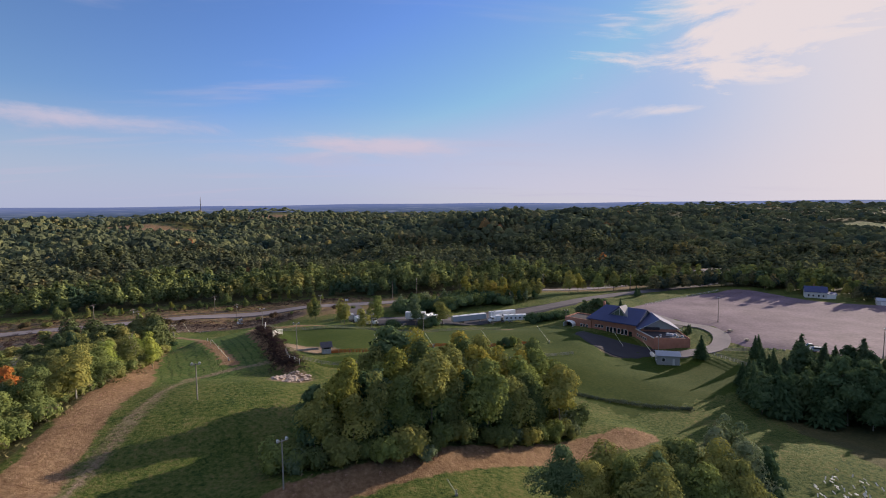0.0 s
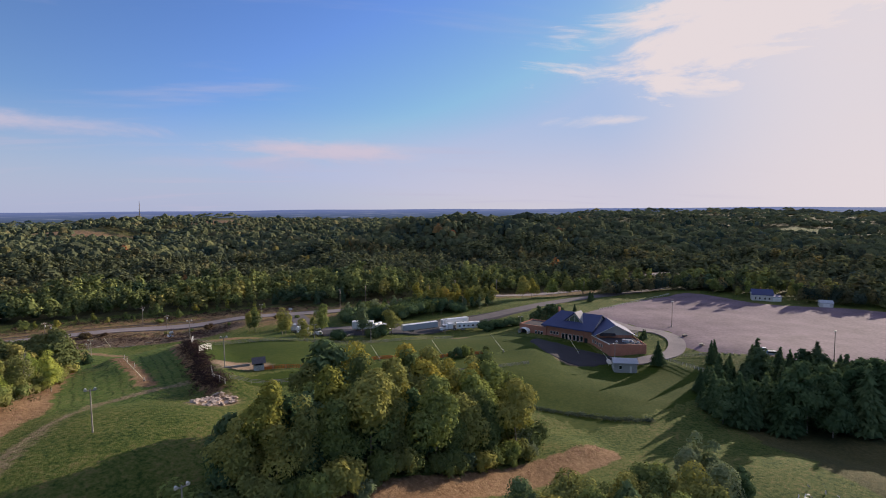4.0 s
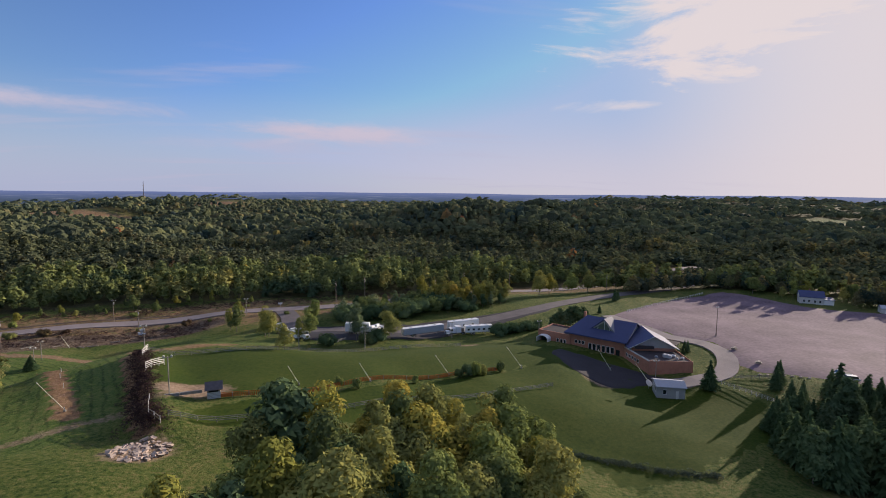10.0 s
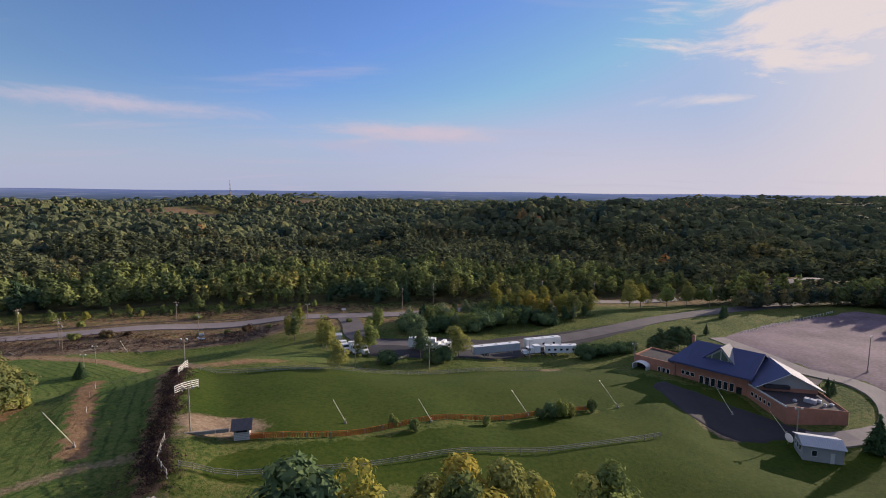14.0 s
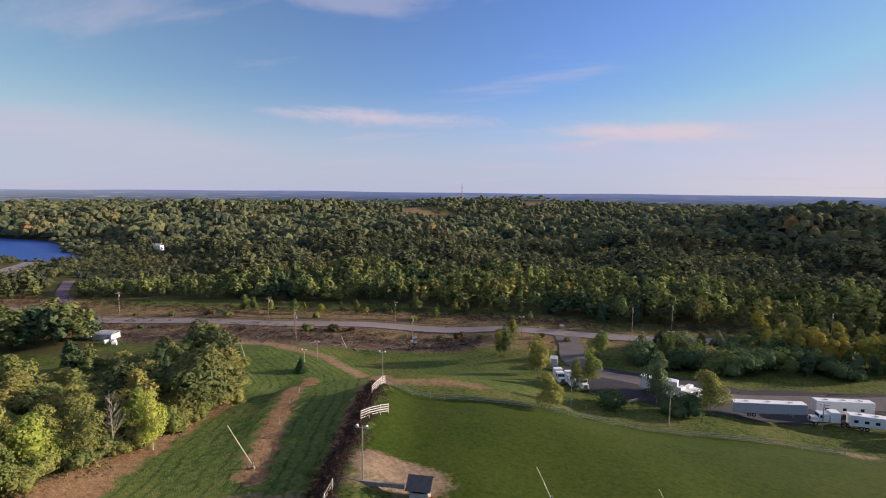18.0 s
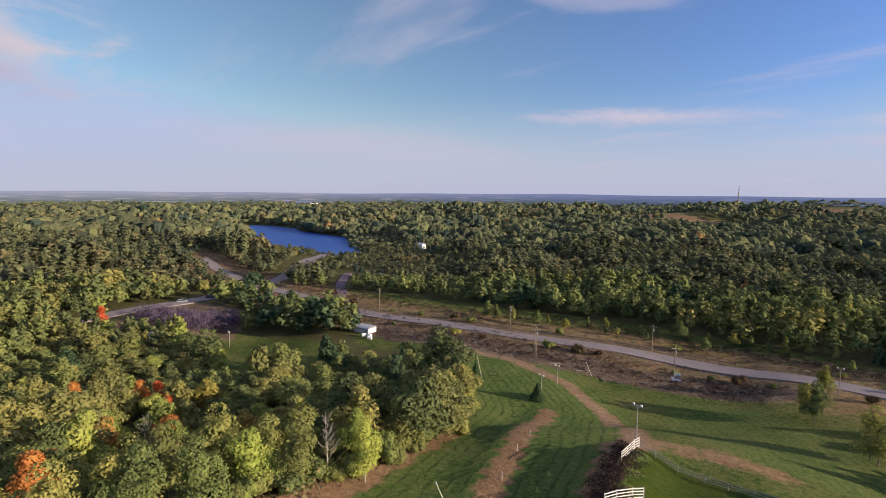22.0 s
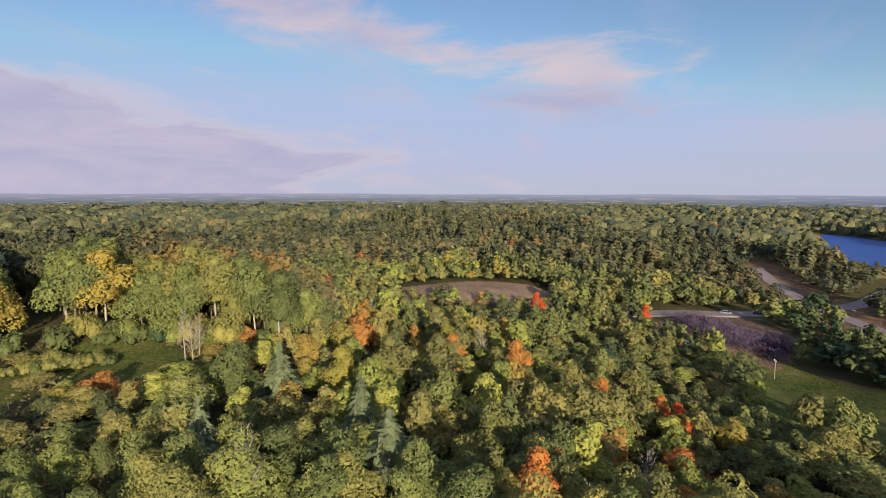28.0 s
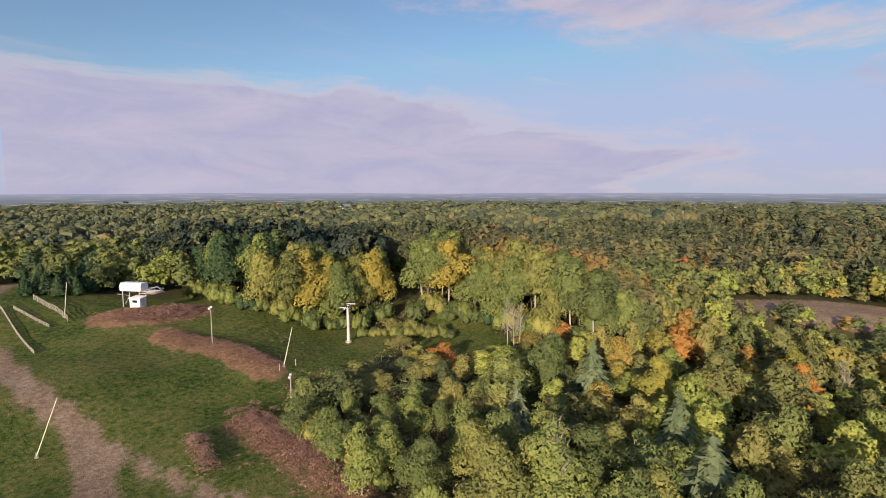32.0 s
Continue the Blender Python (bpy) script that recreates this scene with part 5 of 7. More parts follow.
for k in range(26):
    x = -186 + 5.4 * k + grove_rng.uniform(-2.5, 2.5)
    y = float(np.interp(x, [p[0] for p in MAIN_ROAD], [p[1] for p in MAIN_ROAD])) + grove_rng.uniform(17, 36)
    tree(grove_rng.choice(["tall", "round", "round"]), grove_rng.choice(["olive", "green", "green", "yellow"]), x, y, grove_rng.uniform(3.5, 8.5), wide=1.1, group="young trees beyond the road")


def clumps(name, spots_xy, tint, low, high, label, n=34, leaf=0.22, flat=0.9):
    """Rank weeds and brush: many small tufts joined."""
    p = np.array(spots_xy)
    rng = np.random.default_rng(len(p))
    base = crown("bush", n, leaf, 4, False)
    h = rng.uniform(low, high, len(p)) * rng.uniform(0.7, 1.1, len(p))
    return scatter(base, np.column_stack([p, land(p[:, 0], p[:, 1]) - 0.1]), np.stack([h * 1.15, h * flat], -1), rng.uniform(0, 6.28, len(p)), WOODS[tint], name, label, "undergrowth")


def along(line, wide, gap, seed):
    rng = np.random.default_rng(seed)
    p = soft_line(line, gap)
    return np.concatenate([p + rng.normal(0, wide, p.shape) for _ in range(max(1, int(wide * 2 / gap)))])


clumps("brush", along([(-29, 110), (-36, 121), (-42, 138), (-47, 150), (-52, 162)], 1.5, 0.5, 1), "brush", 0.5, 1.4, "dark brown brush on the bank beside the field")
clumps("weeds", along([(-58, 48), (-66, 90), (-70, 108), (-84, 150)], 2.4, 0.9, 2), "weedy", 0.15, 0.4, "dry brown weeds on the bank below the trees")
clumps("weeds", along([(58, 86), (30, 70), (-18, 47)], 1.4, 0.9, 3), "weedy", 0.15, 0.4, "dry brown weeds on the cut bank")
clumps("weeds", along([(-50, 122), (-62, 142), (-76, 165), (-90, 188)], 1.1, 0.9, 4), "weedy", 0.15, 0.4, "strip of dry brown weeds between the runs")
clumps("weeds", along([(-46, -38), (-56, -30), (-64, -20)], 2.2, 0.8, 5), "weedy", 0.2, 0.5, "dry brown weeds on the hummock")
clumps("weeds", along([(-48, 8), (-51, 18), (-50, 28)], 2.4, 0.9, 6), "weedy", 0.2, 0.6, "dry brown weeds beside the wood")
clumps("weeds", along([(-36.5, -55), (-45, -52.5), (-56, -56)], 2.3, 0.4, 7), "weedy", 0.2, 0.6, "dry brown weeds round the lift station")
clumps("hedge", np.concatenate([along([(42, 120), (58, 113), (72, 105.5), (80, 102)], 0.45, 0.5, 8 + k) for k in range(3)]), "conifer", 0.6, 1.2, "low dark green hedge across the slope")
clumps("brush", along([(-240, 205), (-180, 222), (-110, 246), (-66, 258)], 5.0, 1.6, 9), "brush", 0.5, 1.5, "dark brown brush below the road")
clumps("brush", along(SCRUB, 4.2, 1.1, 12), "brush", 0.4, 1.2, "dark brown brush between the track and the road")
clumps("brush", along([(-270, 130), (-256, 138), (-250, 156)], 5.0, 0.9, 10), "bare", 1.6, 3.4, "purple-grey bare brush by the highway", flat=1.7, n=60, leaf=0.14)
clumps("brush", along([(-300, 220), (-200, 252), (-120, 286), (-50, 296), (40, 306)], 6.0, 1.6, 11), "brush", 0.5, 1.6, "dark brown brush at the wood's edge")

# shrubs along the wood's edge
edge = soft_line([(-56, 4), (-55, 26), (-68, 50), (-69, 60), (-71, 86), (-71, 104), (-73, 118), (-81, 146), (-100, 168), (-128, 190)], 3.4)
for k, (x, y) in enumerate(edge):
    tree("bush", grove_rng.choice(["green", "olive", "olive", "green"]), float(x) - grove_rng.uniform(0.5, 4), float(y) + grove_rng.uniform(-1.5, 1.5), grove_rng.uniform(3.0, 5.5), wide=0.8, group="shrubs at the wood's edge")
for k in range(14):
    tree("bush", grove_rng.choice(["green", "olive"]), -89 - 1.5 * k + grove_rng.uniform(-1, 1), -31 + 1.05 * k + grove_rng.uniform(-1.5, 1.5), grove_rng.uniform(2.6, 4.2), wide=0.8, group="shrubs below the lift")
ux, uy = spots(30, 150, 3.6)
near_slope = (ux < -50) & (uy < 190)
clumps("undergrowth", np.stack([ux[near_slope], uy[near_slope]], -1), "olive", 1.6, 4.2, "olive saplings and brush under the trees", n=42, leaf=0.17)
clumps("tall_weeds", along([(-41, 0), (-40.7, 5), (-40, 11)], 0.8, 0.5, 21), "weedy", 0.8, 1.7, "tall tuft of orange-brown dry grass", n=64, leaf=0.13)
clumps("tall_weeds", along([(-51, -4), (-52, 6), (-54, 15), (-55, 27)], 1.8, 0.45, 22), "weedy", 0.7, 1.8, "tall dry grass along the wood's edge", n=64, leaf=0.13)
clumps("tall_weeds", along([(-46, -42), (-54, -32), (-60, -18)], 1.8, 0.45, 23), "weedy", 0.4, 1.1, "tall dry grass on the long hummock", n=64, leaf=0.13)
clumps("green_weeds", along([(-63, -44), (-70, -35), (-73, -22)], 1.5, 0.8, 24), "green", 0.3, 0.8, "rank green weeds behind the hummock")
clumps("tall_weeds", along([(-38, -54), (-46, -52), (-56, -56)], 1.6, 0.4, 25), "weedy", 0.4, 1.0, "tall dry grass below the lift station")
for x, y, h in [(-22.5, -78, 7), (-26, -80, 8.5), (-29, -77, 6), (-31.5, -83, 8), (-35, -86, 9), (-37, -82, 6.5), (-40, -90, 8), (-43, -96, 8.5), (-25, -84, 8), (-33, -78, 5.5)]:
    tree("spruce", "conifer", x, y, h, wide=1.5, group="spruces by the lift station")
hedge_rng = np.random.default_rng(31)
rim = np.concatenate([soft_line([(158, 286), (186, 292), (206, 292), (226, 272), (236, 256)], 3.2), soft_line([(246, 228), (262, 220), (278, 204), (294, 178), (306, 150)], 3.2)])
for tint, share in (("green", 0), ("olive", 1), ("conifer", 2)):
    q = np.concatenate([rim[share::3] + hedge_rng.uniform(0, 1, (len(rim[share::3]), 1)) * (8, 9) + hedge_rng.normal(0, 1.2, rim[share::3].shape) for _ in range(3)])
    hq = hedge_rng.uniform(6.5, 11.5, len(q))
    scatter(crown("round", 380, 0.078, 40 + share, True, 1.1, plain=True), np.column_stack([q, land(q[:, 0], q[:, 1]) - 0.5]), np.stack([hq, hq], -1), hedge_rng.uniform(0, 6.28, len(q)), WOODS[tint], "thicket", "dense %s trees and shrubs beyond the parking lot" % {"green": "green", "olive": "olive", "conifer": "dark green"}[tint], "thicket")


# ---- lodge ----
def window(host, x, z, wide, tall, y=0.0, face=-1, name="window", panes=1):
    """A framed window on a wall that lies along x; the frame stands proud of it."""
    bm = bmesh.new()
    t, d = 0.09, 0.10
    y0, y1 = (y - d, y + 0.05) if face < 0 else (y - 0.05, y + d)
    box(bm, x - wide / 2, x + wide / 2, y0, y1, z - t, z)
    box(bm, x - wide / 2, x + wide / 2, y0, y1, z + tall, z + tall + t)
    for k in range(panes + 1):
        c = x - wide / 2 + wide * k / panes
        box(bm, c - t / 2, c + t / 2, y0 + 0.01, y1 - 0.01, z, z + tall)
    w = part(name, bm, FRAMES, host)
    part("pane", boxed(x - wide / 2, x + wide / 2, y - 0.04, y + 0.03, z, z + tall) if face < 0 else boxed(x - wide / 2, x + wide / 2, y - 0.03, y + 0.04, z, z + tall), GLASS, w, "dark glass pane")
    return w


def turned(host, x0, y0, x1, y1):
    """A helper under which a wall from one point to another lies along x."""
    return pose(x0, y0, 0, 0, 0, math.degrees(math.atan2(y1 - y0, x1 - x0)))


lodge = thing("ski_lodge", pose(75, 200, -2.7, 0, 0, -47.5), "low salmon-brick ski lodge with a blue metal roof", "building")
# west wing with its vaulted porch
west_wall = part("wall", boxed(0, 13, -0.5, 11, -1, 3.9), BRICK, lodge, "salmon brick wall of the low wing")
part("roof", boxed(0.35, 12.65, -0.15, 10.65, 3.9, 3.96), FLAT_ROOF, lodge, "dark flat felt roof")
for x0, x1, y0, y1 in ((0, 13, -0.5, -0.15), (0, 13, 10.65, 11), (0, 0.35, -0.15, 10.65), (12.65, 13, -0.15, 10.65)):
    part("parapet", boxed(x0, x1, y0, y1, 3.9, 4.35, 0.03), BRICK, lodge)
porch = bmesh.new()
ARC = [math.pi * k / 12 for k in range(13)]
solid(porch, [(3 + r * math.cos(a), y, 1.7 + (r - 1.1) * math.sin(a)) for a in ARC for r, y in ((2.4, -3.2), (2.4, -0.5), (2.25, -0.5), (2.25, -3.2))],
      [(4 * k + q, 4 * k + 4 + q, 4 * k + 4 + (q + 1) % 4, 4 * k + (q + 1) % 4) for k in range(12) for q in range(4)] + [(0, 1, 2, 3), (51, 50, 49, 48)])
part("porch_vault", porch, WHITE, lodge, "white vaulted porch roof")
for x in (0.8, 5.2):
    part("porch_wall", boxed(x - 0.15, x + 0.15, -3.1, -0.5, -0.8, 1.75), OFFWHITE, lodge)
part("door", boxed(1.4, 4.6, -0.62, -0.5, -0.2, 2.1), GLASS, lodge, "dark glazed double door")
for x in (8.2, 9.6, 11.0):
    window(west_wall, x, 0.9, 0.9, 1.3, -0.5)
# hall
hall_wall = part("wall", boxed(12.5, 33, 0, 17, -1, 6.0), BRICK, lodge, "salmon brick wall of the hall")
for x in (15.2, 16.6, 18.0):
    window(hall_wall, x, 1.8, 1.0, 1.1, 0)
for x in (20.6, 22.2, 23.8, 25.6, 27.2, 28.8):
    window(hall_wall, x, 0.4, 1.2, 2.2, 0, panes=1)
part("door", boxed(30.0, 31.4, -0.10, 0.02, -0.2, 2.1), GLASS, lodge, "dark glazed door")
EAVE, RIDGE = 5.6, 10.6
roof = part("roof", slab(slab(bmesh.new(), [(11.2, -1.6, EAVE), (34.2, -1.6, EAVE), (34.2, 8.5, RIDGE), (15.5, 8.5, RIDGE)], 0.3), [(34.2, 18.6, EAVE), (11.2, 18.6, EAVE), (15.5, 8.5, RIDGE), (34.2, 8.5, RIDGE)], 0.3), BLUE_ROOF, lodge, "blue standing-seam metal roof")
part("roof_hip", slab(bmesh.new(), [(11.2, 18.6, EAVE), (11.2, -1.6, EAVE), (15.5, 8.5, RIDGE)], 0.3), BLUE_ROOF, lodge)
for k in range(24):
    x = 16.0 + 0.78 * k
    part("seam", slab(bmesh.new(), [(x - 0.03, -1.6, EAVE + 0.07), (x + 0.03, -1.6, EAVE + 0.07), (x + 0.03, 8.5, RIDGE + 0.07), (x - 0.03, 8.5, RIDGE + 0.07)], 0.1), BLUE_ROOF, roof)
part("fascia", boxed(11.2, 34.2, -1.68, -1.58, EAVE - 0.45, EAVE - 0.02), BLUE_ROOF, lodge)
part("gable", solid(bmesh.new(), [(33.0, 0, 6), (33.0, 17, 6), (33.0, 8.5, 10.2), (33.3, 0, 6), (33.3, 17, 6), (33.3, 8.5, 10.2)], [(0, 1, 2), (5, 4, 3), (0, 3, 4, 1), (1, 4, 5, 2), (2, 5, 3, 0)]), CREAM, lodge, "cream-clad gable end")
part("chimney", boxed(13.6, 14.4, 9.5, 10.3, 6.5, 11.6), BRICK, lodge, "slim brick chimney")
# glazed dormer
dl, dr, dm, df = 20.0, 28.0, 24.6, 2.6
dz, dt = 7.5, 11.2
dorm = part("dormer", solid(bmesh.new(), [(dl, df, dz), (dr, df, dz), (dm, df, dt), (dl, 8.6, dz), (dr, 8.6, dz), (dm, 8.6, dt)], [(0, 1, 2), (3, 5, 4), (0, 3, 4, 1), (1, 4, 5, 2), (2, 5, 3, 0)]), CREAM, lodge, "tall glazed dormer above the hall")
part("dormer_roof", slab(bmesh.new(), [(dl - 0.6, df - 0.5, dz - 0.45), (dm, df - 0.5, dt + 0.25), (dm, 8.6, dt + 0.25), (dl - 0.6, 8.6, dz - 0.45)], -0.18), BLUE_ROOF, dorm)
# this slope gets a paler metal than its twin, sunlight put into the colour
part("dormer_roof", slab(bmesh.new(), [(dm, df - 0.5, dt + 0.25), (dr + 0.6, df - 0.5, dz - 0.45), (dr + 0.6, 8.6, dz - 0.45), (dm, 8.6, dt + 0.25)], -0.18), DULL_METAL, dorm, "metal slope paled to carry the sunlight")
part("glazing", solid(bmesh.new(), [(dl + 0.9, df - 0.06, dz + 0.25), (dr - 0.9, df - 0.06, dz + 0.25), (dm, df - 0.06, dt - 0.7), (dl + 0.9, df + 0.02, dz + 0.25), (dr - 0.9, df + 0.02, dz + 0.25), (dm, df + 0.02, dt - 0.7)], [(0, 1, 2), (3, 5, 4), (0, 3, 4, 1), (1, 4, 5, 2), (2, 5, 3, 0)]), GREEN_GLASS, dorm, "green-tinted triangular glazing")
for x in (22.2, 24.6, 26.6):
    part("mullion", boxed(x - 0.06, x + 0.06, df - 0.12, df - 0.05, dz + 0.25, dz + 0.4 + 3.4 * (1 - abs(x - dm) / 4.0)), FRAMES, dorm)
# east block, set askew to the hall, its gable towards the slope
ex0, ex1, ey0, ey1 = 29.5, 43.5, -0.5, 13.5
em = (ey0 + ey1) / 2
askew = Matrix.Translation((39.0, 5.0, 0)) @ pose(0, 0, 0, 0, 0, -55) @ Matrix.Translation((-39.0, -6.0, 0))
block = [part("wall", boxed(ex0, ex1, ey0, ey1, -1, 5.0), CREAM, lodge, "grey-clad wall of the east block"),
         part("roof", slab(slab(bmesh.new(), [(ex0 - 0.2, ey0 - 1.4, 4.6), (ex1 + 1, ey0 - 1.4, 4.6), (ex1 + 1, em, 8.9), (ex0 - 0.2, em, 8.9)], 0.25), [(ex1 + 1, ey1 + 1.4, 4.6), (ex0 - 0.2, ey1 + 1.4, 4.6), (ex0 - 0.2, em, 8.9), (ex1 + 1, em, 8.9)], 0.25), BLUE_ROOF, lodge, "blue metal roof of the east block"),
         part("gable", solid(bmesh.new(), [(ex1 - 0.3, ey0, 5), (ex1 - 0.3, ey1, 5), (ex1 - 0.3, em, 8.5), (ex1, ey0, 5), (ex1, ey1, 5), (ex1, em, 8.5)], [(0, 1, 2), (5, 4, 3), (0, 3, 4, 1), (1, 4, 5, 2), (2, 5, 3, 0)]), CREAM, lodge, "grey-clad gable end"),
         part("brick_band", boxed(ex1, ex1 + 0.06, ey0, ey1, 2.6, 4.7), BRICK, lodge, "band of salmon brick below the gable"),
         part("balcony", boxed(ex1, ex1 + 1.2, ey0 + 1, em, 4.6, 5.5, 0.03), FLAT_ROOF, lodge, "dark boxed balcony on the gable")]
for a, b in (((ey0 - 1.4), em), (ey1 + 1.4, em)):
    block.append(part("bargeboard", tubed((ex1 + 1.05, a, 4.5), (ex1 + 1.05, b, 8.8), 0.09, sides=4), OFFWHITE, lodge, "white bargeboard"))
for p in block:
    p.matrix_local = askew
part("porch_roof", boxed(37, 46, 13.5, 19, 3.4, 3.7, 0.04), FLAT_ROOF, lodge)
for x in (38, 45.4):
    part("porch_post", tubed((x, 18.6, -1), (x, 18.6, 3.4), 0.12), CREAM, lodge)
# front wing
wing = [(32.9, -0.35), (44.7, -10.5), (55.7, -2.9), (47.5, 7.4), (43.2, 3.0), (36, 3.0)]
wing_wall = part("wall", prism(bmesh.new(), wing, -1.5, 3.6), BRICK, lodge, "salmon brick wall of the front wing")
part("roof", prism(bmesh.new(), [(34.0, -0.4), (44.7, -9.9), (55.0, -2.85), (47.4, 6.8), (43.2, 2.6), (36, 2.6)], 3.6, 3.66), FLAT_ROOF, lodge, "flat roof of grey felt with ponding stains")
for (ax, ay), (bx, by) in zip(wing, wing[1:] + wing[:1]):
    n = math.hypot(bx - ax, by - ay)
    w = part("parapet", boxed(0, n, 0.0, 0.22, 3.58, 3.98, 0.03), OFFWHITE if (ax, ay) == wing[0] else BRICK, lodge)
    w.matrix_local = turned(lodge, ax, ay, bx, by)
for k in range(5):
    w = window(wing_wall, 2.2 + 1.75 * k, 1.3, 1.0, 1.0, 0)
    w.matrix_local = turned(lodge, *wing[0], *wing[1])
for k, (x, y, sx, sy, sz) in enumerate([(46.5, -3.2, 2.6, 1.5, 1.0), (48.6, -1.4, 1.2, 1.2, 0.7), (44.6, -5.0, 0.8, 0.8, 0.5), (50.5, -3.0, 0.7, 0.7, 0.6), (51.5, -1.2, 0.9, 0.9, 0.45)]):
    u = part("roof_unit", boxed(x, x + sx, y, y + sy, 3.66, 3.66 + sz, 0.06), PALE_METAL, lodge, "pale metal ventilation unit")
    part("fan_cowl", tubed((x + sx / 2, y + sy / 2, 3.66 + sz), (x + sx / 2, y + sy / 2, 3.82 + sz), 0.28, 0.24, 12), STEEL, u)
for x0, y0, x1, y1 in ((14, -0.5, 20, -1.5), (22, -0.6, 30, -0.9)):
    part("step", boxed(x0, x1, -1.6, 0, -1.0, 0.05), RUBBLE, lodge, "worn concrete step")

# ---- ticket cabin beside the lodge ----
cabin = thing("cabin", pose(95.8, 146.2, -4.9, 0, 0, -19) @ Matrix.Diagonal((0.84, 0.84, 1.22, 1)), "cream cabin with a pale ribbed metal roof", "cabin")
body = part("wall", boxed(-4.5, 4.5, -3.6, 3.6, 0.3, 3.4), CREAM, cabin)
croof = part("roof", slab(slab(bmesh.new(), [(-5, -4.2, 3.3), (5, -4.2, 3.3), (5, 0, 4.1), (-5, 0, 4.1)], 0.12), [(5, 4.2, 3.3), (-5, 4.2, 3.3), (-5, 0, 4.1), (5, 0, 4.1)], 0.12), PALE_METAL, cabin, "pale blue-grey ribbed metal roof")
for k in range(18):
    x = -4.9 + 0.57 * k
    part("roof_rib", slab(bmesh.new(), [(x, -4.2, 3.35), (x + 0.06, -4.2, 3.35), (x + 0.06, 0, 4.15), (x, 0, 4.15)], 0.06), PALE_METAL, croof)
for s in (-4.35, 4.35):
    part("gable", solid(bmesh.new(), [(s, -3.6, 3.4), (s, 3.6, 3.4), (s, 0, 4.0), (s * 1.03, -3.6, 3.4), (s * 1.03, 3.6, 3.4), (s * 1.03, 0, 4.0)], [(0, 1, 2), (5, 4, 3), (0, 3, 4, 1), (1, 4, 5, 2), (2, 5, 3, 0)]), CREAM, cabin)
for k in range(3):
    w = window(body, 1.2 + 1.9 * k, 1.6, 1.3, 1.0, 0)
    w.matrix_local = turned(cabin, -4.5, 3.6, -4.5, -3.6)
window(body, -2.0, 1.5, 1.2, 1.0, -3.6)
part("door", boxed(1.6, 2.5, -3.68, -3.58, 0.4, 2.4), OFFWHITE, cabin, "plain white door")
part("skirting", boxed(-4.3, 4.3, -3.4, 3.4, -0.6, 0.3), DARK, cabin)
part("step", boxed(1.3, 2.8, -4.6, -3.7, -0.4, 0.2), GREYWOOD, cabin)

# ---- starter's hut ----
hut = thing("hut", at(-23.2, 127.0, 14), "small wooden hut with a dark shingle roof", "hut")
part("wall", boxed(-1.3, 1.3, -1.2, 1.2, -0.3, 2.3), GREYWOOD, hut)
for k in range(5):
    part("board", boxed(-1.34, 1.34, -1.26, -1.2, 0.1 + 0.3 * k, 0.3 + 0.3 * k), OFFWHITE, hut, "pale horizontal board")
# black plate on the solid wall, painted shade of an opening
part("opening", boxed(-0.9, 0.9, -1.27, -1.2, 1.55, 2.15), DARK, hut, "black plate standing for the shaded opening")
part("roof", slab(slab(bmesh.new(), [(-1.8, -1.9, 2.2), (1.8, -1.9, 2.2), (1.8, 0.2, 3.5), (-1.8, 0.2, 3.5)], 0.1), [(1.8, 1.9, 2.4), (-1.8, 1.9, 2.4), (-1.8, 0.2, 3.5), (1.8, 0.2, 3.5)], 0.1), SLATE, hut, "dark shingle roof")
platform = thing("platform", at(-30, 125.2, 14), "low timber edge beside the bare ground", "platform")
for k in range(4):
    part("beam", boxed(-4 + 2.2 * k, -1.9 + 2.2 * k, -0.2, 0.2, 0, 0.6), GREYWOOD, platform)


# ---- fences ----
def rail_fence(name, line, gap, high, rails, wood, rail_wood, label, thick=0.05, post=0.07, board=0.12):
    p = soft_line(line, gap)
    x0, y0 = p[0]
    root = thing(name, Matrix.Translation((x0, y0, 0)), label, "fence")
    z = land(p[:, 0], p[:, 1])
    for k, (x, y) in enumerate(p):
        part("post", tubed((x - x0, y - y0, z[k] - 0.3), (x - x0, y - y0, z[k] + high), post, post * 0.9, 6), wood, root)
        if k + 1 < len(p):
            for r in rails:
                a, b = Vector((x - x0, y - y0, z[k] + r)), Vector((p[k + 1][0] - x0, p[k + 1][1] - y0, z[k + 1] + r))
                bm = bmesh.new()
                side = (b - a).cross(Vector((0, 0, 1))).normalized() * thick / 2
                up = Vector((0, 0, board / 2))
                solid(bm, [a - side - up, a + side - up, a + side + up, a - side + up, b - side - up, b + side - up, b + side + up, b - side + up],
                      [(0, 1, 2, 3), (7, 6, 5, 4), (0, 4, 5, 1), (1, 5, 6, 2), (2, 6, 7, 3), (3, 7, 4, 0)])
                part("rail", bm, rail_wood, root)
    return root


net = rail_fence("snow_fence", [(-21.7, 126.2), (-8, 130), (11, 141.5), (32, 150), (49, 159)], 3.2, 1.25, (1.15,), GREYWOOD, ORANGE_NET, "orange slatted snow fence along the field", board=0.12)
npts = soft_line([(-21.7, 126.2), (-8, 130), (11, 141.5), (32, 150), (49, 159)], 3.2)
nz = land(npts[:, 0], npts[:, 1])
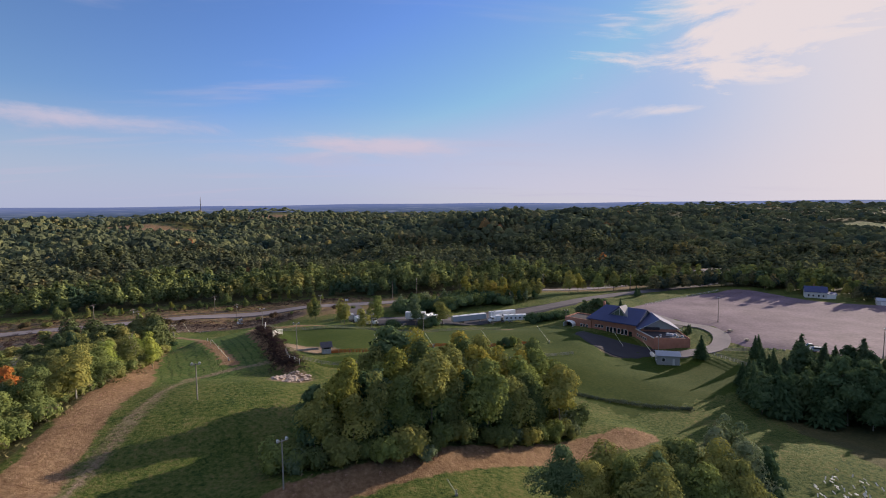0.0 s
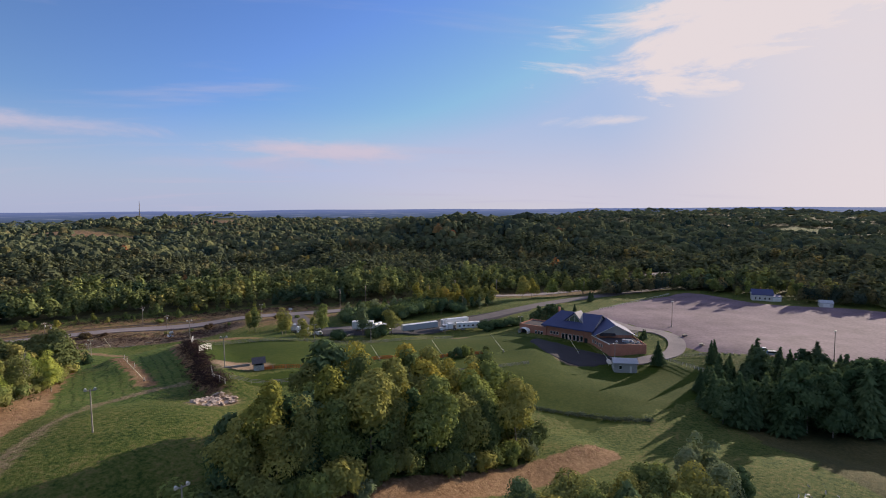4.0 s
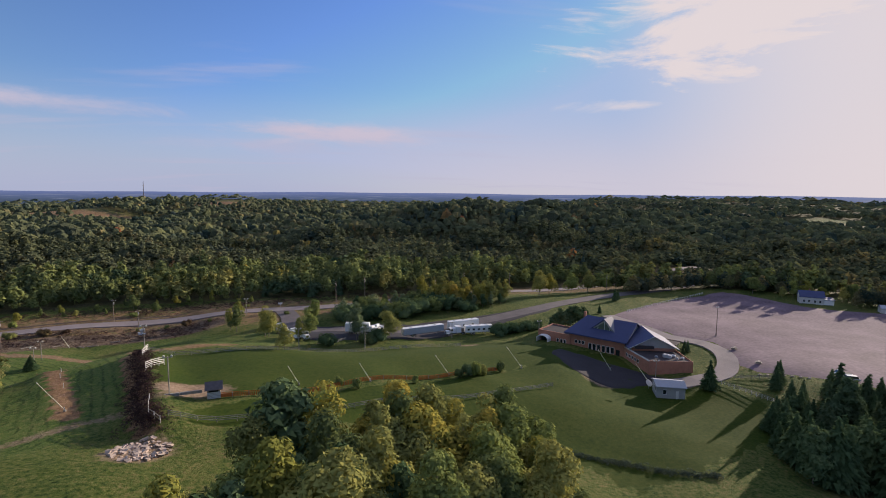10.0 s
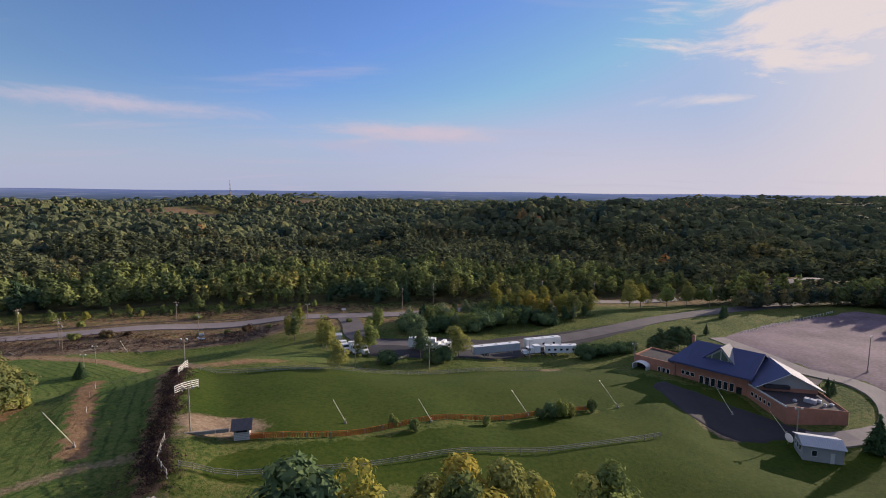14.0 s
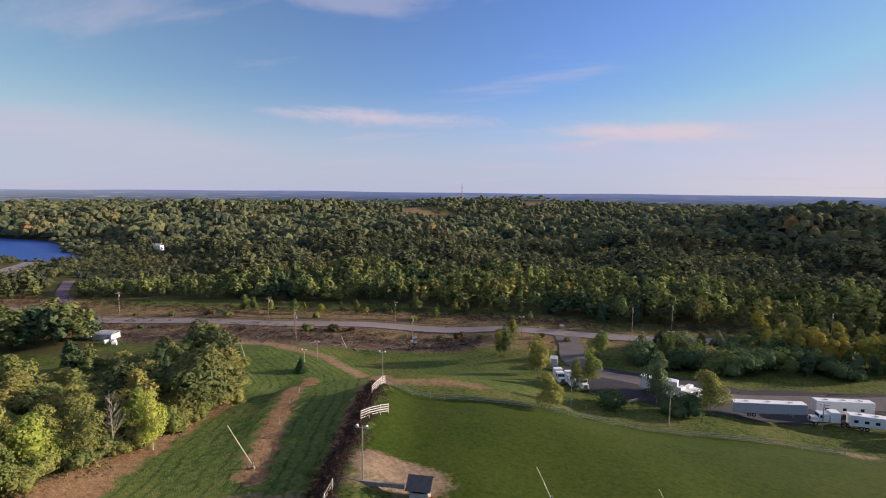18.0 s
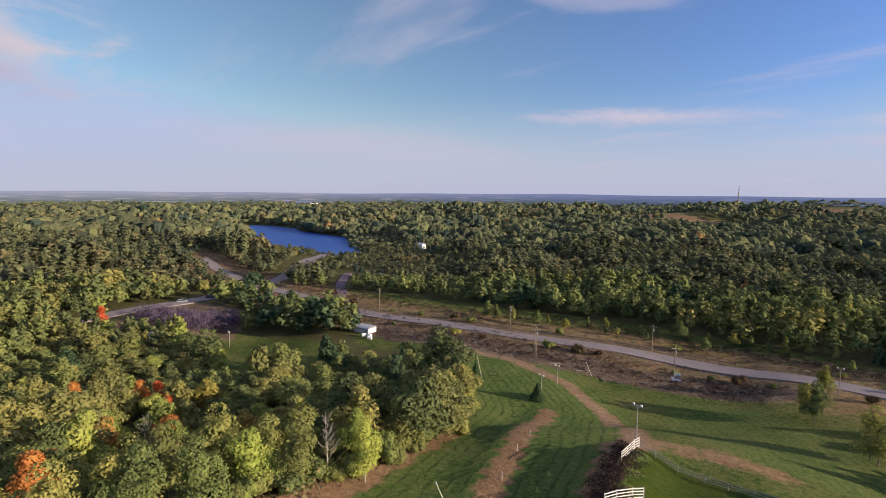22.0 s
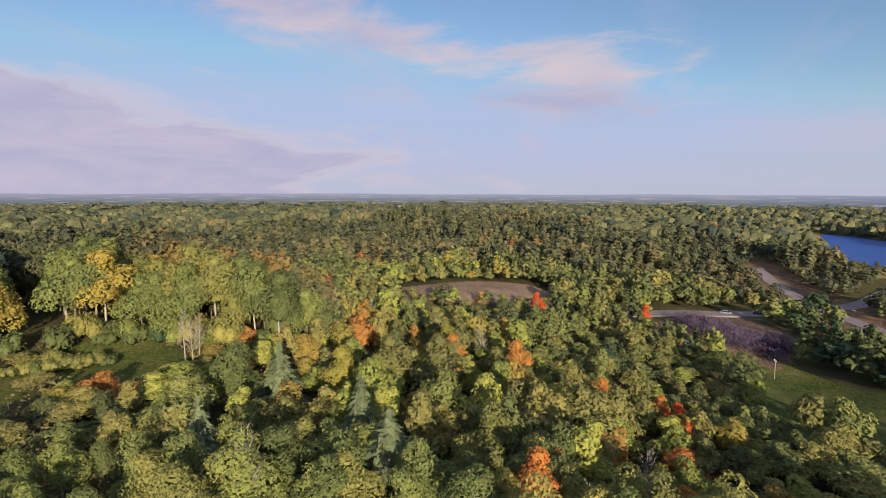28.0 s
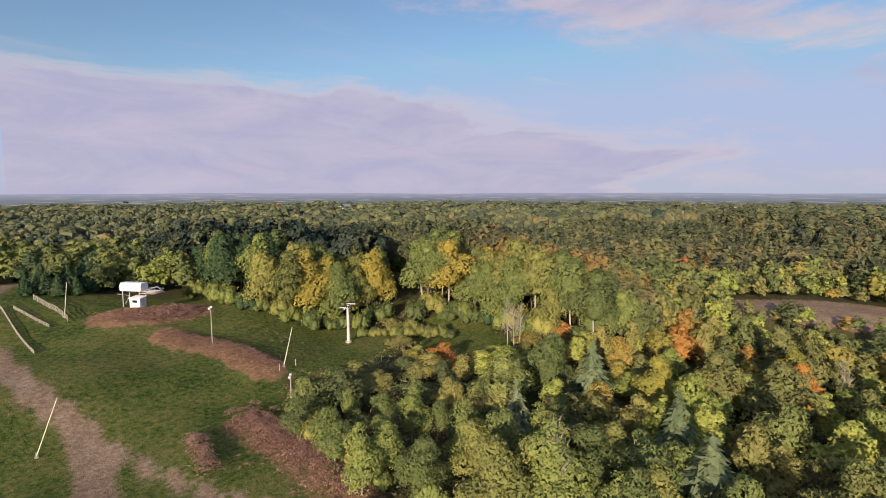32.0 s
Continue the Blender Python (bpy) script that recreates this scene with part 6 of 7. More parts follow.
for k in range(len(npts) - 1):
    a, b = Vector((*(npts[k] - npts[0]), nz[k])), Vector((*(npts[k + 1] - npts[0]), nz[k + 1]))
    bm = bmesh.new()
    for j in range(9):
        c = a.lerp(b, (j + 0.5) / 9)
        d = (b - a).normalized() * 0.13
        slab(bm, [c - d + Vector((0, 0, 0.12)), c + d + Vector((0, 0, 0.12)), c + d + Vector((0, 0, 0.95)), c - d + Vector((0, 0, 0.95))], 0.03)
    part("net_panel", bm, ORANGE_NET, net, "faded orange slats")
rail_fence("field_fence", [(-51, 165.5), (-40, 166), (-26, 171), (-6, 182), (12, 187), (29, 193), (44, 197)], 3.0, 1.25, (0.35, 0.75, 1.15), GREYWOOD, GREYWOOD, "grey wooden post-and-rail fence along the field")
rail_fence("slope_fence", [(-27.5, 112.5), (-8, 117), (16, 129), (37, 136), (61, 146.5)], 3.0, 1.15, (0.4, 0.75, 1.1), GREYWOOD, GREYWOOD, "grey wooden rail fence across the slope")
rail_fence("board_fence", [(-42.8, 142.0), (-41.4, 149.6)], 2.5, 2.0, (0.5, 0.95, 1.4, 1.85), OFFWHITE, OFFWHITE, "white four-board fence panel beside the field", board=0.15)
rail_fence("board_fence", [(-49.0, 156.0), (-51.2, 165.2)], 3.0, 2.0, (0.5, 0.95, 1.4, 1.85), OFFWHITE, OFFWHITE, "white four-board fence panel at the field's corner", board=0.15)
rail_fence("bank_fence", [(-34, 121), (-31.5, 114), (-28, 110)], 2.6, 1.4, (0.6, 1.2), OFFWHITE, GREYWOOD, "pale wooden fence down the bank")
rail_fence("lot_fence", [(132, 240), (146, 249), (168, 262), (196, 277)], 2.4, 1.1, (0.95,), OFFWHITE, OFFWHITE, "row of pale posts with a rail beside the lot", post=0.12)
rail_fence("ski_rack", [(113.5, 147.5), (116.5, 139), (119.3, 129.7)], 1.3, 1.2, (0.4, 0.8, 1.15), OFFWHITE, GREYWOOD, "long grey wooden ski rack below the lodge")
rail_fence("gate_fence", [(120, 150.5), (124, 148.5), (129, 145.5)], 1.6, 1.2, (0.3, 0.7, 1.1), GREYWOOD, GREYWOOD, "short dark rail fence at the lot's edge")
rail_fence("garden_fence", [(-8, 200), (-2.5, 201.5), (2, 206)], 1.8, 1.0, (0.3, 0.6, 0.9), GREYWOOD, GREYWOOD, "low wooden garden fence by the trucks")
rail_fence("crest_fence", [(-23.9, -73), (-26.5, -66), (-29.4, -58.2)], 2.2, 1.5, (0.4, 0.75, 1.1, 1.4), GREYWOOD, GREYWOOD, "weathered board fence on the crest")
rail_fence("pallet_row", [(-17.6, -69), (-20, -56), (-22.6, -43)], 1.2, 0.9, (0.25, 0.5, 0.75), GREYWOOD, GREYWOOD, "long stack of grey snow-fence pickets")
rail_fence("pallet_row", [(-20, -67.5), (-25.8, -56)], 1.2, 0.9, (0.25, 0.5, 0.75), GREYWOOD, GREYWOOD, "stack of grey snow-fence pickets on the crest")


# ---- poles ----
def light_pole(x, y, high, rz=0, lamps=2):
    root = thing("light_pole", at(x, y, rz), "wooden pole with floodlights on a crossarm", "lamp post", "floodlight poles")
    part("pole", tubed((0, 0, -0.5), (0, 0, high), 0.14, 0.10), GREYWOOD, root)
    part("crossarm", boxed(-0.9, 0.9, -0.06, 0.06, high - 0.35, high - 0.2), GREYWOOD, root)
    for k in range(lamps):
        lx = -0.75 + 1.5 * k / max(1, lamps - 1)
        lamp = part("floodlight", tubed((lx, -0.25, high - 0.05), (lx, 0.12, high + 0.12), 0.30, 0.14, 10), OFFWHITE, root, "pale round floodlight")
        part("bracket", boxed(lx - 0.05, lx + 0.05, -0.05, 0.05, high - 0.2, high + 0.02), STEEL, lamp)
    return root


first = light_pole(-43.8, 80, 8.1, 20)
for x, y, h, rz in [(-18.5, 47.5, 8.1, 40), (-31.6, 125, 8.2, 10), (-52.6, 166.5, 7.4, 0), (-97.0, 193.5, 7.2, 0), (9.1, 192.4, 8.0, 0), (-13.2, 190.6, 7.0, 0), (-53.7, -33, 8.0, 60), (-57.4, 0.6, 7.4, 60), (43.5, 213.8, 6.5, 0), (-103, 208, 6.5, 0),
                    (96.4, 154.2, 7.0, 0), (-223, 148, 6.5, 0), (-47, 268, 8.0, 0), (77, 206, 6.0, 0)]:
    copy_thing(first, at(x, y, rz) @ Matrix.Diagonal((1, 1, h / 8.1, 1)))


def tall_lamp(x, y, high):
    root = thing("street_lamp", at(x, y, 30), "tall dark steel lamp post over the gravel lot", "lamp post", "lot lamp posts")
    part("pole", tubed((0, 0, -0.5), (0, 0, high), 0.16, 0.09), POLEWOOD, root)
    part("base", tubed((0, 0, 0), (0, 0, 0.9), 0.3, 0.28), RUBBLE, root)
    for s in (-1, 1):
        part("lamp_head", boxed(s * 0.2 if s > 0 else -0.9, 0.9 if s > 0 else -0.2, -0.2, 0.2, high - 0.1, high + 0.15, 0.04), STEEL, root)


tall_lamp(142.6, 190.9, 11.4)
tall_lamp(164.5, 130.8, 10.5)


def power_pole(x, y, high=10.0, rz=0):
    root = thing("utility_pole", at(x, y, rz), "brown wooden utility pole with a crossarm", "utility pole", "roadside utility poles")
    part("pole", tubed((0, 0, -0.5), (0, 0, high), 0.17, 0.11), POLEWOOD, root)
    part("crossarm", boxed(-1.3, 1.3, -0.07, 0.07, high - 0.9, high - 0.75), POLEWOOD, root)
    for s in (-1.15, -0.45, 0.45, 1.15):
        part("insulator", tubed((s, 0, high - 0.75), (s, 0, high - 0.5), 0.06, 0.03, 6), OFFWHITE, root)
    part("transformer", tubed((0.3, 0, high - 2.4), (0.3, 0, high - 1.5), 0.24, 0.24, 10), STEEL, root)
    return root


pole0 = power_pole(-106, 268.5, 11)
POLES = [(-158.5, 245.5, 62), (-229.7, 224.5, 68), (-127, 226, 60), (-89, 252.5, 60), (-6.3, 291, 82), (8.8, 301, 80), (66, 309, 70), (46, 285, 70), (-131.8, 231, 60), (150, 300, 70), (96, 318, 70)]
for x, y, rz in POLES:
    copy_thing(pole0, at(x, y, rz))


def cable(a, b, sag, name="power_line"):
    n = 14
    pts = [Vector(a).lerp(Vector(b), k / n) - Vector((0, 0, sag * 4 * (k / n) * (1 - k / n))) for k in range(n + 1)]
    bm = bmesh.new()
    for p, q in zip(pts, pts[1:]):
        tube(bm, p, q, 0.03, sides=4)
    return tagged(part(name, bm, DARK), "thin dark overhead power line", "cable", kind="structure")


line_pts = [(-229.7, 224.5), (-158.5, 245.5), (-106, 268.5), (-6.3, 291), (66, 309)]
for (ax, ay), (bx, by) in zip(line_pts, line_pts[1:]):
    for s in (-1.1, 1.1):
        cable((ax + 0.2 * s, ay + s, float(land(ax, ay)) + 10.3), (bx + 0.2 * s, by + s, float(land(bx, by)) + 10.3), 1.6)


def lance(x, y, dx, dy, up, name="snow_lance"):
    root = thing(name, at(x, y), "pale leaning snow-making lance on a short stand", "snow lance", "snow lances along the runs")
    part("lance_pipe", tubed((0, 0, 0.4), (dx, dy, up), 0.075, 0.045), LANCE, root)
    part("stand", tubed((0, 0, -0.3), (0, 0, 1.0), 0.10), STEEL, root)
    part("nozzle", tubed((dx, dy, up), (dx * 1.04, dy * 1.04, up * 1.04), 0.10, 0.07), STEEL, root)
    part("hose_box", boxed(-0.25, 0.25, -0.2, 0.2, 0, 0.35, 0.04), GREYWOOD, root)


for x, y, dx, dy, up in [(56.4, 161.2, -4.2, 1.6, 6.2), (32.4, 150.8, -3.6, 0.8, 5.6), (10.6, 140.5, -2.6, 0.6, 4.6), (-6.6, 137.5, -2.4, 0.4, 4.6), (87.0, 164.6, -3.6, 1.4, 6.4), (94.6, 155.0, -3.6, 1.4, 5.6), (-51.6, 124.2, -4.2, -0.8, 6.4),
                         (-121.5, 193.7, -3.0, 1.0, 5.5), (-63.4, -16.9, -1.5, 1.2, 8.3), (-21.3, -7.3, -2.8, 2.2, 9.0), (-29.0, -60, -0.8, 0.6, 8.0), (-104, 227, -2.6, 0.6, 4.2), (-140, 205, -2.4, 0.6, 4.2), (9, 47, -1.4, 0.2, 2.6)]:
    lance(x, y, dx, dy, up)
for x, y in [(-83.8, -10.7), (-66.5, -18), (-62, -16), (-66, 150), (-70, 158), (-60, 140)]:
    mk = thing("marker_post", at(x, y), "short pale wooden marker post in the grass", "post", "marker posts")
    part("post", tubed((0, 0, -0.2), (0, 0, 1.3), 0.07, 0.06, 6), OFFWHITE, mk)

# ---- chair lift ----
pylon = thing("lift_pylon", at(-85.1, -28, 40), "pale steel ski-lift pylon with a crossarm", "lift pylon")
part("mast", tubed((0, 0, -0.5), (0, 0, 9.6), 0.42, 0.26, 12), OFFWHITE, pylon)
part("crossarm", boxed(-2.6, 2.6, -0.18, 0.18, 9.0, 9.4, 0.04), STEEL, pylon)
for s in (-2.4, 2.4):
    sh = part("sheave_frame", boxed(s - 0.08, s + 0.08, -1.3, 1.3, 9.35, 9.6), STEEL, pylon)
    for k in range(5):
        part("sheave", tubed((s - 0.12, -1.1 + 0.55 * k, 9.7), (s + 0.12, -1.1 + 0.55 * k, 9.7), 0.22, sides=10), DARK, sh)
part("ladder", boxed(0.3, 0.36, -0.25, 0.25, 0.5, 9.2), STEEL, pylon)
part("plinth", tubed((0, 0, -0.4), (0, 0, 0.4), 0.8, 0.75, 12), RUBBLE, pylon)

station = thing("lift_station", at(-44.1, -65.0, 130, 1.1) @ Matrix.Scale(0.8, 4), "white ski-lift top station raised on steel legs", "lift station")
hood = bmesh.new()
PROFILE = [(-1.7, 4.0), (1.7, 4.0), (1.7, 5.6), (1.15, 6.5), (-1.15, 6.5), (-1.7, 5.6)]
solid(hood, [(x, y, z) for x in (-3.8, 3.8) for y, z in PROFILE], [tuple(range(6)), tuple(range(11, 5, -1))] + [(k, k + 6, (k + 1) % 6 + 6, (k + 1) % 6) for k in range(6)])
part("housing", hood, WHITE, station, "white sheet-metal hood with sloping shoulders")
part("drive_box", boxed(-1.6, 1.6, -1.0, 1.0, 3.3, 4.0), DARK, station)
part("bullwheel", tubed((6.6, 0, 3.5), (6.6, 0, 3.75), 1.7, sides=20), STEEL, station, "large steel bullwheel")
for x, y in ((-3, -1.4), (3, -1.4), (-3, 1.4), (3, 1.4)):
    part("leg", tubed((x, y, -4.0), (x, y, 4.0), 0.16), STEEL, station)
for s in (-1, 1):
    part("beam", boxed(-3.6, 8.6, s * 1.1 - 0.12, s * 1.1 + 0.12, 3.85, 4.1), STEEL, station)
    part("deck_rail", tubed((3.8, s * 2.2, 4.7), (9.2, s * 2.2, 4.5), 0.06, sides=6), STEEL, station)
    part("brace", tubed((4.2, s * 1.1, 3.9), (7.4, s * 1.1, 5.4), 0.08, sides=6), STEEL, station)
    part("brace", tubed((7.4, s * 1.1, 5.4), (9.4, s * 1.1, 3.9), 0.08, sides=6), STEEL, station)
part("ramp_rail", tubed((-4.2, 2.6, 1.6), (-8.6, 2.6, 1.9), 0.08, sides=6), STEEL, station)
part("ramp_rail", tubed((-4.2, 2.6, 1.6), (-6.2, 2.6, -2.0), 0.08, sides=6), STEEL, station)
part("deck", boxed(3.8, 9.4, -2.3, 2.3, 3.4, 3.55), GREYWOOD, station)
booth = thing("operator_booth", at(-44.1, -60.6, 130, 0.3) @ Matrix.Scale(0.85, 4), "small white operator booth below the lift station", "booth")
part("wall", boxed(-1.7, 1.7, -1.3, 1.3, -0.4, 2.4, 0.03), WHITE, booth)
part("roof", slab(bmesh.new(), [(-2.0, -1.6, 2.45), (2.0, -1.6, 2.45), (2.0, 1.6, 2.75), (-2.0, 1.6, 2.75)], 0.12), WHITE, booth)
part("window", boxed(-0.7, 0.9, -1.36, -1.28, 1.1, 1.9), GLASS, booth)
part("door", boxed(1.66, 1.74, -0.4, 0.5, 0, 2.0), OFFWHITE, booth)


# ---- vehicles ----
def wheel(host, x, y, r, w=0.28):
    t = part("wheel", tubed((x, y - w / 2, r), (x, y + w / 2, r), r, sides=16), DARK, host, "black tyre")
    part("rim", tubed((x, y - w / 2 - 0.02, r), (x, y + w / 2 + 0.02, r), r * 0.55, sides=12), STEEL, t)


def box_trailer(x, y, rz, long=14.0, high=2.7, label="long white box trailer parked on the gravel", paint=None, windows=0, group="parked trailers"):
    root = thing("trailer", at(x, y, rz, 0.15), label, "trailer", group)
    paint = paint or WHITE
    body = part("body", boxed(0, long, -1.25, 1.25, 1.0, 1.0 + high, 0.06), paint, root)
    part("roof", boxed(0.05, long - 0.05, -1.2, 1.2, 1.0 + high, 1.06 + high), WHITE, root, "white sunlit roof")
    part("chassis", boxed(0.5, long - 0.3, -0.5, 0.5, 0.7, 1.0), DARK, root)
    for k in range(3):
        part("roof_vent", boxed(long * (0.2 + 0.3 * k) - 0.35, long * (0.2 + 0.3 * k) + 0.35, -0.35, 0.35, 1.06 + high, 1.3 + high, 0.05), OFFWHITE, root)
    for k in range(windows):
        wx = long * (k + 0.6) / (windows + 0.3)
        for s in (-1, 1):
            part("window", boxed(wx - 0.45, wx + 0.45, s * 1.25 - 0.03, s * 1.25 + 0.03, 1.9, 2.6), GLASS, body, "dark tinted window")
    part("door", boxed(-0.03, 0.02, -0.9, 0.9, 1.15, 0.85 + high), OFFWHITE, body)
    for k in range(2):
        for s in (-1.0, 1.0):
            wheel(root, long * 0.22 + 1.15 * k, s, 0.48)
    for s in (-0.6, 0.6):
        part("landing_leg", boxed(long - 3.0, long - 2.8, s - 0.08, s + 0.08, 0, 1.0), STEEL, root)
    return root


def truck(x, y, rz, label="white tractor truck parked beside the trailers", paint=None, box_long=0.0, group="parked trucks"):
    root = thing("truck", at(x, y, rz, 0.15), label, "truck", group)
    paint = paint or WHITE
    cab = part("cab", boxed(0, 2.3, -1.15, 1.15, 1.0, 3.1, 0.12), paint, root)
    part("hood", boxed(2.3, 3.9, -0.9, 0.9, 1.0, 2.1, 0.14), paint, root)
    part("windscreen", boxed(2.28, 2.36, -0.95, 0.95, 2.15, 2.85), GLASS, cab, "dark windscreen")
    for s in (-1.16, 1.16):
        part("side_window", boxed(1.3, 2.1, s - 0.02, s + 0.02, 2.1, 2.8), GLASS, cab)
        part("fender", boxed(2.5, 3.7, s * 0.85 - 0.2, s * 0.85 + 0.2, 0.9, 1.25, 0.08), paint, root)
        part("headlight", boxed(3.88, 3.95, s * 0.65 - 0.15, s * 0.65 + 0.15, 1.3, 1.55), WHITE, root)
        part("mirror", boxed(2.2, 2.35, s * 1.12 - 0.08, s * 1.12 + 0.08, 2.1, 2.7), CHROME, cab)
    part("grille", boxed(3.9, 3.95, -0.5, 0.5, 1.15, 2.0), CHROME, root, "chrome grille")
    part("bumper", boxed(3.85, 4.1, -1.15, 1.15, 0.5, 0.9, 0.05), CHROME, root)
    part("chassis", boxed(-3.5 - box_long, 3.6, -0.5, 0.5, 0.6, 1.0), DARK, root)
    if box_long:
        b = part("box_body", boxed(-box_long - 0.3, -0.3, -1.25, 1.25, 1.0, 3.6, 0.06), paint, root, "white box body")
        part("rear_door", boxed(-box_long - 0.34, -box_long - 0.28, -1.0, 1.0, 1.1, 3.3), OFFWHITE, b)
    for wx in (3.0, -1.9 - box_long * 0.6, -3.0 - box_long * 0.6):
        for s in (-1.0, 1.0):
            wheel(root, wx, s, 0.5)
    return root


def car(x, y, rz, paint, label, pickup=False):
    root = thing("car", at(x, y, rz, 0.3), label, "car", "cars in the lot")
    body = bmesh.new()
    box(body, -2.4, 2.4, -0.92, 0.92, 0.35, 1.0, 0.16)
    part("body", body, paint, root)
    cab = bmesh.new()
    x0, x1 = (-0.3, 1.3) if pickup else (-1.9, 1.0)
    solid(cab, [(x0 - 0.1, -0.85, 0.98), (x1 + 0.5, -0.85, 0.98), (x1 + 0.5, 0.85, 0.98), (x0 - 0.1, 0.85, 0.98), (x0 + 0.2, -0.7, 1.62), (x1 - 0.2, -0.7, 1.62), (x1 - 0.2, 0.7, 1.62), (x0 + 0.2, 0.7, 1.62)],
          [(3, 2, 1, 0), (4, 5, 6, 7), (0, 1, 5, 4), (1, 2, 6, 5), (2, 3, 7, 6), (3, 0, 4, 7)])
    c = part("cabin", cab, GLASS, root, "dark glazed cabin")
    part("roof", boxed(x0 + 0.15, x1 - 0.15, -0.72, 0.72, 1.6, 1.67, 0.03), paint, c)
    if pickup:
        part("load_bed", boxed(-2.25, -0.5, -0.75, 0.75, 0.95, 1.03), DARK, root)
    for wx in (-1.5, 1.5):
        for s in (-0.85, 0.85):
            wheel(root, wx, s, 0.34, 0.24)
    for s in (-0.65, 0.65):
        part("headlight", boxed(2.36, 2.43, s - 0.18, s + 0.18, 0.68, 0.85), WHITE, root)
        part("tail_light", boxed(-2.43, -2.36, s - 0.15, s + 0.15, 0.7, 0.88), ORANGE_NET, root)
    return root


car(146.6, 140.6, 155, WHITE, "white pickup truck parked at the lot's edge", True)
car(145.2, 136.8, 158, PALE_METAL, "silver saloon car parked at the lot's edge")
# grey-blue side paint stands in for shade beside the lit white roof
box_trailer(23.4, 209.6, 19, 17.5, 2.5, "long horse trailer, shade painted into its grey-blue sides, with a white roof", PALE_METAL, 0)
box_trailer(43.5, 223.2, 18, 14.0, 3.2, "tall white race trailer with small windows", WHITE, 3)
box_trailer(49.5, 217.8, 4, 11.5, 2.6, "white travel trailer with a row of windows", WHITE, 5)
truck(45.2, 217.6, 195, "white crew-cab truck with a sleeper box", WHITE, 2.2)
box_trailer(1.5, 215.5, -8, 9.5, 3.2, "white box trailer half hidden behind trees", WHITE, 0)
truck(12.5, 211.5, -30, "white tractor truck with its hood forward", WHITE, 1.2)
truck(14.5, 214.2, -25, "white tractor truck beside its twin", WHITE, 1.2)
truck(-20.8, 213.0, -60, "white rounded truck with a long hood", WHITE, 1.5)
truck(-17.2, 211.2, -62, "white truck parked beside the garden fence", WHITE, 1.5)
truck(-14.0, 209.8, -60, "white van-bodied truck under the trees", WHITE, 1.5)
truck(-26.5, 233.5, 100, "pale blue box truck facing the road", PALE_METAL, 3.0)

# camper in the west meadow, cars on the highway
box_trailer(-231, 121.5, -30, 6.5, 2.2, "small white camper parked in the meadow", WHITE, 2)
car(-300.5, 148.0, 65, PALE_METAL, "silver car on the highway")
car(-304.0, 163.0, 68, DARK, "dark car on the highway")
car(-306.5, 169.5, 68, DARK, "dark car following on the highway")


# ---- barn and yard by the road ----
barn = thing("barn", at(-198.5, 197.5, 22) @ Matrix.Scale(0.68, 4), "white metal barn with a shallow rounded roof", "barn")
part("wall", boxed(-5.5, 5.5, -4.2, 4.2, -0.5, 3.2), OFFWHITE, barn)
bm = bmesh.new()
solid(bm, [(x, -r * math.cos(a), 3.1 + (r - 3.0) * math.sin(a)) for a in ARC for r, x in ((4.5, -5.8), (4.5, 5.8), (4.38, 5.8), (4.38, -5.8))],
      [(4 * k + q, 4 * k + 4 + q, 4 * k + 4 + (q + 1) % 4, 4 * k + (q + 1) % 4) for k in range(12) for q in range(4)] + [(0, 1, 2, 3), (51, 50, 49, 48)])
part("roof", bm, PALE_METAL, barn, "pale curved metal roof")
part("door", boxed(-1.8, 1.8, -4.28, -4.18, 0, 2.8), OFFWHITE, barn, "wide sliding door")
part("window", boxed(3.0, 4.2, -4.27, -4.18, 1.2, 2.0), GLASS, barn)
shed = thing("shed", at(-207.5, 195, 22), "small white box shed beside the barn", "shed")
part("wall", boxed(-1.4, 1.4, -1.4, 1.4, -0.3, 2.6), WHITE, shed)
part("roof", boxed(-1.6, 1.6, -1.6, 1.6, 2.6, 2.75, 0.04), PALE_METAL, shed)
for k, (x, y, rz) in enumerate([(-190, 194.5, 10), (-187, 192.8, 40), (-192, 193, 70)]):
    heap = thing("white_bale", at(x, y, rz), "white wrapped bale beside the barn", "bale", "bales by the barn")
    part("wrap", tubed((-0.8, 0, 0.75), (0.8, 0, 0.75), 0.8, sides=14), WHITE, heap)
log_rng = random.Random(9)
for k, (x, y) in enumerate([(-185, 205), (-178, 208), (-160, 213), (-108.5, 228), (-100, 228), (-97, 230), (-118, 226), (-140, 219), (-92, 238), (-170, 208)]):
    lg = thing("log", at(x, y, log_rng.uniform(-40, 60)), "pale fallen log lying in the brush", "log", "logs below the road")
    part("trunk", tubed((-2.0, 0, 0.2), (2.0, 0, 0.24), 0.18, 0.13), GREYWOOD, lg)
    part("stub", tubed((1.0, 0, 0.3), (1.4, 0.3, 0.8), 0.07, 0.03, 6), GREYWOOD, lg)
gun = thing("snow_gun", at(-86.5, 249.5, 30), "grey fan snow gun on a wheeled frame", "snow gun")
part("barrel", tubed((-0.7, 0, 2.2), (0.9, 0, 2.5), 0.85, 0.75, 16), MACHINE, gun)
part("ring", tubed((0.85, 0, 2.49), (1.1, 0, 2.54), 0.82, 0.82, 16), OFFWHITE, gun)
part("frame", boxed(-1.2, 1.2, -0.7, 0.7, 0.6, 0.8), CARBLUE, gun, "blue steel frame")
part("mast", tubed((0, 0, 0.7), (0, 0, 1.6), 0.2), CARBLUE, gun)
part("pump_box", boxed(-1.6, -0.8, -0.5, 0.5, 0.8, 1.6, 0.05), WHITE, gun)
for s in (-0.8, 0.8):
    wheel(gun, 0, s, 0.45)
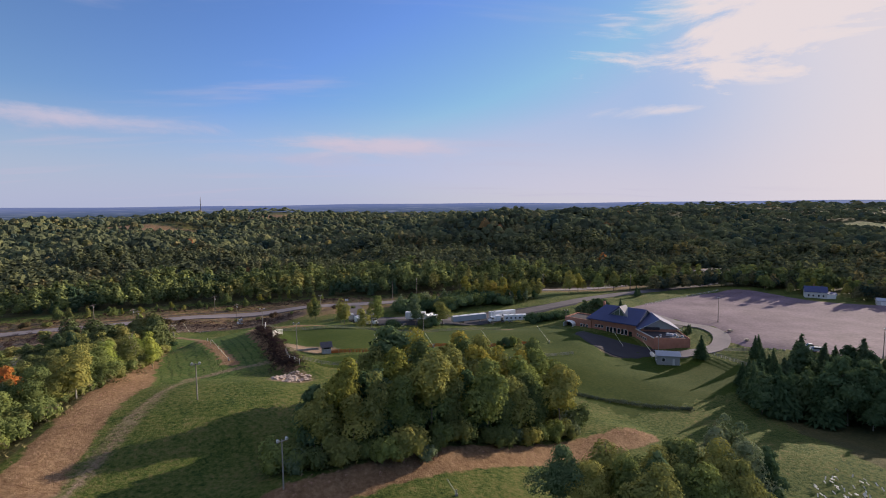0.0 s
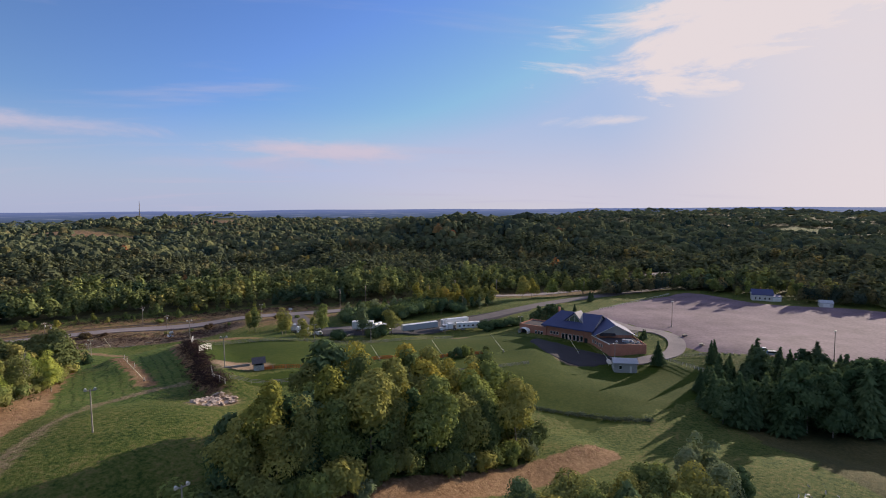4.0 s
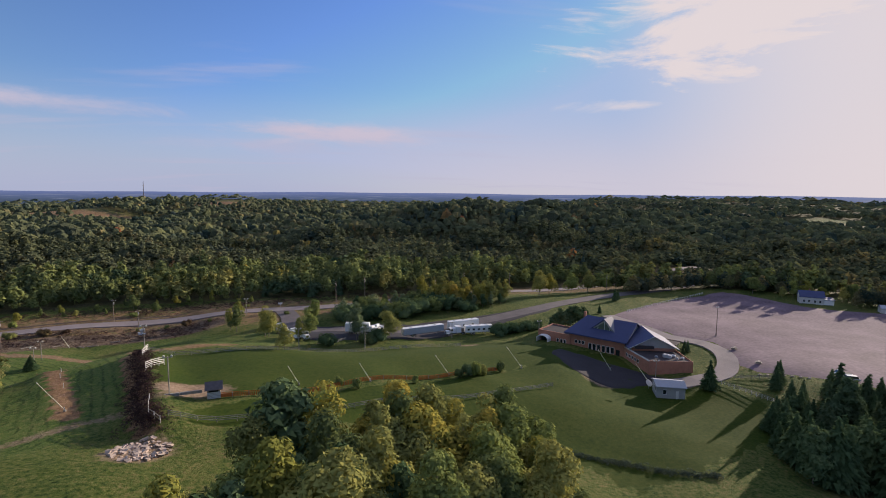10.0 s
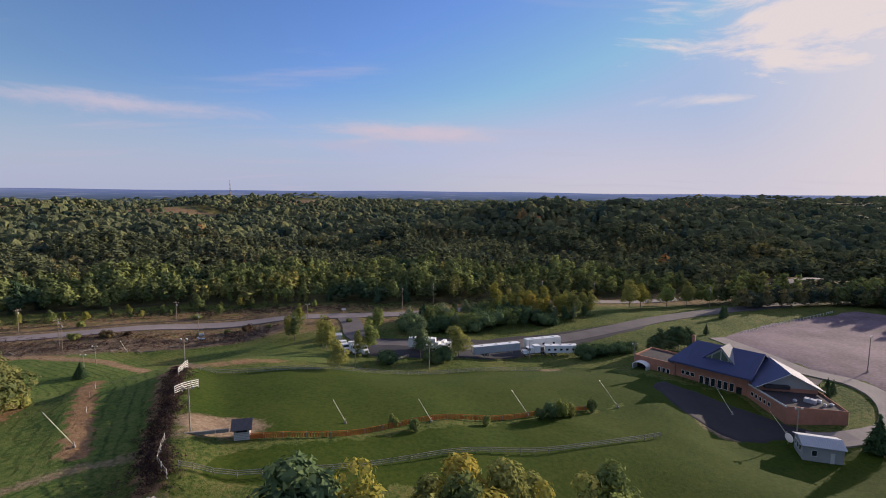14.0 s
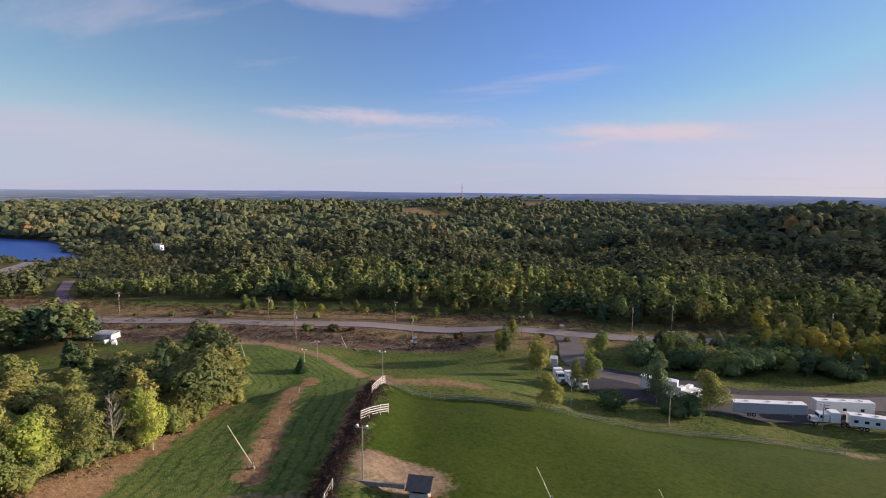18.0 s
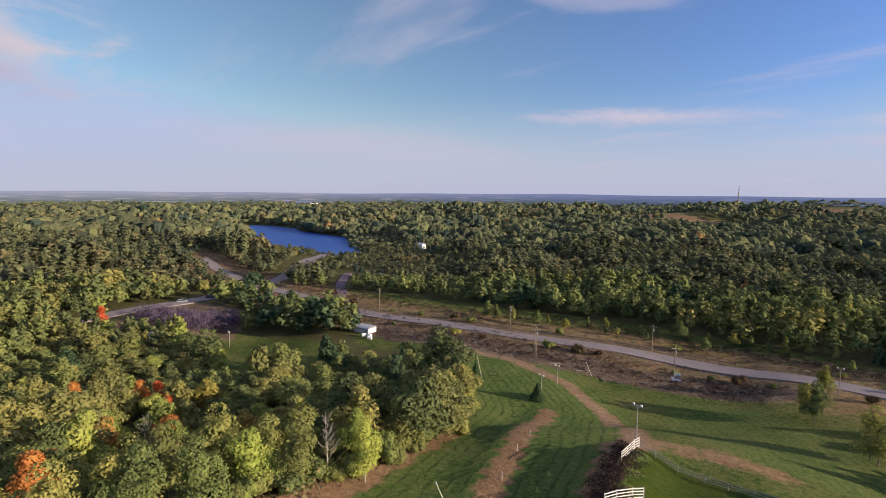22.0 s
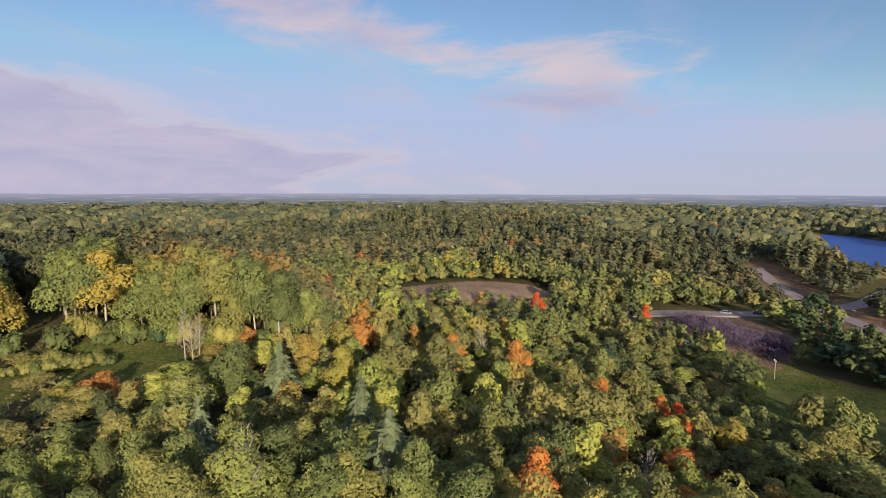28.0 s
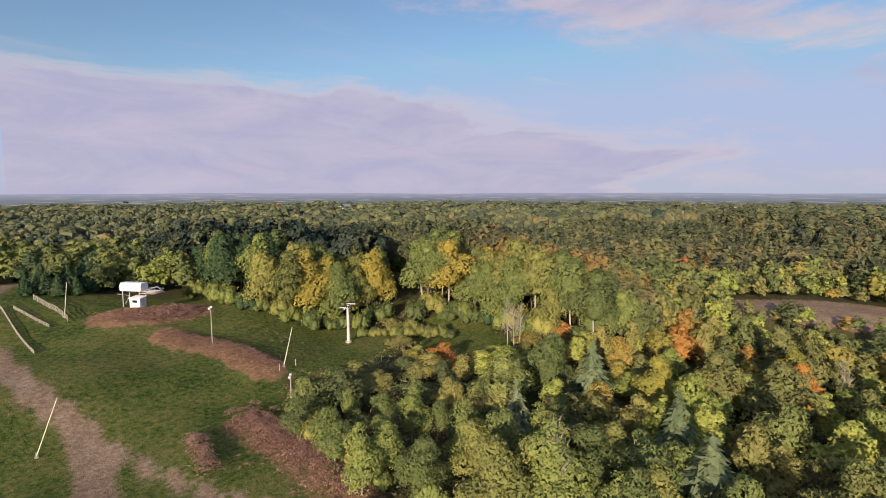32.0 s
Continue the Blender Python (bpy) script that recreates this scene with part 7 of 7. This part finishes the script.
for x, y in [(7.6, 287.5), (9.4, 287.8)]:
    sg = thing("sign_slab", at(x, y, 8), "tall white sign slab at the junction", "sign", "signs at the junction")
    part("slab", boxed(-0.6, 0.6, -0.15, 0.15, 0.3, 3.0, 0.04), WHITE, sg)
    part("foot", boxed(-0.7, 0.7, -0.3, 0.3, -0.3, 0.3), RUBBLE, sg)
road_sign = thing("road_sign", at(-34, 285, 10), "small white road sign on a post", "sign")
part("panel", boxed(-1.0, 1.0, -0.04, 0.04, 1.3, 2.2), WHITE, road_sign)
part("post", tubed((0, 0.08, -0.3), (0, 0.08, 1.4), 0.06), STEEL, road_sign)
# guard rail by the road
rail_fence("guard_rail", [(-175, 242), (-150, 250.5), (-110, 270), (-80, 279)], 4.0, 0.8, (0.65,), POLEWOOD, POLEWOOD, "low dark guard rail beside the road", board=0.3)

# ---- house beyond the lot ----
house = thing("house", at(232, 243, -32) @ Matrix.Scale(0.85, 4), "white clapboard house with a blue-grey roof", "house")
hw = part("wall", boxed(-6, 6, -4, 4, -0.5, 4.2), OFFWHITE, house)
part("roof", slab(slab(bmesh.new(), [(-6.5, -4.6, 4.0), (6.5, -4.6, 4.0), (6.5, 0, 7.4), (-6.5, 0, 7.4)], 0.2), [(6.5, 4.6, 4.0), (-6.5, 4.6, 4.0), (-6.5, 0, 7.4), (6.5, 0, 7.4)], 0.2), BLUE_ROOF, house, "blue-grey pitched roof")
for s in (-5.9, 5.9):
    part("gable", solid(bmesh.new(), [(s, -4, 4.2), (s, 4, 4.2), (s, 0, 7.1), (s * 1.02, -4, 4.2), (s * 1.02, 4, 4.2), (s * 1.02, 0, 7.1)], [(0, 1, 2), (5, 4, 3), (0, 3, 4, 1), (1, 4, 5, 2), (2, 5, 3, 0)]), WHITE, house)
for x in (-4, -1.5, 1.5, 4):
    window(hw, x, 1.0, 1.0, 1.3, -4)
part("extension", boxed(6, 11, -3, 3, -0.5, 3.0), WHITE, house)
part("extension_roof", slab(bmesh.new(), [(6, -3.4, 2.9), (11.5, -3.4, 2.9), (11.5, 3.4, 3.6), (6, 3.4, 3.6)], 0.15), BLUE_ROOF, house)
part("chimney", boxed(-1, -0.3, 0.4, 1.1, 6.0, 8.3), BRICK, house)
garage = thing("garage", at(250, 219, -35) @ Matrix.Scale(0.85, 4), "pale garden garage among the trees", "garage")
part("wall", boxed(-3.5, 3.5, -3, 3, -0.3, 2.8), OFFWHITE, garage)
part("roof", slab(slab(bmesh.new(), [(-3.8, -3.4, 2.7), (3.8, -3.4, 2.7), (3.8, 0, 4.2), (-3.8, 0, 4.2)], 0.15), [(3.8, 3.4, 2.7), (-3.8, 3.4, 2.7), (-3.8, 0, 4.2), (3.8, 0, 4.2)], 0.15), PALE_METAL, garage)
part("door", boxed(-1.6, 1.6, -3.06, -2.98, 0, 2.3), WHITE, garage)
for k in range(16):
    tree(log_rng.choice(["round", "round", "tall"]), log_rng.choice(["green", "olive", "yellow", "green"]), 222 + 5.4 * k + log_rng.uniform(-2, 2), 262 - 3.0 * k + log_rng.uniform(-5, 8), log_rng.uniform(6, 11), wide=1.2, group="trees beyond the lot")

# ---- lot furniture ----
for x, y, rz in [(137.5, 174, 20), (134, 158, 40)]:
    bt = thing("picnic_table", at(x, y, rz, 0.3), "weathered wooden picnic table beside the lot", "table", "lot tables")
    part("tabletop", boxed(-0.95, 0.95, -0.4, 0.4, 0.70, 0.76), GREYWOOD, bt)
    for s in (-0.75, 0.75):
        part("bench", boxed(-0.95, 0.95, s - 0.14, s + 0.14, 0.42, 0.47), GREYWOOD, bt)
        part("leg", boxed(-0.7 if s < 0 else 0.62, -0.62 if s < 0 else 0.7, -0.75, 0.75, 0.0, 0.45), GREYWOOD, bt)
for k in range(7):
    bx, by = 128 + 1.5 * k, 150 - 1.4 * k
    bk = thing("boulder", at(bx, by, 40 * k), "grey boulder along the lot's edge", "boulder", "edge boulders")
    bm = bmesh.new()
    bmesh.ops.create_icosphere(bm, subdivisions=2, radius=0.5, matrix=Matrix.Diagonal((1.2, 0.9, 0.7, 1)))
    for v in bm.verts:
        v.co *= 1 + 0.2 * noise.noise(v.co * 2.1 + Vector((k, 0, 0)))
    part("stone", bm, RUBBLE, bk)
dish = thing("satellite_dish", at(92.6, 151.4, 200), "round pale satellite dish beside the cabin", "dish")
bm = bmesh.new()
bmesh.ops.create_cone(bm, cap_ends=True, segments=18, radius1=1.1, radius2=0.3, depth=0.4, matrix=Matrix.Translation((0, 0, 1.5)) @ pose(0, 0, 0, 130))
part("reflector", bm, OFFWHITE, dish)
part("mast", tubed((0, 0, -0.2), (0, 0, 1.4), 0.07), STEEL, dish)

# ---- rubble heap ----
heap = thing("rubble_heap", at(-28.5, 101.5), "heap of broken pinkish concrete on bare ground", "rubble")
for k in range(130):
    a, r = log_rng.uniform(0, 6.28), 4.6 * math.sqrt(log_rng.random())
    s = log_rng.uniform(0.16, 0.52)
    px, py = r * math.cos(a) * 1.1, r * math.sin(a)
    bm = boxed(-s, s, -s * 0.7, s * 0.7, -s * 0.3, s * 0.3)
    for v in bm.verts:
        v.co *= log_rng.uniform(0.75, 1.2)
    gz = float(land(px - 28.5, py + 101.5)) - float(land(-28.5, 101.5))
    part("chunk", bm, RUBBLE, heap).matrix_local = pose(px, py, gz + s * 0.2 + 0.15, log_rng.uniform(-25, 25), log_rng.uniform(-25, 25), log_rng.uniform(0, 360))
spare = thing("timber_stack", at(80, 51, 30), "scattered stack of pale boards and stakes", "timber")
for k in range(46):
    part("stake", boxed(-0.32, 0.32, -0.09, 0.09, 0, 0.12), OFFWHITE, spare).matrix_local = pose(log_rng.uniform(-7, 7), log_rng.uniform(-4, 4), 0.35, log_rng.uniform(-5, 5), log_rng.uniform(-60, -10), log_rng.uniform(0, 180))

# ---- dead trees, bright maples ----
def dead_tree(x, y, high):
    root = thing("dead_tree", at(x, y, x * 13), "bare grey dead tree with thin branches", "tree", "bare trees")
    bm = trunk_bm(high, 0.16, 14, int(x), 0.98, 0.25)
    part("trunk", bm, GREYWOOD, root)
    rng = random.Random(int(y))
    for k in range(26):
        h, a = high * rng.uniform(0.35, 0.95), rng.uniform(0, 6.28)
        reach = high * 0.22 * (1.2 - h / high)
        part("branch", tubed((0.3 * reach * math.cos(a), 0.3 * reach * math.sin(a), h), (reach * math.cos(a + 0.3), reach * math.sin(a + 0.3), h + reach * 1.1), 0.05, 0.015, 4), GREYWOOD, root)


# ---- far country ----
def far_building(x, y, w, d, h, rz, label):
    root = thing("farm_building", at(x, y, rz), label, "building", "far buildings")
    part("wall", boxed(-w / 2, w / 2, -d / 2, d / 2, -1, h), FARWHITE, root)
    part("roof", slab(slab(bmesh.new(), [(-w / 2, -d / 2 - 0.5, h), (w / 2, -d / 2 - 0.5, h), (w / 2, 0, h + d * 0.25), (-w / 2, 0, h + d * 0.25)], 0.3), [(w / 2, d / 2 + 0.5, h), (-w / 2, d / 2 + 0.5, h), (-w / 2, 0, h + d * 0.25), (w / 2, 0, h + d * 0.25)], 0.3), PALE_METAL, root)


for x, y, h in [(-71, 49, 14), (-76, 118, 11), (-116, -2, 13), (-117.5, 0.5, 12), (-115, 1, 11), (-150, 60, 14), (-92, 96, 13), (-170, 20, 14)]:
    dead_tree(x, y, h)
for x, y, h, tint in [(-84, 82, 11.5, "orange"), (-88, 84, 10.5, "red"), (-136, 102, 11, "orange"), (-132, 105, 10, "red"), (-138, 56, 13, "orange"), (-146, 70, 12, "orange"), (-140, 90, 11, "orange"), (-146, 52, 14, "yellow"),
                      (-262, 108, 10, "red"), (-240, 64, 12, "red"), (-232, -30, 12, "red"), (-112, 40, 14, "gold"), (-100, 24, 16, "green")]:
    tree("round", tint, x, y, h, wide=0.95, group="bright autumn trees")
for x, y, h in [(-84, 62, 15), (-96, 52, 15), (-106, 30, 14), (-80, 34, 13)]:
    tree("spruce", "silver", x, y, h, wide=1.5, group="grey-green pines")
for x, y, w, d, h, rz, label in [(-800, 900, 26, 12, 5, 20, "white farmhouse on the far open hill"), (-770, 915, 14, 9, 4, 70, "white farm shed on the far open hill"), (-2000, 1000, 90, 40, 10, 15, "long white warehouse far off in the plain"),
                                 (-2080, 960, 50, 30, 9, 30, "white warehouse far off in the plain"), (-1500, -500, 40, 20, 8, 10, "white farm building far off in the woods"), (-1700, -100, 40, 20, 8, 50, "white farm building in the far plain"),
                                 (-1400, -900, 40, 20, 8, 0, "pale farm building far away"), (-900, -1500, 50, 24, 9, 30, "pale farm building near the horizon"), (560, 720, 22, 12, 6, 10, "white farmhouse on the wooded ridge"), (585, 716, 14, 10, 5, 40, "white shed on the wooded ridge"),
                                 (-1800, 400, 40, 20, 8, 80, "white building in the far plain"), (-2100, -600, 60, 26, 9, 20, "pale works building far away"), (-430, 400, 9, 7, 5, 20, "grey house by the lake shore")]:
    far_building(x, y, w, d, h, rz, label)
mast = thing("radio_mast", at(-560, 1480, 0), "thin dark radio mast on the far ridge", "mast")
part("mast", tubed((0, 0, 0), (0, 0, 62), 1.2, 0.5, 6), POLEWOOD, mast)
for k in range(5):
    part("brace_ring", tubed((0, 0, 10 + 10 * k), (0, 0, 10.8 + 10 * k), 1.8, 1.8, 6), POLEWOOD, mast)

# ---- glowing backdrop ring behind everything, blue haze painted into its colour ----
bd = bpy.data.materials.new("painted_blue_haze")
bd.use_nodes = True
bn, bl = bd.node_tree.nodes, bd.node_tree.links
bn.clear()
bg_geo = bn.new("ShaderNodeNewGeometry")
bg_sep = bn.new("ShaderNodeSeparateXYZ")
bl.new(bg_geo.outputs["Position"], bg_sep.inputs[0])
# colour pales and turns bluer with height, in place of haze
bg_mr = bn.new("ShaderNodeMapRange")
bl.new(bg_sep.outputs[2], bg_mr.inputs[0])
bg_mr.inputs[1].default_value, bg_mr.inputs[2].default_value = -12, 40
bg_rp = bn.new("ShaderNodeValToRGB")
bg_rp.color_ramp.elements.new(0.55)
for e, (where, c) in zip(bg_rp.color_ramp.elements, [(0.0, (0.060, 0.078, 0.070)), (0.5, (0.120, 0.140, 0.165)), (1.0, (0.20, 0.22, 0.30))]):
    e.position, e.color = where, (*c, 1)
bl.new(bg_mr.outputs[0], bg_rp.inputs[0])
bg_map = bn.new("ShaderNodeMapping")
bg_map.inputs["Scale"].default_value = (1 / 110, 1 / 110, 1 / 3.0)
bl.new(bg_geo.outputs["Position"], bg_map.inputs[0])
bg_noise = bn.new("ShaderNodeTexNoise")
bg_noise.inputs["Scale"].default_value, bg_noise.inputs["Detail"].default_value = 1.0, 5
bl.new(bg_map.outputs[0], bg_noise.inputs["Vector"])
bg_field = bn.new("ShaderNodeMapRange")
bl.new(bg_noise.outputs[0], bg_field.inputs[0])
bg_field.inputs[1].default_value, bg_field.inputs[2].default_value, bg_field.inputs[4].default_value = 0.53, 0.66, 0.75
bg_mix = bn.new("ShaderNodeMix")
bg_mix.data_type = "RGBA"
bl.new(bg_field.outputs[0], bg_mix.inputs[0])
bl.new(bg_rp.outputs[0], bg_mix.inputs[6])
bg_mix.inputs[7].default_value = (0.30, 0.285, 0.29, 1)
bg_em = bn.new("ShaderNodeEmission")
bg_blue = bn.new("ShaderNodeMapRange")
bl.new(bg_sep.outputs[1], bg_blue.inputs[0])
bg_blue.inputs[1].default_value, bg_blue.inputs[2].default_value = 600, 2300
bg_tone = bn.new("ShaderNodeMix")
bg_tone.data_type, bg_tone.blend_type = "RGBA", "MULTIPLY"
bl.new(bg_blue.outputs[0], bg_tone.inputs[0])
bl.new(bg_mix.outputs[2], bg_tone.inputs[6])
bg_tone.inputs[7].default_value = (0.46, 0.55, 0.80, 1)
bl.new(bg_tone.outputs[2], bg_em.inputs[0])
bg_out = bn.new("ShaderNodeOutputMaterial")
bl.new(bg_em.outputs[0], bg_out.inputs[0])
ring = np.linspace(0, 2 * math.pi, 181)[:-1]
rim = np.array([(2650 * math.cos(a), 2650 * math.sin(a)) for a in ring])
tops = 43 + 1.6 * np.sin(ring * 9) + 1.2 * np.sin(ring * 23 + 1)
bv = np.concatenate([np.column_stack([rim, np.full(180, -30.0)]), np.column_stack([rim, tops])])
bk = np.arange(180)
tagged(new("backdrop", mesh_from("backdrop", bv, np.stack([bk, (bk + 1) % 180, 180 + (bk + 1) % 180, 180 + bk], -1), bd)), "glowing backdrop of far country with blue haze painted in", "horizon", kind="structure")
